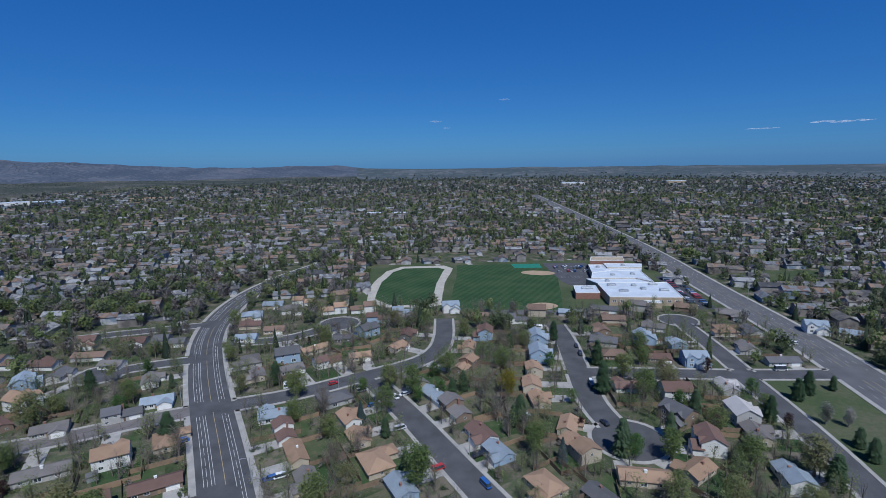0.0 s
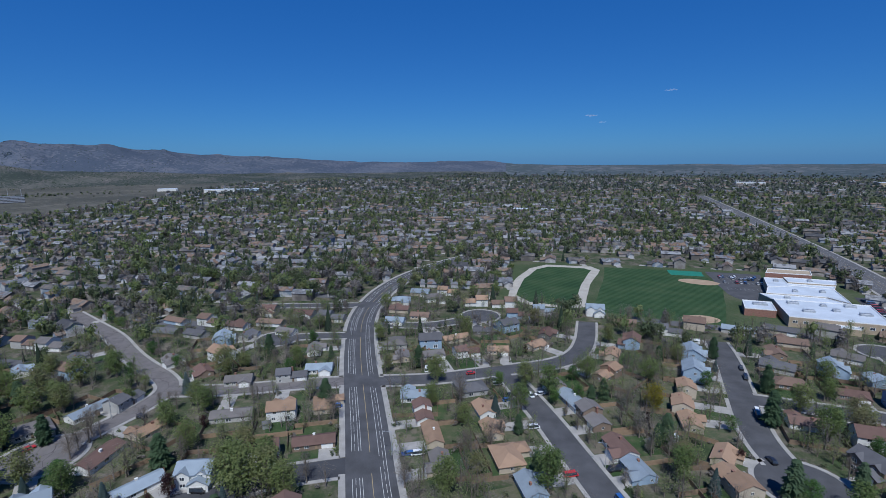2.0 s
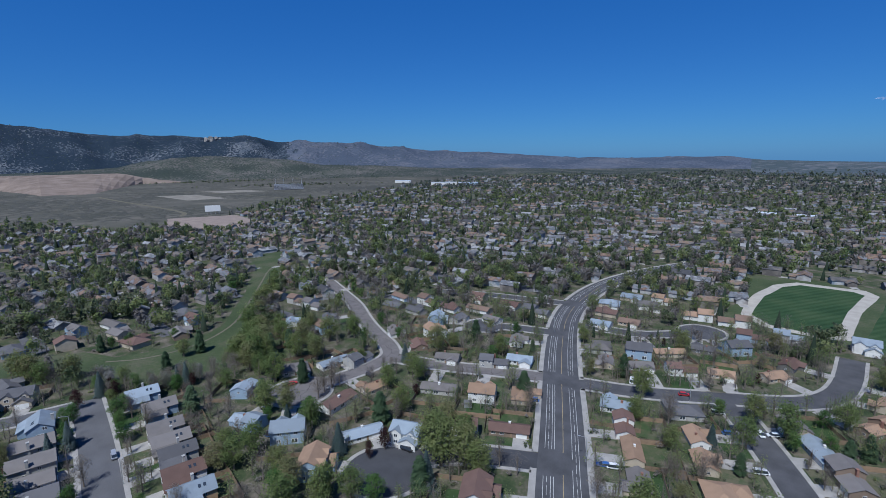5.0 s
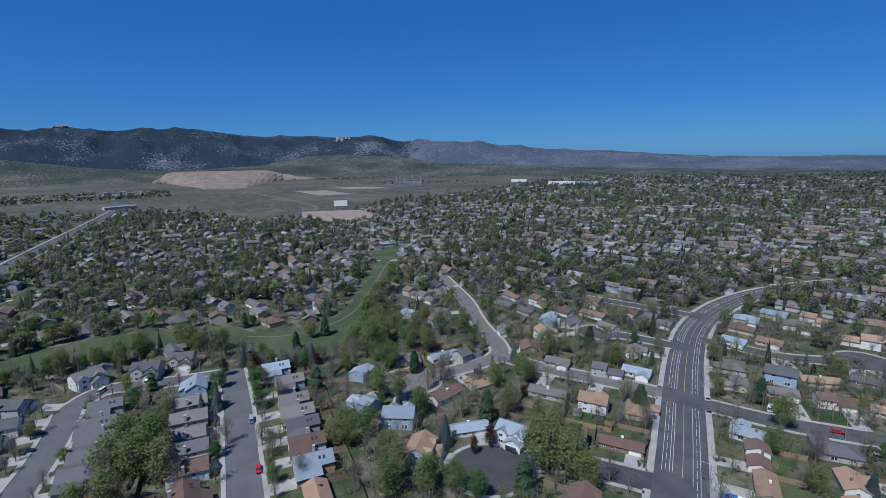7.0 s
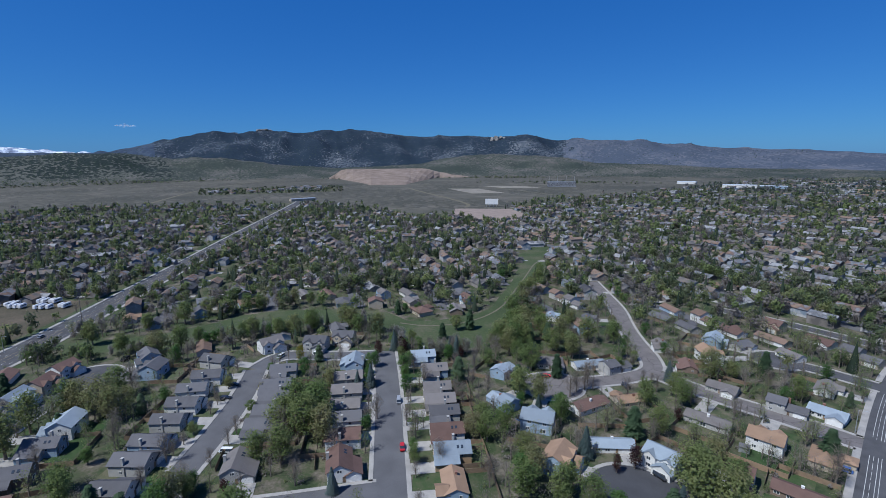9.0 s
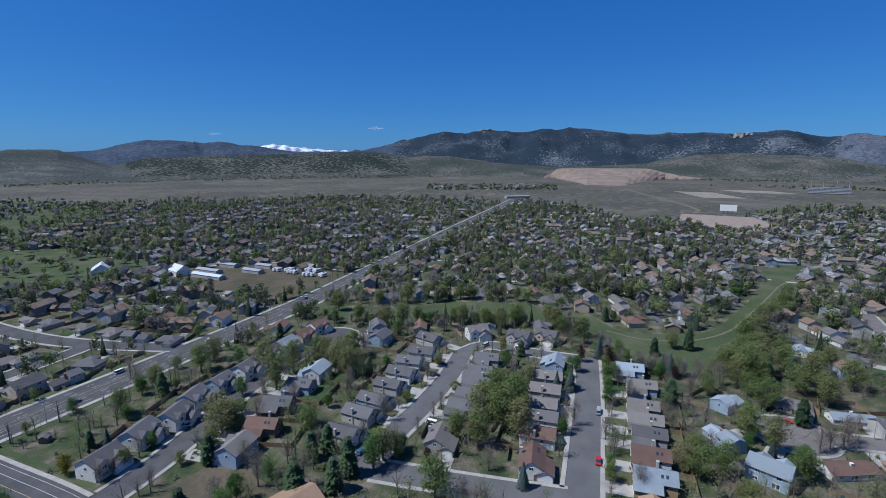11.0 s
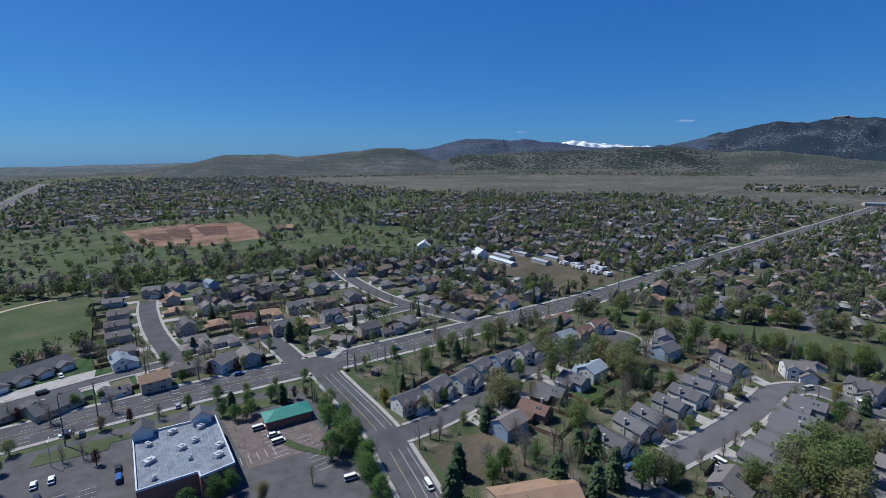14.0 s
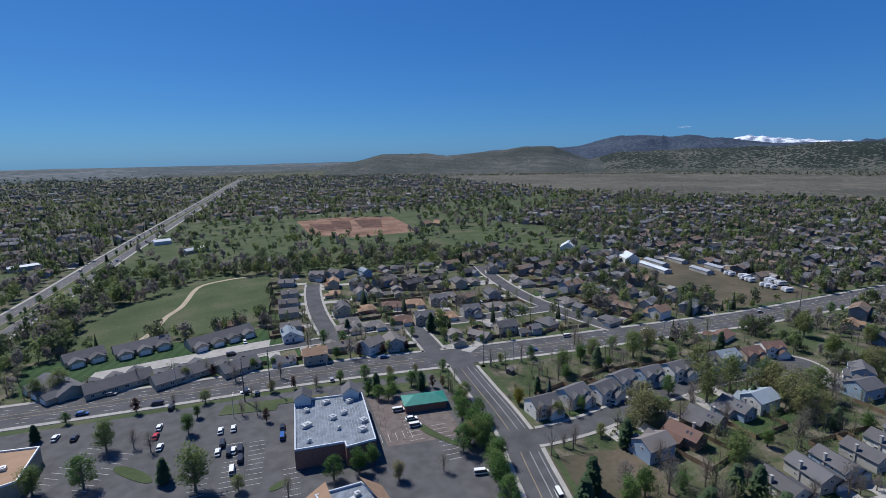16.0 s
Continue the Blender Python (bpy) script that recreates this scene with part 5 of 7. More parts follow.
trees([
    (-111, -78, "D", 11), (-96, -133, "D", 11), (-87, -126, "D", 11), (-102, -138, "D", 11), (-93, -115, "D", 10), (-135, -98, "C", 11),
    (-49, -218, "B", 9), (-31, -226, "B", 9), (-156, -146, "D", 7), (-189, -172, "B", 11), (-144, -41, "L", 13), (-122, -62, "C", 13)])
trees([
    (16, -194, "L", 12), (21, -174, "D", 12), (-8, -154, "L", 16), (0, -164, "C", 9), (-45, -136, "D", 9), (-53, -135, "D", 9),
    (-58, -136, "D", 8), (-86, -180, "D", 8), (-81, -184, "C", 8), (-97, -173, "C", 9), (-94, -126, "D", 12), (-86, -105, "D", 11),
    (-33, -190, "B", 7), (-28, -193, "B", 7), (3, -185, "B", 8), (-59, -198, "B", 7), (-62, -125, "L", 7), (-76, -121, "B", 7)])
trees([
    (-9, -190, "D", 9), (-19, -147, "L", 6), (-31, -136, "B", 8), (-91, -129, "L", 9), (-83, -97, "D", 11), (-35, -183, "P", 6),
    (8, -191, "B", 8), (38, -215, "C", 7), (34, -179, "L", 10), (30, -224, "D", 5), (-13, -201, "D", 6), (-108, -89, "C", 12),
    (-119, -79, "D", 10), (-114, -82, "B", 12), (-138, -72, "B", 11), (-156, -101, "L", 12), (-158, -109, "L", 14), (-166, -104, "D", 7),
    (-214, -88, "L", 16), (-210, -79, "L", 17), (-226, -78, "L", 15), (-216, -92, "L", 15), (-175, -72, "D", 7), (-192, -68, "B", 12),
    (-136, -86, "B", 10), (-177, -87, "B", 9), (-202, -90, "C", 8), (-146, -61, "C", 11), (-141, -65, "C", 11), (-168, -47, "B", 12),
    (-207, -64, "C", 9)])
trees([
    (-203, -73, "L", 16), (-152, -104, "L", 14), (-202, 76, "B", 12), (-178, 73, "B", 12), (-174, 60, "B", 11), (-163, 63, "B", 11),
    (-224, 109, "L", 18), (-215, 100, "L", 16), (-220, 132, "L", 16), (-218, 148, "L", 15), (-150, 56, "L", 11), (-149, 68, "L", 13),
    (-147, 60, "L", 12), (-149, 91, "L", 12), (-174, 119, "B", 12), (-170, 111, "B", 11), (-232, 49, "P", 9), (-217, 48, "D", 8),
    (-222, 74, "S", 10), (-227, 62, "B", 9), (-231, 70, "B", 8), (-224, 86, "B", 10), (-228, 95, "B", 9), (-229, 102, "B", 10),
    (-222, 32, "D", 9), (-170, 21, "B", 10), (-174, 25, "B", 11), (-166, 35, "B", 9), (-139, 40, "B", 10), (-136, 5, "S", 9),
    (-159, -18, "L", 12), (-159, 36, "B", 8), (-165, 82, "D", 7), (-203, 67, "B", 11), (-247, 134, "L", 14), (-239, 150, "L", 13),
    (-235, 166, "B", 12), (-136, -136, "S", 9), (-136, -143, "C", 8), (-159, -151, "L", 12), (-175, -155, "D", 9), (-176, -146, "C", 11)])


trees([
    (-122, 66, "L", 13), (-113, 72, "L", 12), (-106, 76, "L", 12), (-90, 110, "L", 17), (-97, 118, "L", 14), (-93, 95, "S", 13), (-100, 80, "D", 10),
    (-118, 93, "P", 7), (-243, 50, "W", 9), (-252, 52, "W", 8), (-246, 46, "D", 8)])


trees([
    (-76, -181, "D", 7), (-78, -175, "D", 7), (-81, -172, "D", 6), (-84, -174, "D", 7), (-95, -178, "D", 8), (-98, -175, "D", 7), (-102, -172, "P", 6), (-106, -170, "P", 5),
    (-101, -150, "D", 9), (-98, -143, "D", 10), (-99, -129, "D", 10), (-93, -124, "D", 9), (-89, -111, "D", 9), (-108, -156, "L", 8), (-79, -248, "D", 8), (-88, -243, "D", 7),
    (-93, -224, "C", 7), (-103, -217, "L", 7), (-96, -257, "C", 8), (-120, -247, "D", 7), (-124, -231, "D", 6), (-136, -216, "L", 7)])
for line, n, kinds in (([(-279, -112), (-273, -62), (-290, -40), (-281, -12), (-286, 24), (-272, 38)], 46, "LLWBDDL"), ([(-262, 40), (-240, 52), (-224, 62), (-222, 84)], 26, "BBWDPS"),
                       ([(-226, 100), (-236, 110), (-252, 120), (-268, 130), (-290, 146), (-312, 160), (-350, 192), (-395, 232)], 44, "LLLBLD"), ([(-334, 20), (-342, -20), (-332, -48), (-314, -90)], 16, "BDLL"), ([(-300, 62), (-288, 80), (-290, 108), (-316, 130), (-350, 152), (-400, 186)], 14, "DDCB")):
    p = np.array(line, float)
    for i in range(n):
        k, u = divmod(rng.random() * (len(p) - 1), 1)
        c = p[int(k)] * (1 - u) + p[int(k) + 1] * u
        kind = rng.choice(kinds)
        put_tree(c[0] + rng.uniform(-5, 5), c[1] + rng.uniform(-5, 5), kind, {"L": rng.uniform(9, 15), "W": rng.uniform(6, 9), "B": rng.uniform(7, 12), "D": rng.uniform(5, 10), "P": rng.uniform(5, 8), "S": rng.uniform(8, 12), "C": rng.uniform(7, 10)}[kind], "creek-side trees")


def clear_of(x, y, house_gap, tree_gap):
    if nearest(x, y)[0] < 1.5:
        return False
    if any((x - a) ** 2 + (y - b) ** 2 < house_gap ** 2 for a, b, *_ in PLACED):
        return False
    return not any((x - a) ** 2 + (y - b) ** 2 < tree_gap ** 2 for a, b in SPOTS)


def in_view(x, y):
    az = math.degrees(math.atan2(-x, y))
    az = az if az > -90 else az + 360
    return -52 < az < 202


def fill_gardens(count, near, far):
    made, tries = 0, 0
    while made < count and tries < count * 30:
        tries += 1
        r = math.sqrt(rng.uniform(near ** 2, far ** 2))
        a = rng.uniform(-50, 200)
        x, y = -r * math.sin(radians(a)), r * math.cos(radians(a))
        if is_open(x, y) or (x < -200 and by_creek(x, y, 1.5)) or not clear_of(x, y, 8.5, 4.5):
            continue
        k = rng.choices("LDBCSPWY", (30, 13, 32, 10, 5, 4, 2, 2))[0]
        put_tree(x, y, k, {"L": rng.uniform(9, 15), "D": rng.uniform(5, 10), "B": rng.uniform(8, 14), "C": rng.uniform(7, 13), "S": rng.uniform(6, 11), "P": rng.uniform(4, 7), "W": rng.uniform(4, 6), "Y": rng.uniform(5, 8)}[k])
        made += 1


for i, q in enumerate(dense(STREETS["arterial_south"][1], 11)[8:52]):
    k = sides(dense(STREETS["arterial_south"][1], 11))[8:52][i]
    for o in (13.5, -13.5):
        x, y = q[0] + k[0] * o, q[1] + k[1] * o
        if nearest(x, y)[0] > 2.5 and rng.random() < 0.8:
            put_tree(x, y, rng.choice("BDLDLP"), rng.uniform(4.5, 7.5), "street trees")
for lane, off in (("middle_court", 8.2), ("inner_loop", 8.0), ("close_street", 8.2), ("diagonal_street", 8.0), ("loop_street", 8.2)):
    q = dense(STREETS[lane][1], 13)
    for p, k in zip(q[1:-1], sides(q)[1:-1]):
        for o in (off, -off):
            x, y = p[0] + k[0] * o, p[1] + k[1] * o
            if nearest(x, y)[0] > 1.9 and rng.random() < 0.6:
                put_tree(x, y, rng.choice("BBBLD"), rng.uniform(5, 8.5), "street trees")
for p in dense(STREETS["highway_south"][1], 14)[17:44]:
    if rng.random() < 0.8:
        put_tree(p[0] + rng.uniform(-0.8, 0.8), p[1] + rng.uniform(-3, 3), rng.choice("BDLC"), rng.uniform(4, 7.5), "median trees")
fill_gardens(180, 95, 270)
for o in [t for v in TREES.values() for t in v]:
    for c in list(o.children_recursive):
        bpy.data.objects.remove(c)
    bpy.data.objects.remove(o)


# ---- the town beyond: houses and trees past counting ----
def scatter_mesh(name, temps, places, mats, label, category):
    """Joins many copies of small templates (verts, faces, face materials) into one mesh."""
    V, F, I, base = [], [], [], 0
    for i, (x, y, z, sx, sy, sz, a) in enumerate(places):
        v, f, m = temps[i % len(temps)]
        c, s = math.cos(a), math.sin(a)
        q = np.empty_like(v)
        q[:, 0] = x + sx * v[:, 0] * c - sy * v[:, 1] * s
        q[:, 1] = y + sx * v[:, 0] * s + sy * v[:, 1] * c
        q[:, 2] = z + sz * v[:, 2]
        V.append(q)
        F.append(f + base)
        I.append(m)
        base += len(v)
    V, F, I = np.concatenate(V), np.concatenate(F), np.concatenate(I)
    me = bpy.data.meshes.new(name)
    me.vertices.add(len(V))
    me.vertices.foreach_set("co", V.ravel())
    me.loops.add(F.size)
    me.loops.foreach_set("vertex_index", F.ravel().astype(np.int32))
    me.polygons.add(len(F))
    me.polygons.foreach_set("loop_start", np.arange(0, F.size, F.shape[1], dtype=np.int32))
    me.polygons.foreach_set("material_index", I.astype(np.int32))
    for m in mats:
        me.materials.append(m)
    me.update(calc_edges=True)
    me.validate()
    if "houses" in name:
        me.shade_flat()
    return tagged(new(name, me), label, category, kind="stuff")


def tri_house(wing):
    """A small far house in triangles: walls and gable roof as separate islands."""
    v, f, m = [], [], []

    def block(cx, cy, l, w, h, r, turn):
        b = len(v)
        P = (lambda a, c, z: (cx + a, cy + c, z)) if not turn else (lambda a, c, z: (cx + c, cy + a, z))
        v.extend([P(x, y, z) for z in (0, h) for x, y in ((-l, -w), (l, -w), (l, w), (-l, w))] + [P(-l, 0, h + r), P(l, 0, h + r)])
        for q in ((0, 1, 5), (0, 5, 4), (2, 3, 7), (2, 7, 6), (1, 2, 6), (1, 6, 5), (3, 0, 4), (3, 4, 7), (4, 8, 7), (5, 6, 9)):
            f.append([b + i for i in q])
            m.append(1)
        b = len(v)
        o = 0.5
        v.extend([P(a, c, z) for a, c, z in ((-l - o, -w - o, h - 0.2), (l + o, -w - o, h - 0.2), (l + o, 0, h + r + 0.15), (-l - o, 0, h + r + 0.15), (l + o, w + o, h - 0.2), (-l - o, w + o, h - 0.2))])
        for q in ((0, 1, 2), (0, 2, 3), (3, 2, 4), (3, 4, 5)):
            f.append([b + i for i in q])
            m.append(0)
    block(0, 0, 7.5, 4.2, 3.2 + wing, 2.0, False)
    block(3.5, -4.5, 4, 3.1, 2.6, 1.5, True)
    b = len(v)
    v.extend([(1.2, -15.0, 0.06), (5.8, -15.0, 0.06), (5.8, -8.6, 0.06), (1.2, -8.6, 0.06)])
    f.extend([[b, b + 1, b + 2], [b, b + 2, b + 3]])
    m.extend([2, 2])
    return np.array(v, float), np.array(f), np.array(m)


def spray(seed, n, size, mat=None):
    """A loose crown of many small leaf patches, with gaps and an uneven outline."""
    r = random.Random(seed)
    V, F = [], []
    lobes = [Vector((r.uniform(-0.5, 0.5), r.uniform(-0.5, 0.5), r.uniform(-0.55, 0.6))) for _ in range(6)]
    for i in range(n):
        d = Vector((r.gauss(0, 1), r.gauss(0, 1), r.gauss(0, 1))).normalized()
        c = r.choice(lobes) + d * 0.5 * r.random() ** 0.45
        k = (0.8 * c + 0.5 * d + Vector((r.gauss(0, 0.4), r.gauss(0, 0.4), 0.15 + r.gauss(0, 0.4)))).normalized()
        u = k.orthogonal().normalized()
        w = k.cross(u)
        a = r.uniform(0, 6.3)
        u, w = u * math.cos(a) + w * math.sin(a), w * math.cos(a) - u * math.sin(a)
        s = size * r.uniform(0.6, 1.2)
        V += [tuple(c + u * x * s + w * y * s) for x, y in ((1, 0), (-0.6, 0.8), (-0.5, -0.75))]
        F.append((3 * i, 3 * i + 1, 3 * i + 2))
    return np.array(V), np.array(F), np.full(n, (0, 2, 1, 0, 2, 1, 1)[seed % 7] if mat is None else mat)


def spike(n=6):
    v = [(0, 0, 1.0)] + [(math.cos(i * 6.283 / n) * (1 if i % 2 else 0.72), math.sin(i * 6.283 / n) * (1 if i % 2 else 0.72), 0.0) for i in range(n)]
    return np.array(v), np.array([(0, 1 + i, 1 + (i + 1) % n) for i in range(n)]), np.zeros(n, int)


def put_plain_house(x, y, turn, r):
    """A house of the streets beyond: walls, roofs and garage door."""
    kind = r.choice(("ranch", "long", "tri", "hip", "ranch", "two"))
    roof, wall = r.choice("ddttbborl"), r.choice("wwtggtnb")
    k = r.uniform(0.85, 1.0)
    ob = new("house", None)
    ob.matrix_basis = pose(x, y, 0, 0, 0, math.degrees(turn)) @ Matrix.Diagonal((k, k, k, 1))
    for c in KINDS[kind].children:
        n = c.name.split(".")[0]
        if n in ("wall", "roof", "garage_door"):
            o = c.copy()
            scene.collection.objects.link(o)
            o.parent = ob
            if n != "garage_door":
                o.material_slots[0].link = "OBJECT"
                o.material_slots[0].material = WALL[wall] if n == "wall" else ROOF[roof]
    tagged(ob, f"{WCOL[wall]} {DESC[kind].split(' with ')[0]} under {COL[roof]} shingles", "house", "houses of the streets beyond")
    PLACED.append((x, y, math.degrees(turn), 9, kind))


def town():
    """Rows of houses on a wavering street grid, trees between them."""
    r = random.Random(21)
    hs, close, mid, far, rim, cone, lanes = [], [], [], [], [], [], []
    y = -4200.0
    row = 0
    while y < 4200:
        x = -2600.0
        while x < 2600:
            x += r.uniform(17, 25)
            wob = 30 * noise.noise(Vector((x / 260, y / 260, 2))) + r.uniform(-4, 4)
            turn = 0.45 * noise.noise(Vector((x / 500, y / 500, 9)))
            X = x * math.cos(0.06) - (y + wob) * math.sin(0.06)
            Y = x * math.sin(0.06) + (y + wob) * math.cos(0.06)
            d = math.hypot(X, Y)
            az = math.degrees(math.atan2(-X, Y))
            az = az if az > -90 else az + 360
            if d < 300 or (d < 420 and any(is_open(X + a, Y + b) for a, b in ((14, 0), (-14, 0), (0, 14), (0, -14)))) or not -50 < az < 202 or d > min(EDGE(az), 3300) or is_open(X, Y):
                continue
            if d > 1000 and r.random() < min(0.75, 0.3 + d / 4000):
                continue
            if 168 < az < 205 and r.random() < 0.4:
                continue
            if nearest(X, Y)[0] < 10 or any((X - a) ** 2 + (Y - b) ** 2 < 17 ** 2 for a, b, *_ in PLACED):
                continue
            if noise.noise(Vector((X / 170, Y / 170, 4))) > 0.22 or d > 2400:
                continue
            s = r.uniform(0.85, 1.2)
            if d < 360 and Y > -140 and -25 < az < 125:
                put_plain_house(X, Y, turn + 0.06 + (math.pi if row % 2 else 0), r)
                continue
            hs.append((X, Y, 0, s, s, r.uniform(0.9, 1.15), turn + 0.06 + (math.pi if row % 2 else 0) + (math.pi / 2 if r.random() < 0.2 else 0)))
        if row % 2:
            line = []
            for q in range(-2600, 2601, 14):
                wob = 30 * noise.noise(Vector((q / 260, (y + 19) / 260, 2)))
                X, Y = q * math.cos(0.06) - (y + 19 + wob) * math.sin(0.06), q * math.sin(0.06) + (y + 19 + wob) * math.cos(0.06)
                az = math.degrees(math.atan2(-X, Y))
                az = az if az > -90 else az + 360
                d = math.hypot(X, Y)
                if 310 < d < min(EDGE(az) - 40, 2000) and -50 < az < 202 and not is_open(X, Y) and nearest(X, Y)[0] > 14:
                    line.append((X, Y))
                    continue
                if len(line) > 3:
                    lanes.append(line)
                line = []
        row += 1
        y += 24 if row % 2 else 38
    taken = [(p[0], p[1]) for p in PLACED] + [(p[0], p[1]) for p in hs]
    for _ in range(9000):
        d = math.sqrt(r.uniform(262 ** 2, 760 ** 2))
        az = r.uniform(-46, 178)
        X, Y = -d * math.sin(radians(az)), d * math.cos(radians(az))
        if d > EDGE(az) - 20 or is_open(X, Y) or (X < -200 and by_creek(X, Y, 10)) or nearest(X, Y)[0] < 9:
            continue
        q = np.array(taken)
        if np.min((q[:, 0] - X) ** 2 + (q[:, 1] - Y) ** 2) < 18.5 ** 2:
            continue
        taken.append((X, Y))
        turn = 0.06 + 0.8 * noise.noise(Vector((X / 300, Y / 300, 9))) + r.choice((0, math.pi))
        if d < 350 and az < 125:
            put_plain_house(X, Y, turn, r)
        else:
            s = r.uniform(0.85, 1.15)
            hs.append((X, Y, 0, s, s, r.uniform(0.9, 1.1), turn))
    tagged(scatter_mesh("distant_houses", [tri_house(0), tri_house(2.4), tri_house(0.3)], hs, [M_FAR_ROOF, M_FAR_WALL, M_CONCRETE], "many small suburban houses with grey and tan roofs", "houses"))
    V, F = [], []
    for line in lanes:
        v, f = ribbon(np.array(line), -4.6, 4.6, -0.05, 0.03)
        F += [tuple(i + len(V) for i in q) for q in f]
        V += v
    tagged(new("road", mesh_of("road", V, F, M_ASPHALT_GREY)), "grey residential streets of the town beyond", "road", kind="structure")
    n = 0
    while n < 84000:
        n += 1
        d = 260 * (3900 / 260) ** (r.random() ** 0.72)
        az = r.uniform(-49, 200)
        if d > EDGE(az) * r.uniform(0.93, 1.06):
            continue
        X, Y = -d * math.sin(radians(az)), d * math.cos(radians(az))
        if d < 560 and X < -200 and by_creek(X, Y, 3):
            continue
        if d > 2900 and (az < 12 or az > 158) and r.random() < 0.85:
            continue
        if -360 < X < -170 and -735 < Y < -570:
            continue
        o = is_open(X, Y)
        if o and r.random() < {"creek_wood": 0.4, "south_fields": 0.8, "creek_park": 0.985, "far_pasture": 0.6}.get(o, 1.0):
            continue
        if d < 850 and o != "creek_wood" and r.random() < (0.34 if d < 600 else 0.08):
            continue
        if d < 460 and any((X - a) ** 2 + (Y - b) ** 2 < 13 ** 2 for a, b, *_ in PLACED):
            continue
        if Y < -215 and X < -80 and d < 430 and r.random() < 0.6:
            continue
        if nearest(X, Y)[0] < 4 or (o != "creek_wood" and noise.noise(Vector((X / 45, Y / 45, 12))) > 0.3):
            continue
        h = r.uniform(5, 12.5) * (1 + 0.35 * noise.noise(Vector((X / 130, Y / 130, 1))))
        w = h * r.uniform(0.34, 0.48)
        if o in ("creek_wood", "south_fields", "far_pasture"):
            h, w = h * 1.25, w * 1.3
        elif r.random() < 0.15:
            cone.append((X, Y, 0, w * 0.5, w * 0.5, h * 1.2, r.uniform(0, 6)))
            continue
        if d < 500:
            close.append((X, Y, h * 0.58, w, w, h * 0.5, r.uniform(0, 6)))
        elif d < 850:
            mid.append((X, Y, h * 0.58, w, w, h * 0.5, r.uniform(0, 6)))
        else:
            g = 1.05 + (d - 850) / 3000
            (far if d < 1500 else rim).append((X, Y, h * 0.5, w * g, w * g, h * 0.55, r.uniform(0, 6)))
    scatter_mesh("woods", [spray(80 + i, 180, 0.16) for i in range(14)], close, WOODS, "garden trees in fresh leaf among the houses", "trees")
    scatter_mesh("woods", [spray(i, 60, 0.27) for i in range(14)], mid, WOODS, "mixed garden trees in spring leaf among the houses", "trees")
    scatter_mesh("woods", [spray(40 + i, 18, 0.46) for i in range(14)], far, WOODS, "dense far tree canopy of green and brown", "trees")
    scatter_mesh("woods", [spray(140 + i, 10, 0.6) for i in range(14)], rim, HAZED_WOODS, "dusky tree canopy at the town's far side", "trees")
    scatter_mesh("conifers", [spike(6), spike(8), spike(7)], cone, [M_PINES], "dark conical conifers scattered through the town", "trees")


town()
for o in list(KINDS.values()):
    for c in list(o.children_recursive):
        bpy.data.objects.remove(c)
    bpy.data.objects.remove(o)


def garden_template(seed, leafy_n):
    """A small whole tree in triangles: trunk, limbs, crown of leaf patches."""
    r = random.Random(seed)
    bm = bmesh.new()
    bare = leafy_n < 5
    lobes = crown_lobes(r, r.uniform(2.3, 3.2), 4.0, 5.6, 10)
    tube(bm, (0, 0, 0), (0, 0, 7.6), 0.24, 0.04, 5)
    for c, R in lobes:
        tube(bm, (0, 0, 1.6 + 0.5 * max(0, c.z - 2.6)), c, 0.08, 0.02, 3)
    for f in bm.faces:
        f.material_index = 0
    for c, R in lobes:
        for k in range(16 if bare else 30):
            d = Vector((r.gauss(0, 1), r.gauss(0, 1), r.gauss(0, 1))).normalized()
            p = c + d * R * 1.15 * r.random() ** 0.4
            if bare:
                q = (d + Vector((r.gauss(0, 0.5), r.gauss(0, 0.5), r.gauss(0.3, 0.5)))).normalized()
                n = q.orthogonal().normalized() * 0.05
                e = q * r.uniform(0.3, 0.7)
                f = bm.faces.new([bm.verts.new(v) for v in (p - n * 1.3, p + n * 1.3, p + e)])
                f.material_index = 1
            else:
                leaf(bm, p, r.uniform(0.13, 0.26), r, d)
                bm.faces.ensure_lookup_table()
                bm.faces[-1].material_index = 1
    for v in bm.verts:
        v.co *= 0.1
    bm.faces.index_update()
    bmesh.ops.triangulate(bm, faces=bm.faces[:])
    bm.verts.index_update()
    v = np.array([q.co[:] for q in bm.verts])
    f = np.array([[q.index for q in t.verts] for t in bm.faces])
    m = np.array([t.material_index for t in bm.faces])
    bm.free()
    return v, f, m


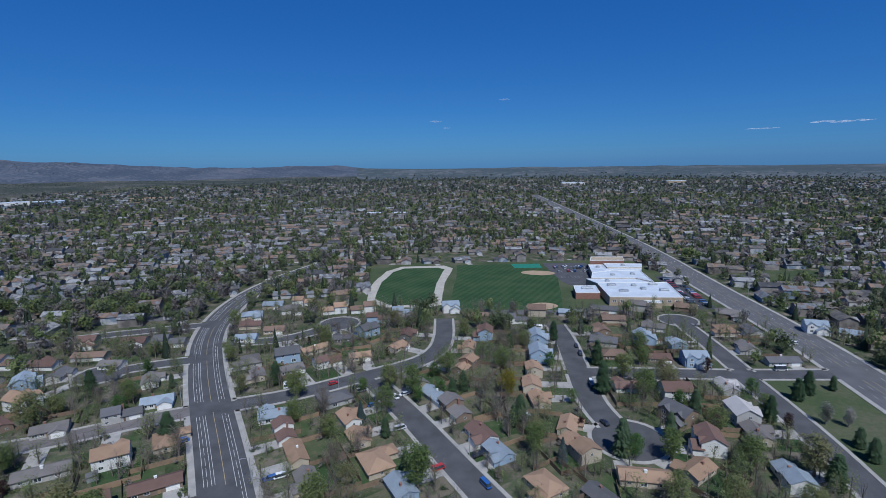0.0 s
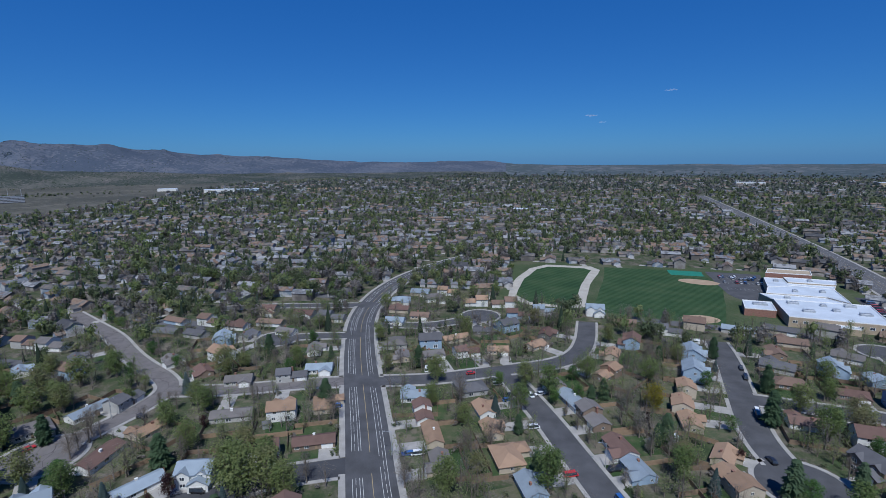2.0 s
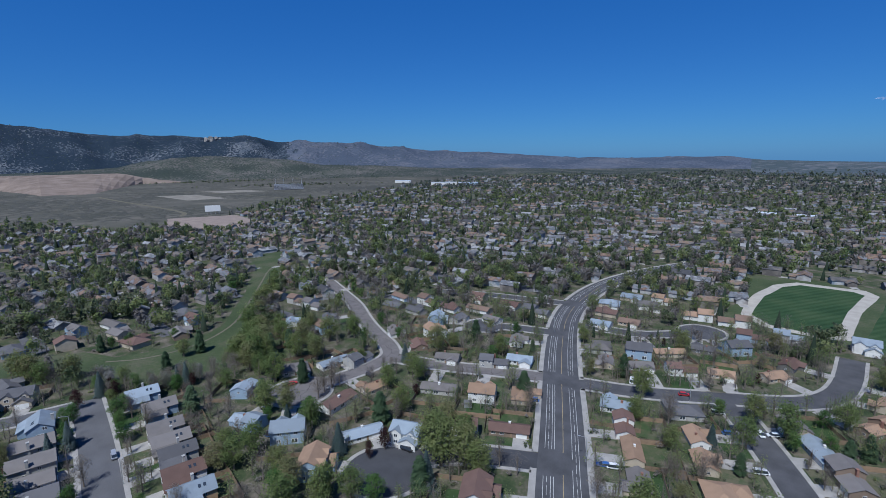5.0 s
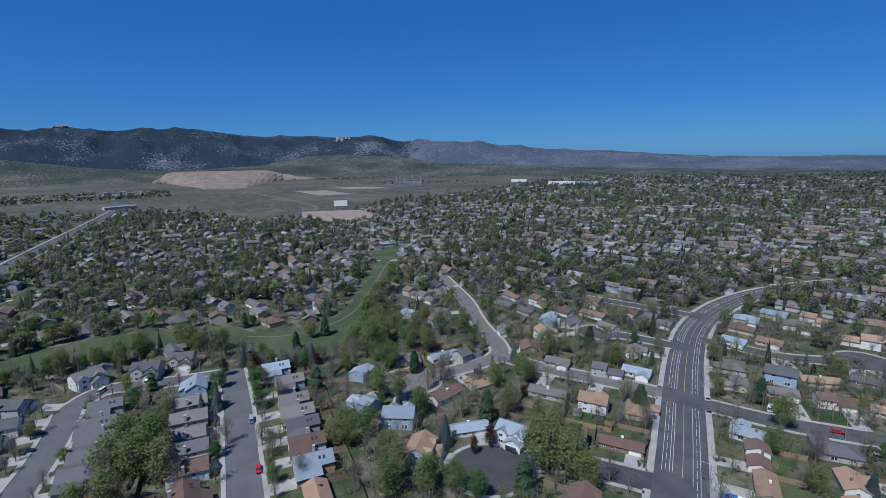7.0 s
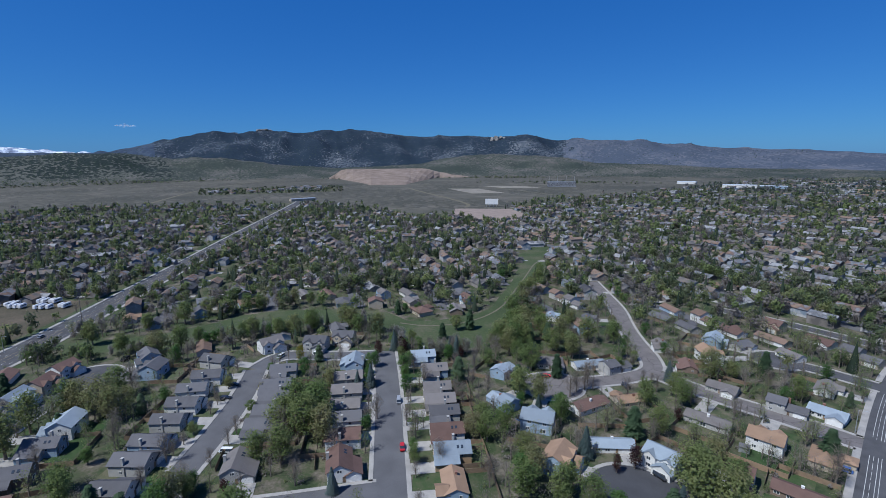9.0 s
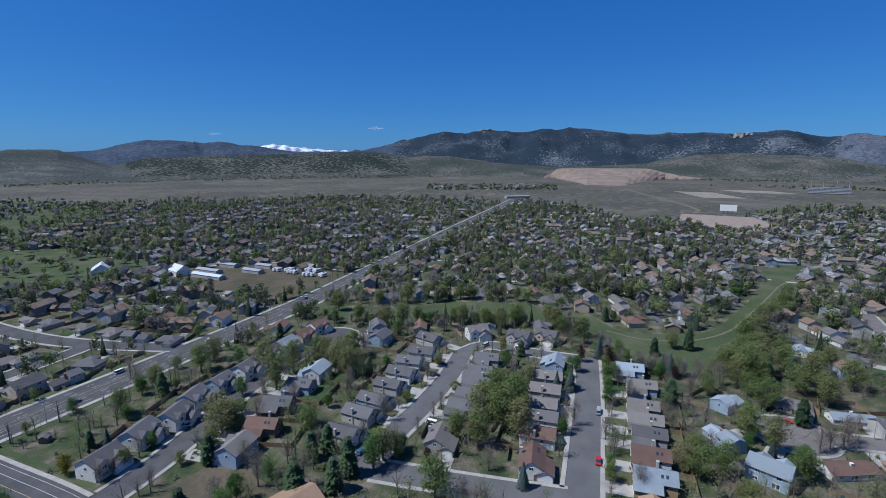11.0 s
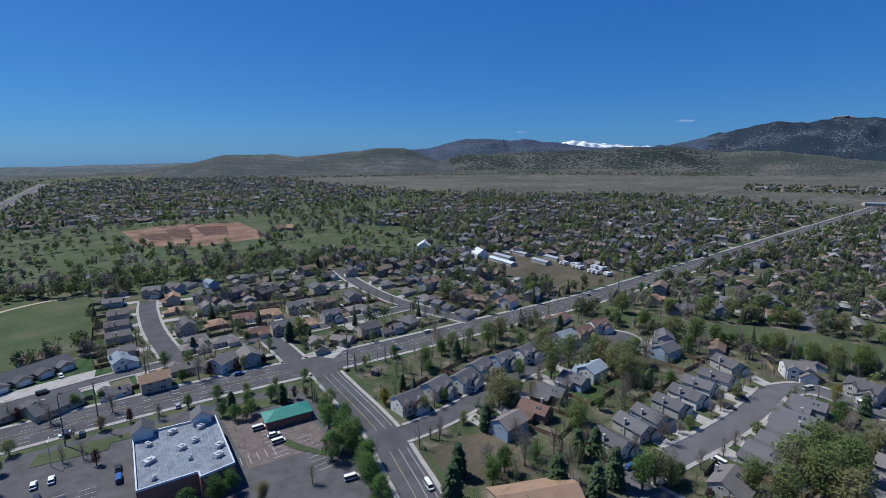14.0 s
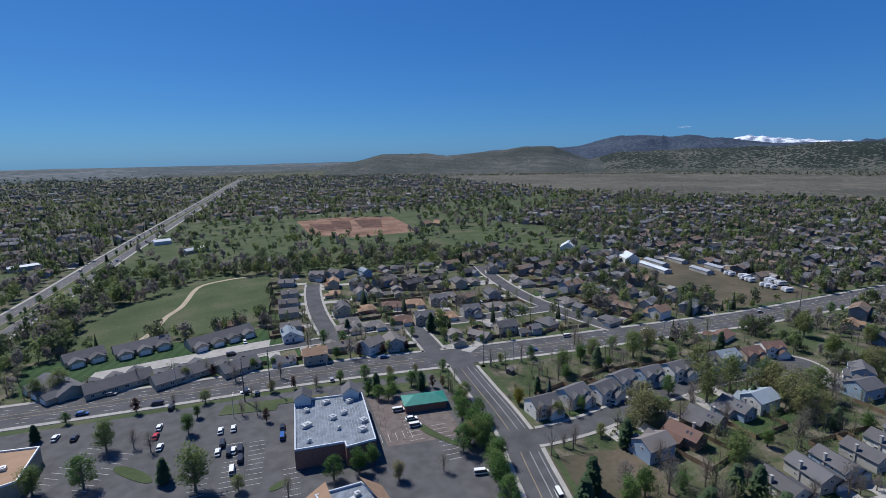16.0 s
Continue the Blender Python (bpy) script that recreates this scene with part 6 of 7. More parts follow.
def gardens():
    """Unnamed smaller trees and shrubs that fill the gardens between the houses."""
    r = random.Random(77)
    rows = {"green": [], "bare": [], "shrub": []}
    n = 0
    while n < 18000:
        n += 1
        d = math.sqrt(r.uniform(100 ** 2, 345 ** 2))
        a = r.uniform(-48, 45) if r.random() < 0.3 else r.uniform(-50, 200)
        x, y = -d * math.sin(radians(a)), d * math.cos(radians(a))
        if is_open(x, y) or nearest(x, y)[0] < 2.2 or (x < -200 and by_creek(x, y, 1.5)):
            continue
        gap = min(((x - p[0]) ** 2 + (y - p[1]) ** 2 for p in PLACED), default=999)
        if gap < 7.2 ** 2:
            continue
        kind = r.choices(("green", "bare", "shrub"), (22, 20, 42))[0]
        h = r.uniform(6, 12) if kind != "shrub" else r.uniform(1.0, 2.6)
        if kind != "shrub" and gap < 9 ** 2:
            h *= 0.7
        w = h * r.uniform(0.85, 1.2)
        rows[kind].append((x, y, 0 if kind != "shrub" else h * 0.4, w if kind != "shrub" else h * 0.75, w if kind != "shrub" else h * 0.75, h if kind != "shrub" else h * 0.5, r.uniform(0, 6.3)))
    scatter_mesh("garden_trees", [garden_template(i, 7) for i in range(6)], rows["green"][:1250], [M_TRUNK, WOODS[0]], "small leafy garden trees between the houses", "trees")
    scatter_mesh("garden_trees", [garden_template(20 + i, 4) for i in range(6)], rows["bare"][:1150], [M_TRUNK, WOODS[2]], "leafless grey-brown garden trees between the houses", "trees")
    scatter_mesh("shrubs", [spray(i, 44, 0.24) for i in (7, 8, 9, 11, 12)], rows["shrub"][:1900], WOODS, "clipped and wild garden shrubs", "shrubs")


gardens()


def hill_trees():
    r = random.Random(8)
    out = []
    n = 0
    while n < 15000:
        n += 1
        az = r.uniform(36, 165)
        d = r.uniform(2380, 4300)
        dense_here = 1.0 if (104 < az < 129 and d < 3100) or (d > 3300 and CREST(az) > 0.9) else 0.28
        if noise.noise(Vector((az / 2.2, d / 260, 6))) + r.uniform(-0.5, 0.5) > dense_here - 0.35:
            continue
        x, y = -d * math.sin(radians(az)), d * math.cos(radians(az))
        s = r.uniform(2.0, 4.0)
        out.append((x, y, height(d, az, x, y) - 1.5, s, s, s * 1.7, r.uniform(0, 6)))
    scatter_mesh("hill_pines", [spike(5), spike(6)], out, [M_PINES], "dark pines dotted over the hillsides", "trees")


hill_trees()


# ---- vehicles ----
def car_kind(long=4.6, tall=1.45, van=False):
    ob = new("car", None)
    bm = bmesh.new()
    h = 0.78
    solid(bm, [(sx * x, sy * y, z) for z, x, y in ((0.28, long / 2 - 0.1, 0.86), (h, long / 2, 0.9)) for sx, sy in ((-1, -1), (1, -1), (1, 1), (-1, 1))], [(3, 2, 1, 0), (4, 5, 6, 7), (0, 1, 5, 4), (1, 2, 6, 5), (2, 3, 7, 6), (3, 0, 4, 7)])
    bmesh.ops.bevel(bm, geom=bm.edges[:], offset=0.1, segments=2, affect="EDGES")
    body = part("body", bm, PAINT["w"], ob)
    a, b, c, d = (-long * 0.42, long * 0.28, -long * 0.34, long * 0.12) if not van else (-long * 0.49, long * 0.40, -long * 0.48, long * 0.32)
    bm = bmesh.new()
    solid(bm, [(a, -0.82, h), (b, -0.82, h), (b, 0.82, h), (a, 0.82, h), (c, -0.68, tall - 0.05), (d, -0.68, tall - 0.05), (d, 0.68, tall - 0.05), (c, 0.68, tall - 0.05)], [(4, 5, 6, 7), (0, 1, 5, 4), (1, 2, 6, 5), (2, 3, 7, 6), (3, 0, 4, 7)])
    part("cabin", bm, M_GLASS, ob, "dark glazed car cabin")
    bm = one(c - 0.03, d + 0.03, -0.7, 0.7, tall - 0.06, tall)
    bmesh.ops.bevel(bm, geom=bm.edges[:], offset=0.03, segments=1, affect="EDGES")
    part("car_roof", bm, PAINT["w"], ob)
    for x in (-long * 0.31, long * 0.31):
        for y in (-0.8, 0.8):
            bm = bmesh.new()
            bmesh.ops.create_cone(bm, cap_ends=True, segments=12, radius1=0.33, radius2=0.33, depth=0.22, matrix=pose(x, y, 0.33, 90, 0, 0))
            part("wheel", bm, M_RUBBER, ob)
    return ob


CARS = {"car": car_kind(), "suv": car_kind(4.8, 1.75, True), "van": car_kind(6.0, 2.6, True)}
CNAME = {"r": "red", "b": "blue", "w": "white", "k": "black", "g": "silver", "v": "white"}


def put_car(x, y, c, turn=None):
    d, dx, dy, s = nearest(x, y)
    if turn is None:
        a = math.degrees(math.atan2(dy, dx))
        turn = a + 90 if d < 0.5 else a
    k = "van" if c == "v" else rng.choice(("car", "suv"))
    ob = copy_thing(CARS[k], pose(x, y, 0.13 if d < 0 else 0.07, 0, 0, turn))
    ob.name = "car"
    tagged(ob, f"{CNAME[c]} {'delivery van' if k == 'van' else 'saloon car' if k == 'car' else 'sport utility car'} standing on the asphalt", "car", "parked cars")
    for o in ob.children:
        if o.name.split(".")[0] in ("body", "car_roof"):
            o.material_slots[0].link = "OBJECT"
            o.material_slots[0].material = PAINT[c]


def cars(rows):
    for x, y, c in rows:
        put_car(x, y, c)


cars([
    (-2.6, 144.5, "r"), (12.2, 135.9, "b"), (-17.3, 169.4, "w"), (-30.2, 187.7, "b"), (-28.9, 192.5, "k"), (-39.6, 204.5, "k"),
    (-36.8, 201.1, "w"), (-21.4, 194.3, "w"), (10.7, 151.3, "k"), (65.3, 201.4, "k"), (65.8, 204.8, "w"), (70.3, 238.0, "k"),
    (71.2, 248.9, "k"), (-17.9, 196.7, "w"), (-72.5, 206.2, "w"), (-56.6, 140.6, "b"), (-53.5, 141.7, "w"), (-96.6, 162.9, "b"),
    (158.6, 215.3, "v"), (60.7, 170.7, "k"), (-42.2, 232.9, "k"), (-51.2, 208.3, "r")])
cars([
    (-184.7, 35.9, "g"), (-151.9, 30.2, "r"), (-209.7, -33.6, "k"), (-221.9, -31.5, "k"), (-168.5, -28.6, "w"), (-174.9, 86.7, "w"),
    (-187.1, 103.2, "k"), (-111.6, 104.5, "k"), (-186.6, 105.4, "r"), (-166.8, 133.7, "k"), (-245.7, 6.4, "w"), (-248.3, -12.0, "w"),
    (-99.6, 119.7, "w")])
cars([
    (-145.9, -108.8, "k"), (-147.1, -49.7, "b"), (-150.6, -55.7, "r"), (-155.0, -120.1, "w"), (-159.4, -120.4, "b"), (-190.9, -256.9, "w"),
    (-43.4, -272.9, "w"), (-34.2, -258.7, "k"), (-67.6, -202.4, "g"), (-36.6, -207.6, "k"), (-33.0, -211.9, "k"), (-284.1, -228.5, "w"),
    (-236.5, -163.7, "w"), (-269.4, -87.4, "k"), (-210.0, -55.2, "k")])
cars([
    (-32.8, -212.0, "w"), (-0.1, -221.0, "k"), (-4.8, -214.6, "k"), (-0.1, -200.3, "w"), (1.3, -194.2, "r"), (0.3, -185.6, "w"),
    (-19.1, -185.1, "w"), (-23.4, -184.1, "w"), (-23.1, -168.7, "k"), (-21.0, -169.3, "w"), (-18.4, -175.8, "k"), (-18.8, -158.1, "w"),
    (-22.1, -162.9, "k"), (-37.4, -168.7, "b"), (-38.9, -174.8, "k"), (-80.9, -148.9, "w"), (-82.0, -153.9, "w"), (-80.7, -162.3, "w"),
    (-85.3, -113.6, "w"), (-98.3, -92.7, "w"), (32.1, -213.1, "w"), (26.2, -209.2, "k"), (-19.6, -169.1, "k"), (-16.3, -171.2, "w")])
for lane, lo, hi, n, offs in (("highway_south", 260, 1500, 26, (-9.5, -5.5, 5.5, 9.5)), ("arterial_south", 140, 700, 12, (-7.5, -4.5, 4.5, 7.5)), ("arterial_east", 220, 800, 9, (-8, -5, 5, 8))):
    q = dense(STREETS[lane][1], 5)
    side = sides(q)
    pool = [i for i in range(len(q)) if lo < math.hypot(*q[i]) < hi]
    for i in rng.sample(pool, n):
        o = rng.choice(offs)
        put_car(q[i][0] + side[i][0] * o, q[i][1] + side[i][1] * o, rng.choice("wwkggbr"), math.degrees(math.atan2(-side[i][0], side[i][1])))
for i in range(24):
    for a in (0, 8.5):
        if rng.random() < 0.5:
            put_car(171 + a + 0.185 * 3.2 * i, 318 + 3.2 * i, rng.choice("wwkkggbr"), rng.uniform(-12, -6))
for i in range(30):
    if rng.random() < 0.5:
        put_car(104 + 2.9 * (i % 10) + rng.uniform(-0.2, 0.2), (447, 441, 428)[i // 10], rng.choice("wwkkggbr"), 90)
for o in CARS.values():
    for c in list(o.children_recursive):
        bpy.data.objects.remove(c)
    bpy.data.objects.remove(o)


# ---- the school ----
def flat_block(parent, pts, h, wall, roof, parapet=0.5, name="block"):
    """A flat-roofed block on a polygon: walls, a raised rim and a sunken roof surface."""
    p = [Vector((x, y)) for x, y in pts]
    if sum(a.x * b.y - b.x * a.y for a, b in zip(p, p[1:] + p[:1])) < 0:
        p.reverse()
    n = len(p)
    inner = []
    for i in range(n):
        a, b, c = p[i - 1], p[i], p[(i + 1) % n]
        u, w = (b - a).normalized(), (c - b).normalized()
        k = Vector((-u.y - w.y, u.x + w.x))
        inner.append(b + k.normalized() * 0.4 * (1 / max(0.5, k.length / 2)))
    wb, rb, tb = bmesh.new(), bmesh.new(), bmesh.new()
    lo, hi = [wb.verts.new((*q, 0)) for q in p], [wb.verts.new((*q, h)) for q in p]
    for i in range(n):
        j = (i + 1) % n
        wb.faces.new((lo[i], lo[j], hi[j], hi[i]))
    z = [(q, h) for q in p], [(q, h + parapet) for q in p], [(q, h + parapet) for q in inner], [(q, h) for q in inner]
    ring = [[tb.verts.new((*q, zz)) for q, zz in row] for row in z]
    for r0, r1 in zip(ring, ring[1:]):
        for i in range(n):
            tb.faces.new((r0[i], r0[(i + 1) % n], r1[(i + 1) % n], r1[i]))
    rb.faces.new([rb.verts.new((*q, h + 0.05)) for q in inner])
    part("wall", wb, wall, parent)
    part("parapet", tb, M_TRIM if roof is not M_GREYROOF else M_FLATROOF, parent)
    part("roof", rb, roof, parent)


def roof_unit(x, y, z, w, d, h, turn):
    """A rooftop air-conditioning unit with a hood and a fan collar."""
    ob = new("rooftop_unit", None)
    ob.matrix_basis = pose(x, y, z, 0, 0, turn)
    bm = one(-w / 2, w / 2, -d / 2, d / 2, 0, h)
    bmesh.ops.bevel(bm, geom=bm.edges[:], offset=0.06, segments=1, affect="EDGES")
    casing = part("casing", bm, M_METAL, ob)
    bm = bmesh.new()
    bmesh.ops.create_cone(bm, cap_ends=True, segments=12, radius1=min(w, d) * 0.32, radius2=min(w, d) * 0.28, depth=0.3, matrix=pose(0, 0, h + 0.15))
    part("fan", bm, M_METAL, casing)
    bm = bmesh.new()
    solid(bm, [(w / 2, -d / 3, 0.2), (w / 2 + 0.5, -d / 3, 0.2), (w / 2, -d / 3, h * 0.8), (w / 2, d / 3, 0.2), (w / 2 + 0.5, d / 3, 0.2), (w / 2, d / 3, h * 0.8)], [(0, 1, 2), (5, 4, 3), (1, 4, 5, 2), (0, 3, 4, 1)])
    part("hood", bm, M_METAL, casing)
    tagged(ob, "grey metal air-conditioning unit on a flat roof", "rooftop unit", "rooftop units")


school = new("school_building", None)
flat_block(school, [(114.3, 323), (163, 319), (170.5, 360.5), (117.7, 362.4)], 6.0, M_BUFF, M_FLATROOF)
flat_block(school, [(117.8, 362.7), (160.8, 361.2), (152.3, 374.2), (113.6, 377)], 5.5, M_BUFF, M_FLATROOF)
flat_block(school, [(124, 395), (144, 404), (166, 399), (161.2, 361.6), (152.8, 374.6), (118, 377.2)], 6.2, M_BUFF, M_FLATROOF)
flat_block(school, [(131, 429), (143.6, 428), (142, 412), (171.4, 410), (166.5, 399.4), (144.2, 404.4), (124.5, 395.6)], 5.6, M_BUFF, M_FLATROOF)
flat_block(school, [(144, 427.8), (177, 424), (171.8, 410.4), (142.4, 412.4)], 6.8, M_BUFF, M_FLATROOF)
flat_block(school, [(95.5, 339.8), (112.8, 338.7), (115.8, 358.8), (99, 359.6)], 4.6, M_BRICK, M_FLATROOF)
flat_block(school, [(133, 432), (163.5, 430), (168, 446), (139, 448)], 9.0, M_BRICK, M_BUFF)
flat_block(school, [(131, 316), (147, 314.6), (147.4, 319.9), (131.3, 321.2)], 3.6, M_BUFF, M_FLATROOF)
tagged(school, "low sprawling school with white flat roofs and buff walls", "school")
for x, y, z, w, d in ((126, 354, 6.05, 6, 3), (129, 337, 6.05, 6, 3), (142, 352, 6.05, 3, 3), (145, 342, 6.05, 3.4, 3), (157, 354, 6.05, 6, 3), (158, 337, 6.05, 6, 3), (128, 369, 5.55, 3, 2.4), (138, 386, 6.25, 3, 2.4), (155, 388, 6.25, 3, 3), (136, 418, 5.65, 3, 2.4), (158, 418, 6.85, 3, 3), (107, 351, 4.65, 8, 3)):
    roof_unit(x, y, z, w, d, 1.4, -3)
for i in range(9):
    fix("window", WINDOW, school, 117.5 + i * 5.2, 322.65 - i * 0.427, 3.4, "n", 2.6, 1.6).matrix_basis @= Matrix.Rotation(radians(-4.7), 4, "Z")

# ---- the shopping centre ----
store = new("store_building", None)
flat_block(store, [(-36.4, -147.6), (-51.5, -143.2), (-51, -140.2), (-61, -139), (-69.5, -171.5), (-45.2, -180)], 6.6, M_BRICK, M_GREYROOF, 0.7)
for gx, gy in ((-48.0, -178.0), (-65.0, -172.5)):
    bm = bmesh.new()
    rb2 = []
    gable(bm, rb2, 0, 0, 6, 6, 3.4, 2.2)
    o = part("entrance_gable", bm, WALL["w"], store)
    o.matrix_basis = pose(gx, gy, 6.0, 0, 0, 72)
    o = part("gable_roof", rb2[0], ROOF["d"], store, "grey shingled gable roof")
    o.matrix_basis = pose(gx, gy, 6.0, 0, 0, 72)
tagged(store, "brick store with grey flat roof and white entrance gables", "store")
for x, y, w, d in ((-55, -172, 2.6, 2), (-63, -168, 2.6, 2), (-44, -160, 3.2, 2.4), (-53.5, -160, 2, 2.4), (-62, -152, 2.4, 2.4), (-59.5, -147, 2.4, 2.4), (-47, -170, 1.4, 2.2), (-58, -161, 2, 2), (-42, -150, 1.2, 1), (-53, -152, 1, 1)):
    roof_unit(x, y, 6.65, w, d, 1.2, 17)
bm = bmesh.new()
for i in range(24):
    a = Vector((-38.2, -149.0)).lerp(Vector((-60.0, -141.5)), i / 23)
    b = Vector((-46.4, -178.5)).lerp(Vector((-68.2, -170.8)), i / 23)
    n = Vector((0.09, -0.03))
    if i in range(14, 17):
        a = a + (b - a).normalized() * 3.5
    solid(bm, [(a.x - n.x, a.y, 6.66), (a.x + n.x, a.y, 6.66), (b.x + n.x, b.y, 6.66), (b.x - n.x, b.y, 6.66), (a.x, a.y, 6.76), (b.x, b.y, 6.76)], [(0, 1, 4), (1, 2, 5, 4), (2, 3, 5), (3, 0, 4, 5)])
tagged(part("roof_seam", bm, M_METAL, store), kind="stuff")

kiosk = new("drive_through_canopy", None)
wb, rb = bmesh.new(), []
hip(wb, rb, 0, 0, 16.5, 8.0, 3.2, 1.9, 0.6)
part("wall", wb, M_BRICK, kiosk)
part("roof", rb[0], M_GREEN, kiosk, "green standing-seam metal roof")
bm = bmesh.new()
for i in range(27):
    x = -8.4 + i * 0.65
    box(bm, x, x + 0.05, -4.55, -4.5, 3.28, 3.4)
tagged(part("fascia_rib", bm, M_GREEN, kiosk), kind="stuff")
kiosk.matrix_basis = pose(-91.3, -160.3, 0, 0, 0, 161.5)
tagged(kiosk, "small brick building under a green metal hip roof", "kiosk")

cafe = new("restaurant_building", None)
flat_block(cafe, [(-36, -126), (-49.5, -124), (-52, -112), (-37, -112)], 4.6, M_BUFF, M_GREYROOF, 0.8)
for pts in (((-33, -127.5), (-40, -128.5), (-38.5, -112), (-32, -112)), ((-49.2, -125.2), (-54.5, -121), (-54, -112), (-50.2, -112))):
    bm = bmesh.new()
    zs = (3.9, 6.3, 6.3, 3.9) if pts[0][0] > -40 else (6.3, 3.9, 3.9, 6.3)
    solid(bm, [(x, y, z) for (x, y), z in zip(pts, zs)] + [(x, y, z - 0.25) for (x, y), z in zip(pts, zs)], [(0, 1, 2, 3), (7, 6, 5, 4), (0, 4, 5, 1), (1, 5, 6, 2), (2, 6, 7, 3), (3, 7, 4, 0)])
    part("tiled_slope", bm, ROOF["o"], cafe, "orange-tiled sloping roof edge")
tagged(cafe, "restaurant with a flat roof and orange-tiled edges", "restaurant")
roof_unit(-44, -118, 4.65, 2.4, 2, 1.1, 10)
roof_unit(-46.5, -120, 4.65, 1.6, 1.6, 1.0, 10)

bank = new("shop_building", None)
flat_block(bank, [(48, -204), (34, -199), (37, -180), (50, -178)], 5.2, M_BUFF, ROOF["o"], 0.6)
tagged(bank, "tan shop with a flat brown roof", "shop")
roof_unit(42, -190, 5.25, 2, 2, 1, 0)

church = new("church_hall", None)
wb, rb = bmesh.new(), []
gable(wb, rb, 0, 0, 24, 16, 4.2, 3.4)
part("wall", wb, M_BUFF, church)
part("roof", rb[0], ROOF["o"], church, "tan shingle roof")
church.matrix_basis = pose(-110, -62, 0, 0, 0, 144)
tagged(church, "low hall under a broad tan shingle roof", "hall")


def bays(x, y, turn, n, pitch=2.7, length=5.2):
    """A row of parking bay lines."""
    bm = bmesh.new()
    for i in range(n):
        box(bm, i * pitch - 0.06, i * pitch + 0.06, 0, length, 0.04, 0.062)
    ob = new("bay_marking", from_bm("bay_marking", bm, M_LINE))
    ob.matrix_basis = pose(x, y, 0.01, 0, 0, turn)
    tagged(ob, "row of worn white parking bay lines", "road marking", kind="structure")


for row in ((-27, -172, 75, 10), (-33, -150, 75, 7), (-20, -175, 75, 11), (-9, -168, 75, 9), (-80, -160, 75, 8), (-86, -146, 75, 9), (-78, -148, -15, 6), (-92, -118, 65, 8), (12, -190, 50, 8), (22, -200, 50, 8), (104, 444, 0, 11, 2.9), (104, 425, 0, 11, 2.9), (102, 406, 0, 9, 2.9)):
    bays(*row)


def island(pts, label="kerbed planting island in the car park"):
    sheet("planting_island", pts, M_MEADOW, 0.18, label, "planting bed")


island(ellipse(8, -174, 2.2, 9, 0.6))
island(ellipse(-84, -142, 1.6, 13, 0.25))
island(ellipse(-30, -143, 3.4, 1.6, 0.3))
island([(-20, -198), (-40, -190), (-42, -194), (-60, -188), (-62, -192), (-24, -205)])
island([(-74, -180), (-100, -172), (-104, -178), (-78, -188)])
island([(-104, -160), (-97, -135), (-90, -112), (-93, -111), (-100, -134), (-107, -160)])


# ---- townhouses ----
def townhouse(x, y, turn, bays_n, roof="d"):
    ob = new("townhouse_row", None)
    wb, rb = bmesh.new(), []
    L = 8.5 * bays_n
    gable(wb, rb, 0, 1.5, L, 11, 2.9, 2.6)
    for i in range(bays_n):
        gable(wb, rb, -L / 2 + 8.5 * i + 4.2, -5.5, 4.5, 6.2, 2.7, 1.6, "y")
    part("wall", wb, WALL["t"], ob)
    for bm in rb:
        part("roof", bm, ROOF[roof], ob)
    for i in range(bays_n):
        fix("garage_door", GARAGE, ob, -L / 2 + 8.5 * i + 4.2, -7.75, 0.1, "n", 4.6, 2.2)
        fix("window", WINDOW, ob, -L / 2 + 8.5 * i + 2, 7, 1.6, "s", 1.8, 1.4)
        fix("window", WINDOW, ob, -L / 2 + 8.5 * i + 6, 7, 1.6, "s", 1.4, 1.4)
    ob.matrix_basis = pose(x, y, 0, 0, 0, turn)
    tagged(ob, "grey-roofed tan townhouse row with projecting garages", "townhouse", "townhouses")
    PLACED.append((x, y, turn, 5, "town"))


for row in ((29, -293, 196, 2), (4, -292, 190, 3), (-33, -283, 195, 4), (14, -251, 12, 3), (-11, -245, 14, 3), (-34, -239.5, 14, 2), (37, -259, 118, 3)):
    townhouse(*row)


sheet("townhouse_drives", [(-50, -248), (32, -250), (24, -274), (-56, -270)], M_CONCRETE, 0.028, "pale concrete drives between the townhouse rows", "driveway")
run = dense(STREETS["arterial_south"][1], 6.0)
edge = sides(run)
for i in range(12, 46):
    c = run[i] - edge[i] * 18.0 if (run[i] - edge[i] * 18.0)[1] < run[i][1] else run[i] + edge[i] * 18.0
    if nearest(c[0], c[1])[0] < 6:
        continue
    o = new("boundary_fence", None)
    o.matrix_basis = pose(c[0], c[1], 0, 0, 0, math.degrees(math.atan2(-edge[i][0], edge[i][1])))
    k = new("panel", fence_side(6))
    k.parent = o
    tagged(o, "brown board fence along the wide road", "fence", "roadside fence")


# ---- storage yard, barns and outlying buildings ----
def shed(name, x, y, turn, L, W, h, rise, wall, roof, label, category):
    ob = new(name, None)
    wb, rb = bmesh.new(), []
    gable(wb, rb, 0, 0, L, W, h, rise, over=0.3)
    part("wall", wb, wall, ob)
    part("roof", rb[0], roof, ob)
    bm = bmesh.new()
    box(bm, -1.6, 1.6, -W / 2 - 0.06, -W / 2 + 0.02, 0, min(h - 0.2, 2.8))
    part("door", bm, M_METAL, ob)
    ob.matrix_basis = pose(x, y, 0, 0, 0, turn)
    return tagged(ob, label, category)


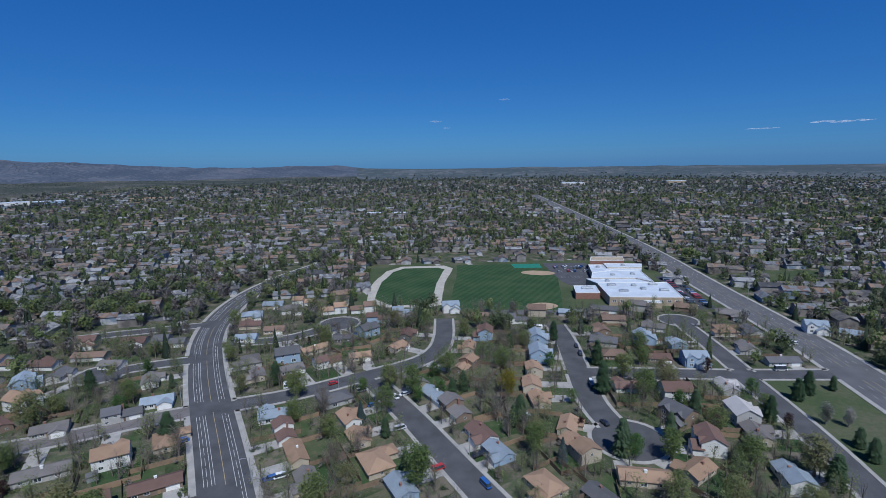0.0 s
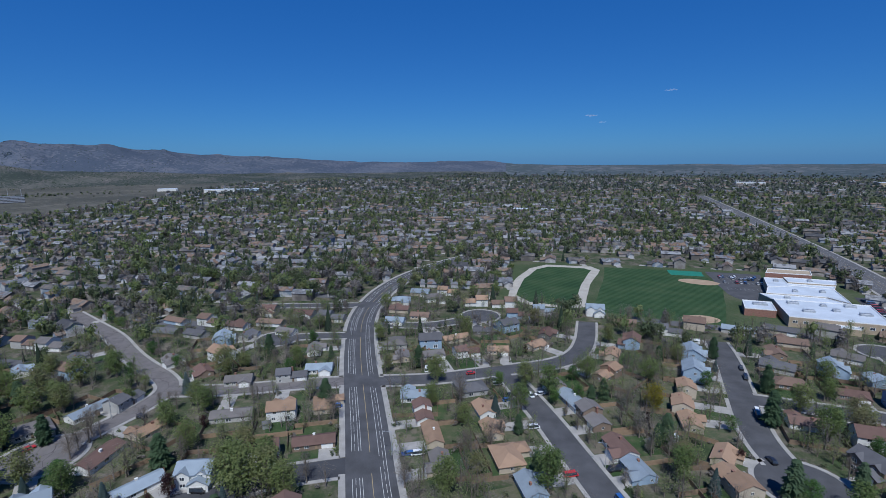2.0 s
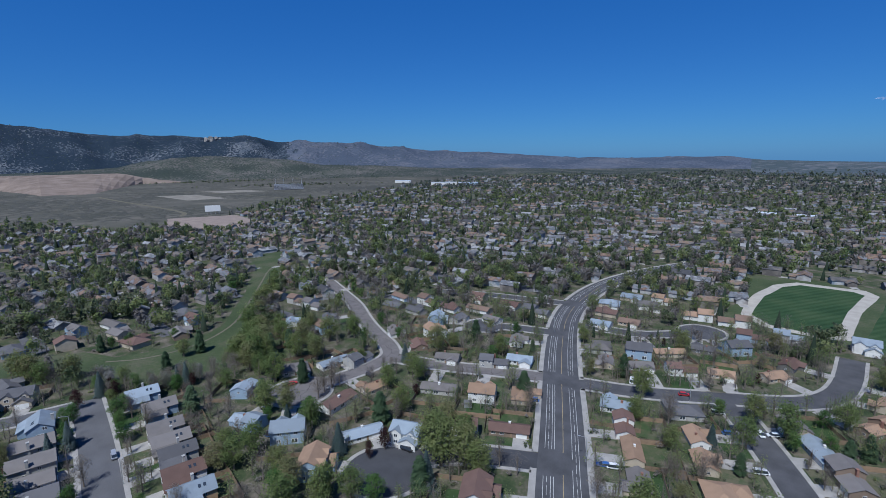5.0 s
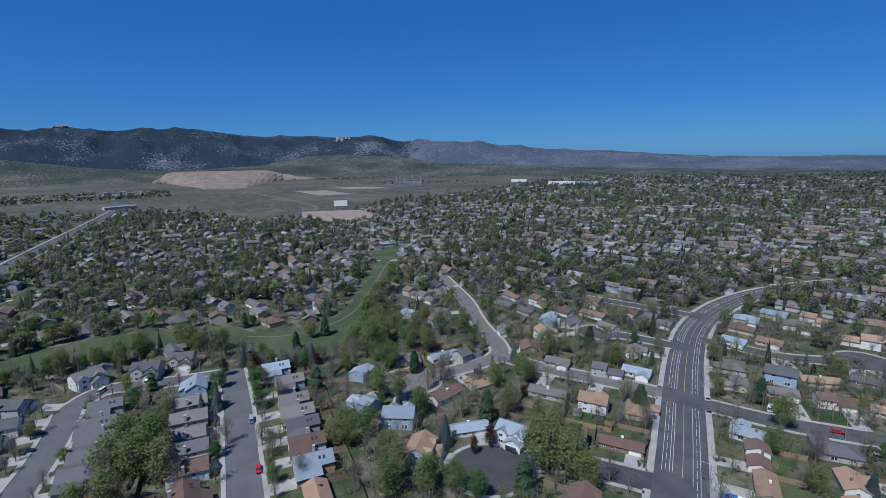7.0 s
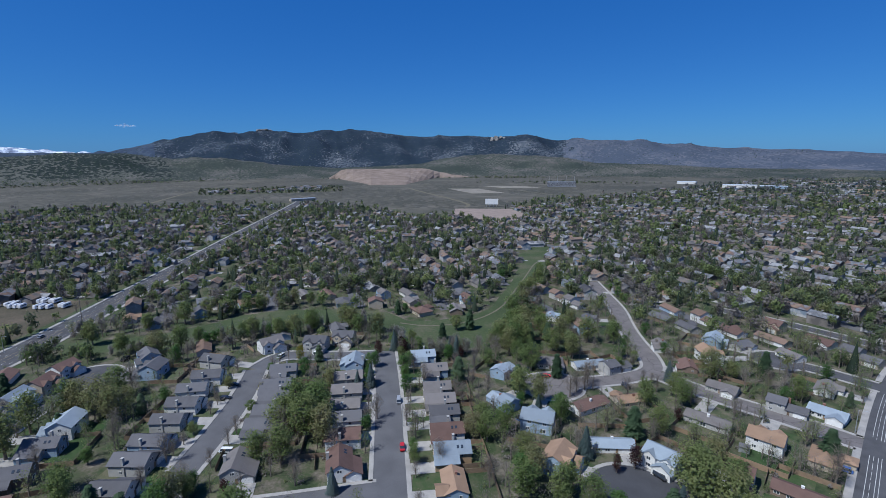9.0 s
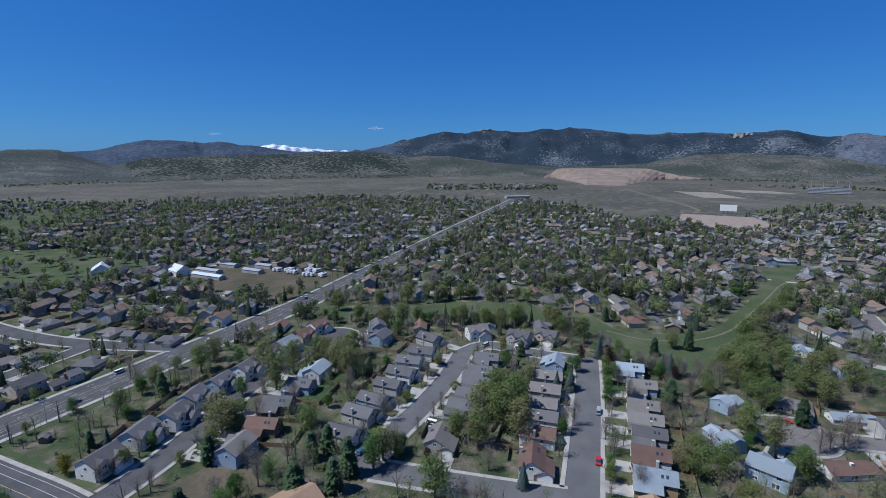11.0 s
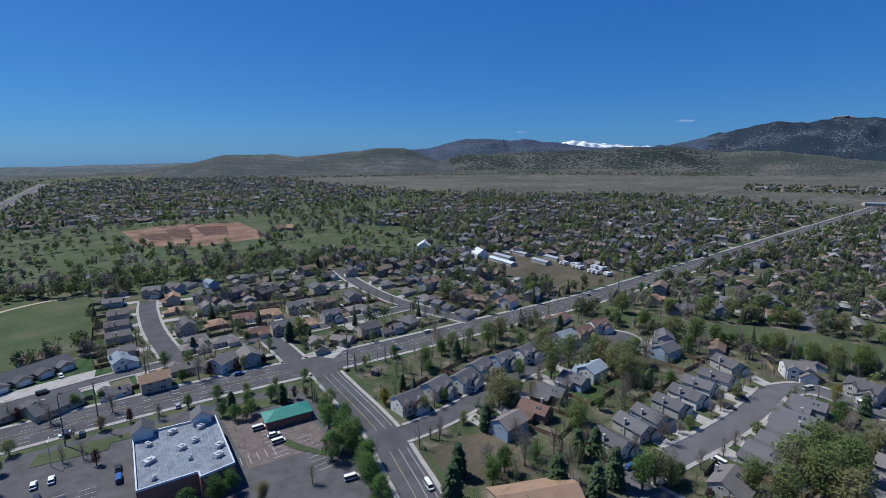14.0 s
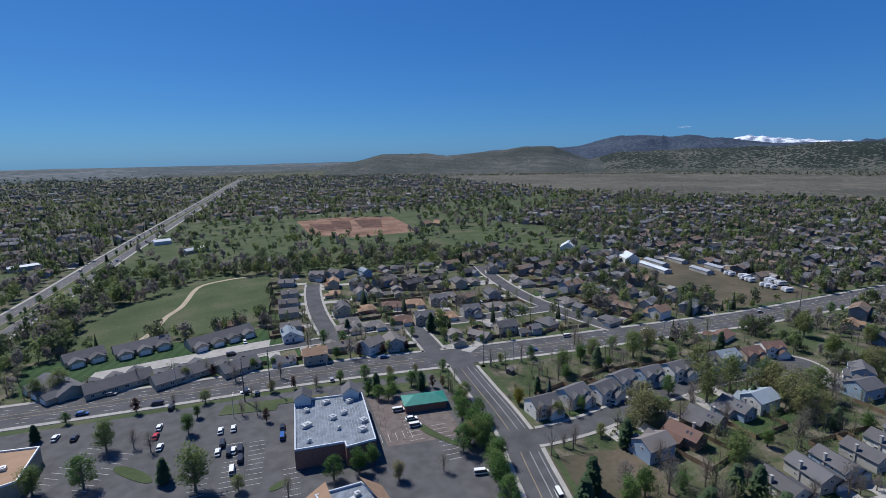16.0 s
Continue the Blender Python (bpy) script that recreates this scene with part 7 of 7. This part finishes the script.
shed("barn", -377, -282, 60, 16, 12, 4.5, 4.5, WALL["w"], M_FLATROOF, "white steep-gabled barn at the yard's edge", "barn")
for x, y, L in ((-370, -251, 34), (-388, -262, 26), (-412, -258, 22), (-392, -223, 20), (-412, -222, 18)):
    shed("storage_shed", x, y, 72, L, 7, 2.8, 1.0, WALL["g"], M_FLATROOF if L > 28 else M_METAL, "long low storage shed with a pale metal roof", "shed")
shed("pavilion", -378, -358, 40, 17, 15, 3, 5, WALL["w"], M_FLATROOF, "white peaked tent-like pavilion among trees", "pavilion")
shed("new_house", -342, -594, 20, 16, 12, 4, 4, WALL["o"], ROOF["o"], "unfinished house sheathed in orange boards", "house")
shed("new_house", -358, -586, 100, 14, 10, 4, 4, WALL["o"], ROOF["o"], "unfinished house sheathed in orange boards", "house")
shed("farm_shed", -20, -656, 10, 18, 10, 4, 2, WALL["w"], M_FLATROOF, "white metal-roofed farm shed beside the highway", "shed")
shed("farm_shed", -48, -578, 30, 26, 9, 3.4, 2, WALL["g"], M_METAL, "grey metal-roofed farm shed", "shed")
shed("farm_shed", 94, -580, 20, 26, 12, 3.6, 1, WALL["g"], M_FLATROOF, "pale flat-roofed shed by the highway", "shed")
shed("long_school", -106, 928, -6, 76, 24, 5, 0.8, M_BUFF, M_FLATROOF, "long white-roofed school building among trees", "school")
shed("commercial_building", -1162, 1304, 40, 90, 40, 9, 1, WALL["w"], M_FLATROOF, "white commercial building at the town's edge", "building")
shed("commercial_building", -1105, 1370, 40, 70, 30, 7, 1, WALL["b"], M_FLATROOF, "pale commercial building at the town's edge", "building")
shed("commercial_building", -860, 1445, 30, 110, 30, 7, 1, M_BUFF, ROOF["o"], "long tan commercial building at the town's edge", "building")
shed("commercial_building", -1390, 1320, 40, 60, 30, 8, 1, WALL["w"], M_FLATROOF, "white commercial building at the town's edge", "building")
shed("commercial_building", 520, 1950, 0, 90, 30, 9, 1, WALL["w"], M_FLATROOF, "pale low commercial building among trees", "building")
shed("commercial_building", 900, 1900, 10, 80, 30, 12, 1, M_BUFF, M_FLATROOF, "pale block among far trees", "building")
shed("stable", -1200, 20, -70, 60, 14, 5, 1.5, WALL["t"], M_METAL, "long pale stable at the prairie's edge", "building")


def trailer(x, y, turn, L=8.5):
    """A parked camper trailer: rounded box, window band, wheels."""
    ob = new("camper_trailer", None)
    bm = one(-L / 2, L / 2, -1.2, 1.2, 0.6, 3.2)
    bmesh.ops.bevel(bm, geom=bm.edges[:], offset=0.3, segments=2, affect="EDGES")
    part("shell", bm, PAINT["w"], ob)
    part("window_band", one(-L / 2 + 1, L / 2 - 1, -1.23, 1.23, 1.9, 2.5), M_GLASS, ob)
    for sx in (-0.6, 0.6):
        bm = bmesh.new()
        bmesh.ops.create_cone(bm, cap_ends=True, segments=10, radius1=0.42, radius2=0.42, depth=2.3, matrix=pose(sx, 0, 0.44, 90, 0, 0))
        part("wheel", bm, M_RUBBER, ob)
    ob.matrix_basis = pose(x, y, 0.03, 0, 0, turn)
    tagged(ob, "white camper trailer parked in the dry yard", "trailer", "parked trailers")


yr = random.Random(3)
for x, y, n in ((-400, -202, 2), (-394, -185, 3), (-401, -191, 2), (-403, -170, 4), (-387, -167, 3), (-386, -155, 2)):
    for i in range(n):
        trailer(x + 1.2 * i + yr.uniform(-0.8, 0.8), y + 3.6 * (i - n / 2) + yr.uniform(-0.5, 0.5), -20 + yr.uniform(-8, 8), yr.choice((5, 6, 7)))
trailer(-205, -113.5, 172)
trailer(54, 277, 0, 9)

# ---- the valley's edge: screen, stand, dam, cliff ----
bm = one(-13, 13, -0.4, 0.4, 5, 16)
scr = new("outdoor_screen", None)
part("panel", bm, M_TRIM, scr)
for x in (-10, -3.5, 3.5, 10):
    bm = bmesh.new()
    tube(bm, (x, 1.6, 0), (x, 0.45, 14), 0.3, 0.25, 6)
    part("strut", bm, M_METAL, scr)
    part("post", one(x - 0.2, x + 0.2, -0.2, 0.2, 0, 5), M_METAL, scr)
scr.matrix_basis = pose(-907, 380, 0, 0, 0, 68)
tagged(scr, "big white outdoor cinema screen on struts", "screen")

stand = new("grandstand", None)
for k in range(10):
    part("tier", one(-45, 45, k * 2.2, k * 2.2 + 2.2, 0, 2 + k * 1.7), M_METAL if k % 2 else M_ASPHALT, stand)
for x in (-40, -14, 14, 40):
    part("light_mast", one(x - 0.5, x + 0.5, 23, 24, 0, 34), M_METAL, stand)
stand.matrix_basis = pose(-1400, 830, 0, 0, 0, 60)
tagged(stand, "dark grey sports grandstand on the plain", "grandstand")


def polar(az, r, z):
    return (-r * math.sin(radians(az)), r * math.cos(radians(az)), z)


v, f = [], []
for i in range(25):
    az = 86.0 - 16.0 * i / 24
    k = min(1.0, i / 2.3, (24 - i) / 8)
    low = max(0.06, min(1.0, (i - 1) / 6, (19 - i) / 6))
    base = 2400 - 620 * low + 40 * noise.noise(Vector((i / 2.5, 0, 0)))
    top = 44 * max(0.1, k) + (10 * noise.noise(Vector((i / 2, 4, 0))) if i > 16 else 0)
    v += [polar(az, base, -1), polar(az, (base + 2400) / 2, top * 0.46), polar(az, 2400, top), polar(az, 2412, top), polar(az, 2440, 0)]
for i in range(24):
    f += [(5 * i + j, 5 * i + 5 + j, 5 * i + 6 + j, 5 * i + 1 + j) for j in range(4)]
tagged(new("dam", mesh_of("dam", v, f, surface("pale_red_rockfill", [(0.15, 0.118, 0.096), (0.205, 0.16, 0.13), (0.25, 0.2, 0.165)], 45, 12, 0.95, 0.3))), "long pale pinkish earth dam below the foothills", "dam", kind="structure")
M_PALE = surface("pale_bare_ground", shades((0.22, 0.2, 0.165), 0.2), 20, 10, 0.95, 0.1)
path([(-1575, 361), (-1370, 356), (-1184, 361), (-977, 360), (-920, 330)], 9, "pale unpaved road over the prairie")
sheet("cleared_ground", [(-1480, 470), (-1260, 470), (-1240, 560), (-1440, 560)], M_PALE, 0.05, "pale cleared ground on the prairie")
sheet("cleared_ground", [(-1560, 620), (-1440, 640), (-1400, 760), (-1520, 740)], M_PALE, 0.05, "pale cleared ground on the prairie")


# ---- poles and lamps ----
def pole_kind(h, arm):
    ob = new("street_lamp" if arm else "power_pole", None)
    bm = bmesh.new()
    tube(bm, (0, 0, 0), (0, 0, h), 0.14 if arm else 0.24, 0.09 if arm else 0.15, 8)
    part("pole", bm, M_METAL if arm else M_TRUNK, ob)
    if arm:
        bm = bmesh.new()
        tube(bm, (0, 0, h - 0.1), (arm, 0, h + 0.35), 0.06, 0.05, 6)
        arm_ob = part("arm", bm, M_METAL, ob)
        part("lamp_head", one(arm - 0.1, arm + 0.7, -0.16, 0.16, h + 0.26, h + 0.4), M_METAL, arm_ob)
    else:
        for z in (h - 0.8, h - 2.2):
            bar = part("crossarm", one(-1.4, 1.4, -0.08, 0.08, z, z + 0.16), M_TRUNK, ob)
            for x in (-1.3, 1.3):
                part("insulator", one(x - 0.06, x + 0.06, -0.06, 0.06, z + 0.16, z + 0.42), M_METAL, bar)
    return ob


lamp0, pole0 = pole_kind(9, 2.2), pole_kind(19, 0)


def put_pole(src, x, y, turn, label, category, group):
    ob = copy_thing(src, pose(x, y, 0, 0, 0, turn))
    ob.name = src.name.split(".")[0]
    tagged(ob, label, category, group)


for x, y, a in ((-70, -216.5, 70), (-25, -193, 250), (-236, -152, 250), (-150, -175, 250), (-300, -152, 70), (-380, -118, 250), (-8, -236, 70), (180, 230, 170), (214, 330, 350), (-111, 190, 30), (-62, 139, 210), (-98, 205, 30), (-130, 240, 210), (-48, 205, 0), (8, 152, 200), (-166, 33.5, 80), (-210, 29, 260), (-178, 130, 0)):
    put_pole(lamp0, x, y, a, "grey metal street lamp with a curved arm", "street lamp", "street lamps")
for x, y in ((-135, -179), (-42, -207), (-334, -128), (-31, -204), (-1241, -778), (-1399, -742), (-1192, -366), (-1198, -67), (-1290, 120), (-1360, -200), (-1500, 300), (-1250, -560), (-1180, 250)):
    put_pole(pole0, x, y, 70, "tall dark timber power pole with crossarms", "power pole", "power poles")
for src in (lamp0, pole0):
    for c in list(src.children_recursive):
        bpy.data.objects.remove(c)
    bpy.data.objects.remove(src)


# ---- small garden things ----
bm = bmesh.new()
bmesh.ops.create_cone(bm, cap_ends=False, segments=24, radius1=2.2, radius2=2.2, depth=0.3, matrix=pose(0, 0, 0.85))
tramp = new("trampoline", None)
part("rim_pad", bm, PAINT["b"], tramp, "blue padded rim")
bm = bmesh.new()
bmesh.ops.create_circle(bm, cap_ends=True, segments=24, radius=2.15, matrix=pose(0, 0, 0.9))
part("mat", bm, M_RUBBER, tramp)
for i in range(6):
    a = i * math.pi / 3
    bm = bmesh.new()
    tube(bm, (2 * math.cos(a), 2 * math.sin(a), 0), (2.1 * math.cos(a), 2.1 * math.sin(a), 0.8), 0.05, 0.05, 5)
    part("leg", bm, M_METAL, tramp)
tramp.matrix_basis = pose(-156.7, 78.1, 0)
tagged(tramp, "round trampoline with a blue rim on a lawn", "trampoline")
shed("garden_shed", 31, 175, 20, 3, 2.6, 2.1, 0.8, WALL["w"], M_FLATROOF, "small white garden shed in a back yard", "shed")
shed("garden_shed", -114.7, 142, 40, 3, 2.4, 2.0, 0.8, WALL["w"], ROOF["d"], "small white garden shed in a back yard", "shed")
shed("garden_shed", -139, -164, 20, 3.2, 2.6, 2.0, 0.7, WALL["n"], ROOF["t"], "small brown garden shed by the fence", "shed")


# ---- clouds ----
def cloud(az, el, width, tall, seed):
    r = random.Random(seed)
    d = 4700
    bm = bmesh.new()
    for i in range(11):
        u = -0.5 + i / 10 + r.uniform(-0.03, 0.03)
        k = max(0.2, 1 - abs(u) * 1.5) * r.uniform(0.6, 1.1)
        bmesh.ops.create_icosphere(bm, subdivisions=3, radius=1, matrix=Matrix.Translation((u * width, r.uniform(-0.5, 0.5) * width * 0.3, r.uniform(-0.4, 0.5) * tall * k)) @ Matrix.Diagonal((width * 0.085, width * 0.07, tall * 0.42 * k, 1)))
    for q in bm.verts:
        q.co += Vector((noise.noise(q.co / 9), noise.noise(q.co / 9 + Vector((7, 0, 0))), noise.noise(q.co / 5))) * tall * 0.16
    ob = new("cloud", from_bm("cloud", bm, M_CLOUD))
    ob.matrix_basis = pose(*polar(az, d, 100 + d * math.tan(radians(el))), 0, 0, az)
    ob.visible_shadow = False
    tagged(ob, "small wispy white cloud low in the sky", "cloud", kind="structure")


M_CLOUD = surface("thin_cloud", [(0.75, 0.78, 0.82), (0.85, 0.87, 0.9)], 60, 4, 1.0, 0.0)
cn, cl = M_CLOUD.node_tree.nodes, M_CLOUD.node_tree.links
veil, clear = cn.new("ShaderNodeMixShader"), cn.new("ShaderNodeBsdfTransparent")
veil.inputs[0].default_value = 0.18
cl.new(clear.outputs[0], veil.inputs[1])
thin, through_light = cn.new("ShaderNodeMixShader"), cn.new("ShaderNodeBsdfTranslucent")
through_light.inputs["Color"].default_value = (0.92, 0.93, 0.95, 1)
cl.new(cn["Principled BSDF"].outputs[0], thin.inputs[1])
cl.new(through_light.outputs[0], thin.inputs[2])
cl.new(thin.outputs[0], veil.inputs[2])
cl.new(veil.outputs[0], cn["Material Output"].inputs["Surface"])
for row in ((0.6, 4.5, 90, 22, 1), (-0.6, 3.75, 60, 14, 2), (-7.2, 6.7, 85, 18, 3), (105.3, 3.15, 120, 26, 4), (122.2, 2.35, 90, 16, 5), (-38.7, 3.0, 330, 20, 6), (-32.8, 2.65, 200, 12, 7)):
    cloud(*row)


# ---- rock face, hill road and far hamlet ----
def outcrop(az, r, width, tall, z, seed, label):
    k = random.Random(seed)
    bm = bmesh.new()
    for i in range(34):
        u = k.uniform(-0.5, 0.5)
        m = Matrix.Translation((u * width, k.uniform(-14, 6), tall * k.uniform(-0.2, 0.55) * (1 - abs(u)))) @ Euler((k.uniform(-0.4, 0.4), k.uniform(-0.4, 0.4), k.uniform(0, 3))).to_matrix().to_4x4()
        bmesh.ops.create_icosphere(bm, subdivisions=2, radius=1, matrix=m @ Matrix.Diagonal((width * 0.09 * k.uniform(0.6, 1.2), 14, tall * 0.17 * k.uniform(0.6, 1.3), 1)))
    for v in bm.verts:
        v.co += Vector((noise.noise(v.co / 7), noise.noise(v.co / 7 + Vector((9, 0, 0))), noise.noise(v.co / 9))) * 5
    ob = new("rock_outcrop", from_bm("rock_outcrop", bm, M_ROCK))
    ob.matrix_basis = pose(*polar(az, r, z), 0, 0, az)
    tagged(ob, label, "rock")


M_ROCK = surface("pale_granite", [(0.15, 0.145, 0.14), (0.24, 0.225, 0.21), (0.33, 0.31, 0.29)], 14, 6, 0.95, 0.5)
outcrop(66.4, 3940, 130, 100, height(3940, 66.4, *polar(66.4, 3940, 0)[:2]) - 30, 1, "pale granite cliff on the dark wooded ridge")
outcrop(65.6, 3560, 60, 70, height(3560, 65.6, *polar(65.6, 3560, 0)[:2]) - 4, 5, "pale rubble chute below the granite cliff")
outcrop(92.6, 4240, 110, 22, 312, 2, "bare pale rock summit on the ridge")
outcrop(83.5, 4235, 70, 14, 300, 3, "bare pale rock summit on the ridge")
sheet("hamlet_ground", [polar(a, r, 0)[:2] for a, r in ((99, 1480), (86, 1500), (85, 1720), (98, 1760))], M_TOWN, 0.03, "lawns of a small hamlet on the plain")


def hamlet():
    r = random.Random(14)
    hs, ts = [], []
    for i in range(46):
        x, y, _ = polar(r.uniform(86, 98.5), r.uniform(1500, 1730), 0)
        hs.append((x, y, 0, 1.1, 1.1, 1.1, r.uniform(0, 3)))
    for i in range(420):
        x, y, _ = polar(r.uniform(84.5, 99.5), r.uniform(1470, 1760), 0)
        h = r.uniform(5, 10)
        ts.append((x, y, h * 0.5, h * 0.5, h * 0.5, h * 0.55, r.uniform(0, 6)))
    for i in range(900):
        a, d = r.choice(((66, 2330), (78, 2360), (58, 1900), (104, 2400), (112, 2410), (122, 2380), (134, 2350), (142, 2300)))
        x, y, _ = polar(a + r.gauss(0, 3.5), d + r.gauss(0, 45), 0)
        h = r.uniform(5, 9)
        ts.append((x, y, h * 0.45 + max(0.0, height(math.hypot(x, y), a, x, y)), h * 0.6, h * 0.6, h * 0.5, r.uniform(0, 6)))
    scatter_mesh("distant_houses", [tri_house(0), tri_house(2)], hs, [M_FAR_ROOF, M_FAR_WALL, M_CONCRETE], "small hamlet of houses on the plain", "houses")
    scatter_mesh("plain_trees", [spray(60 + i, 16, 0.46) for i in range(7)], ts, [WOODS[1], WOODS[1], M_PINES], "scattered dark trees on the plain's edge", "trees")


hamlet()
for pts, w in (([polar(a, r, 0)[:2] for a, r in ((104, 1300), (100, 1700), (96, 2050), (93, 2330))], 8), ([polar(a, r, 0)[:2] for a, r in ((60, 1300), (66, 1550), (72, 1750), (80, 1900))], 7), ([polar(a, r, 0)[:2] for a, r in ((130, 1700), (120, 1900), (110, 2000), (98, 2050))], 5)):
    path(pts, w, "pale dirt road across the open plain")
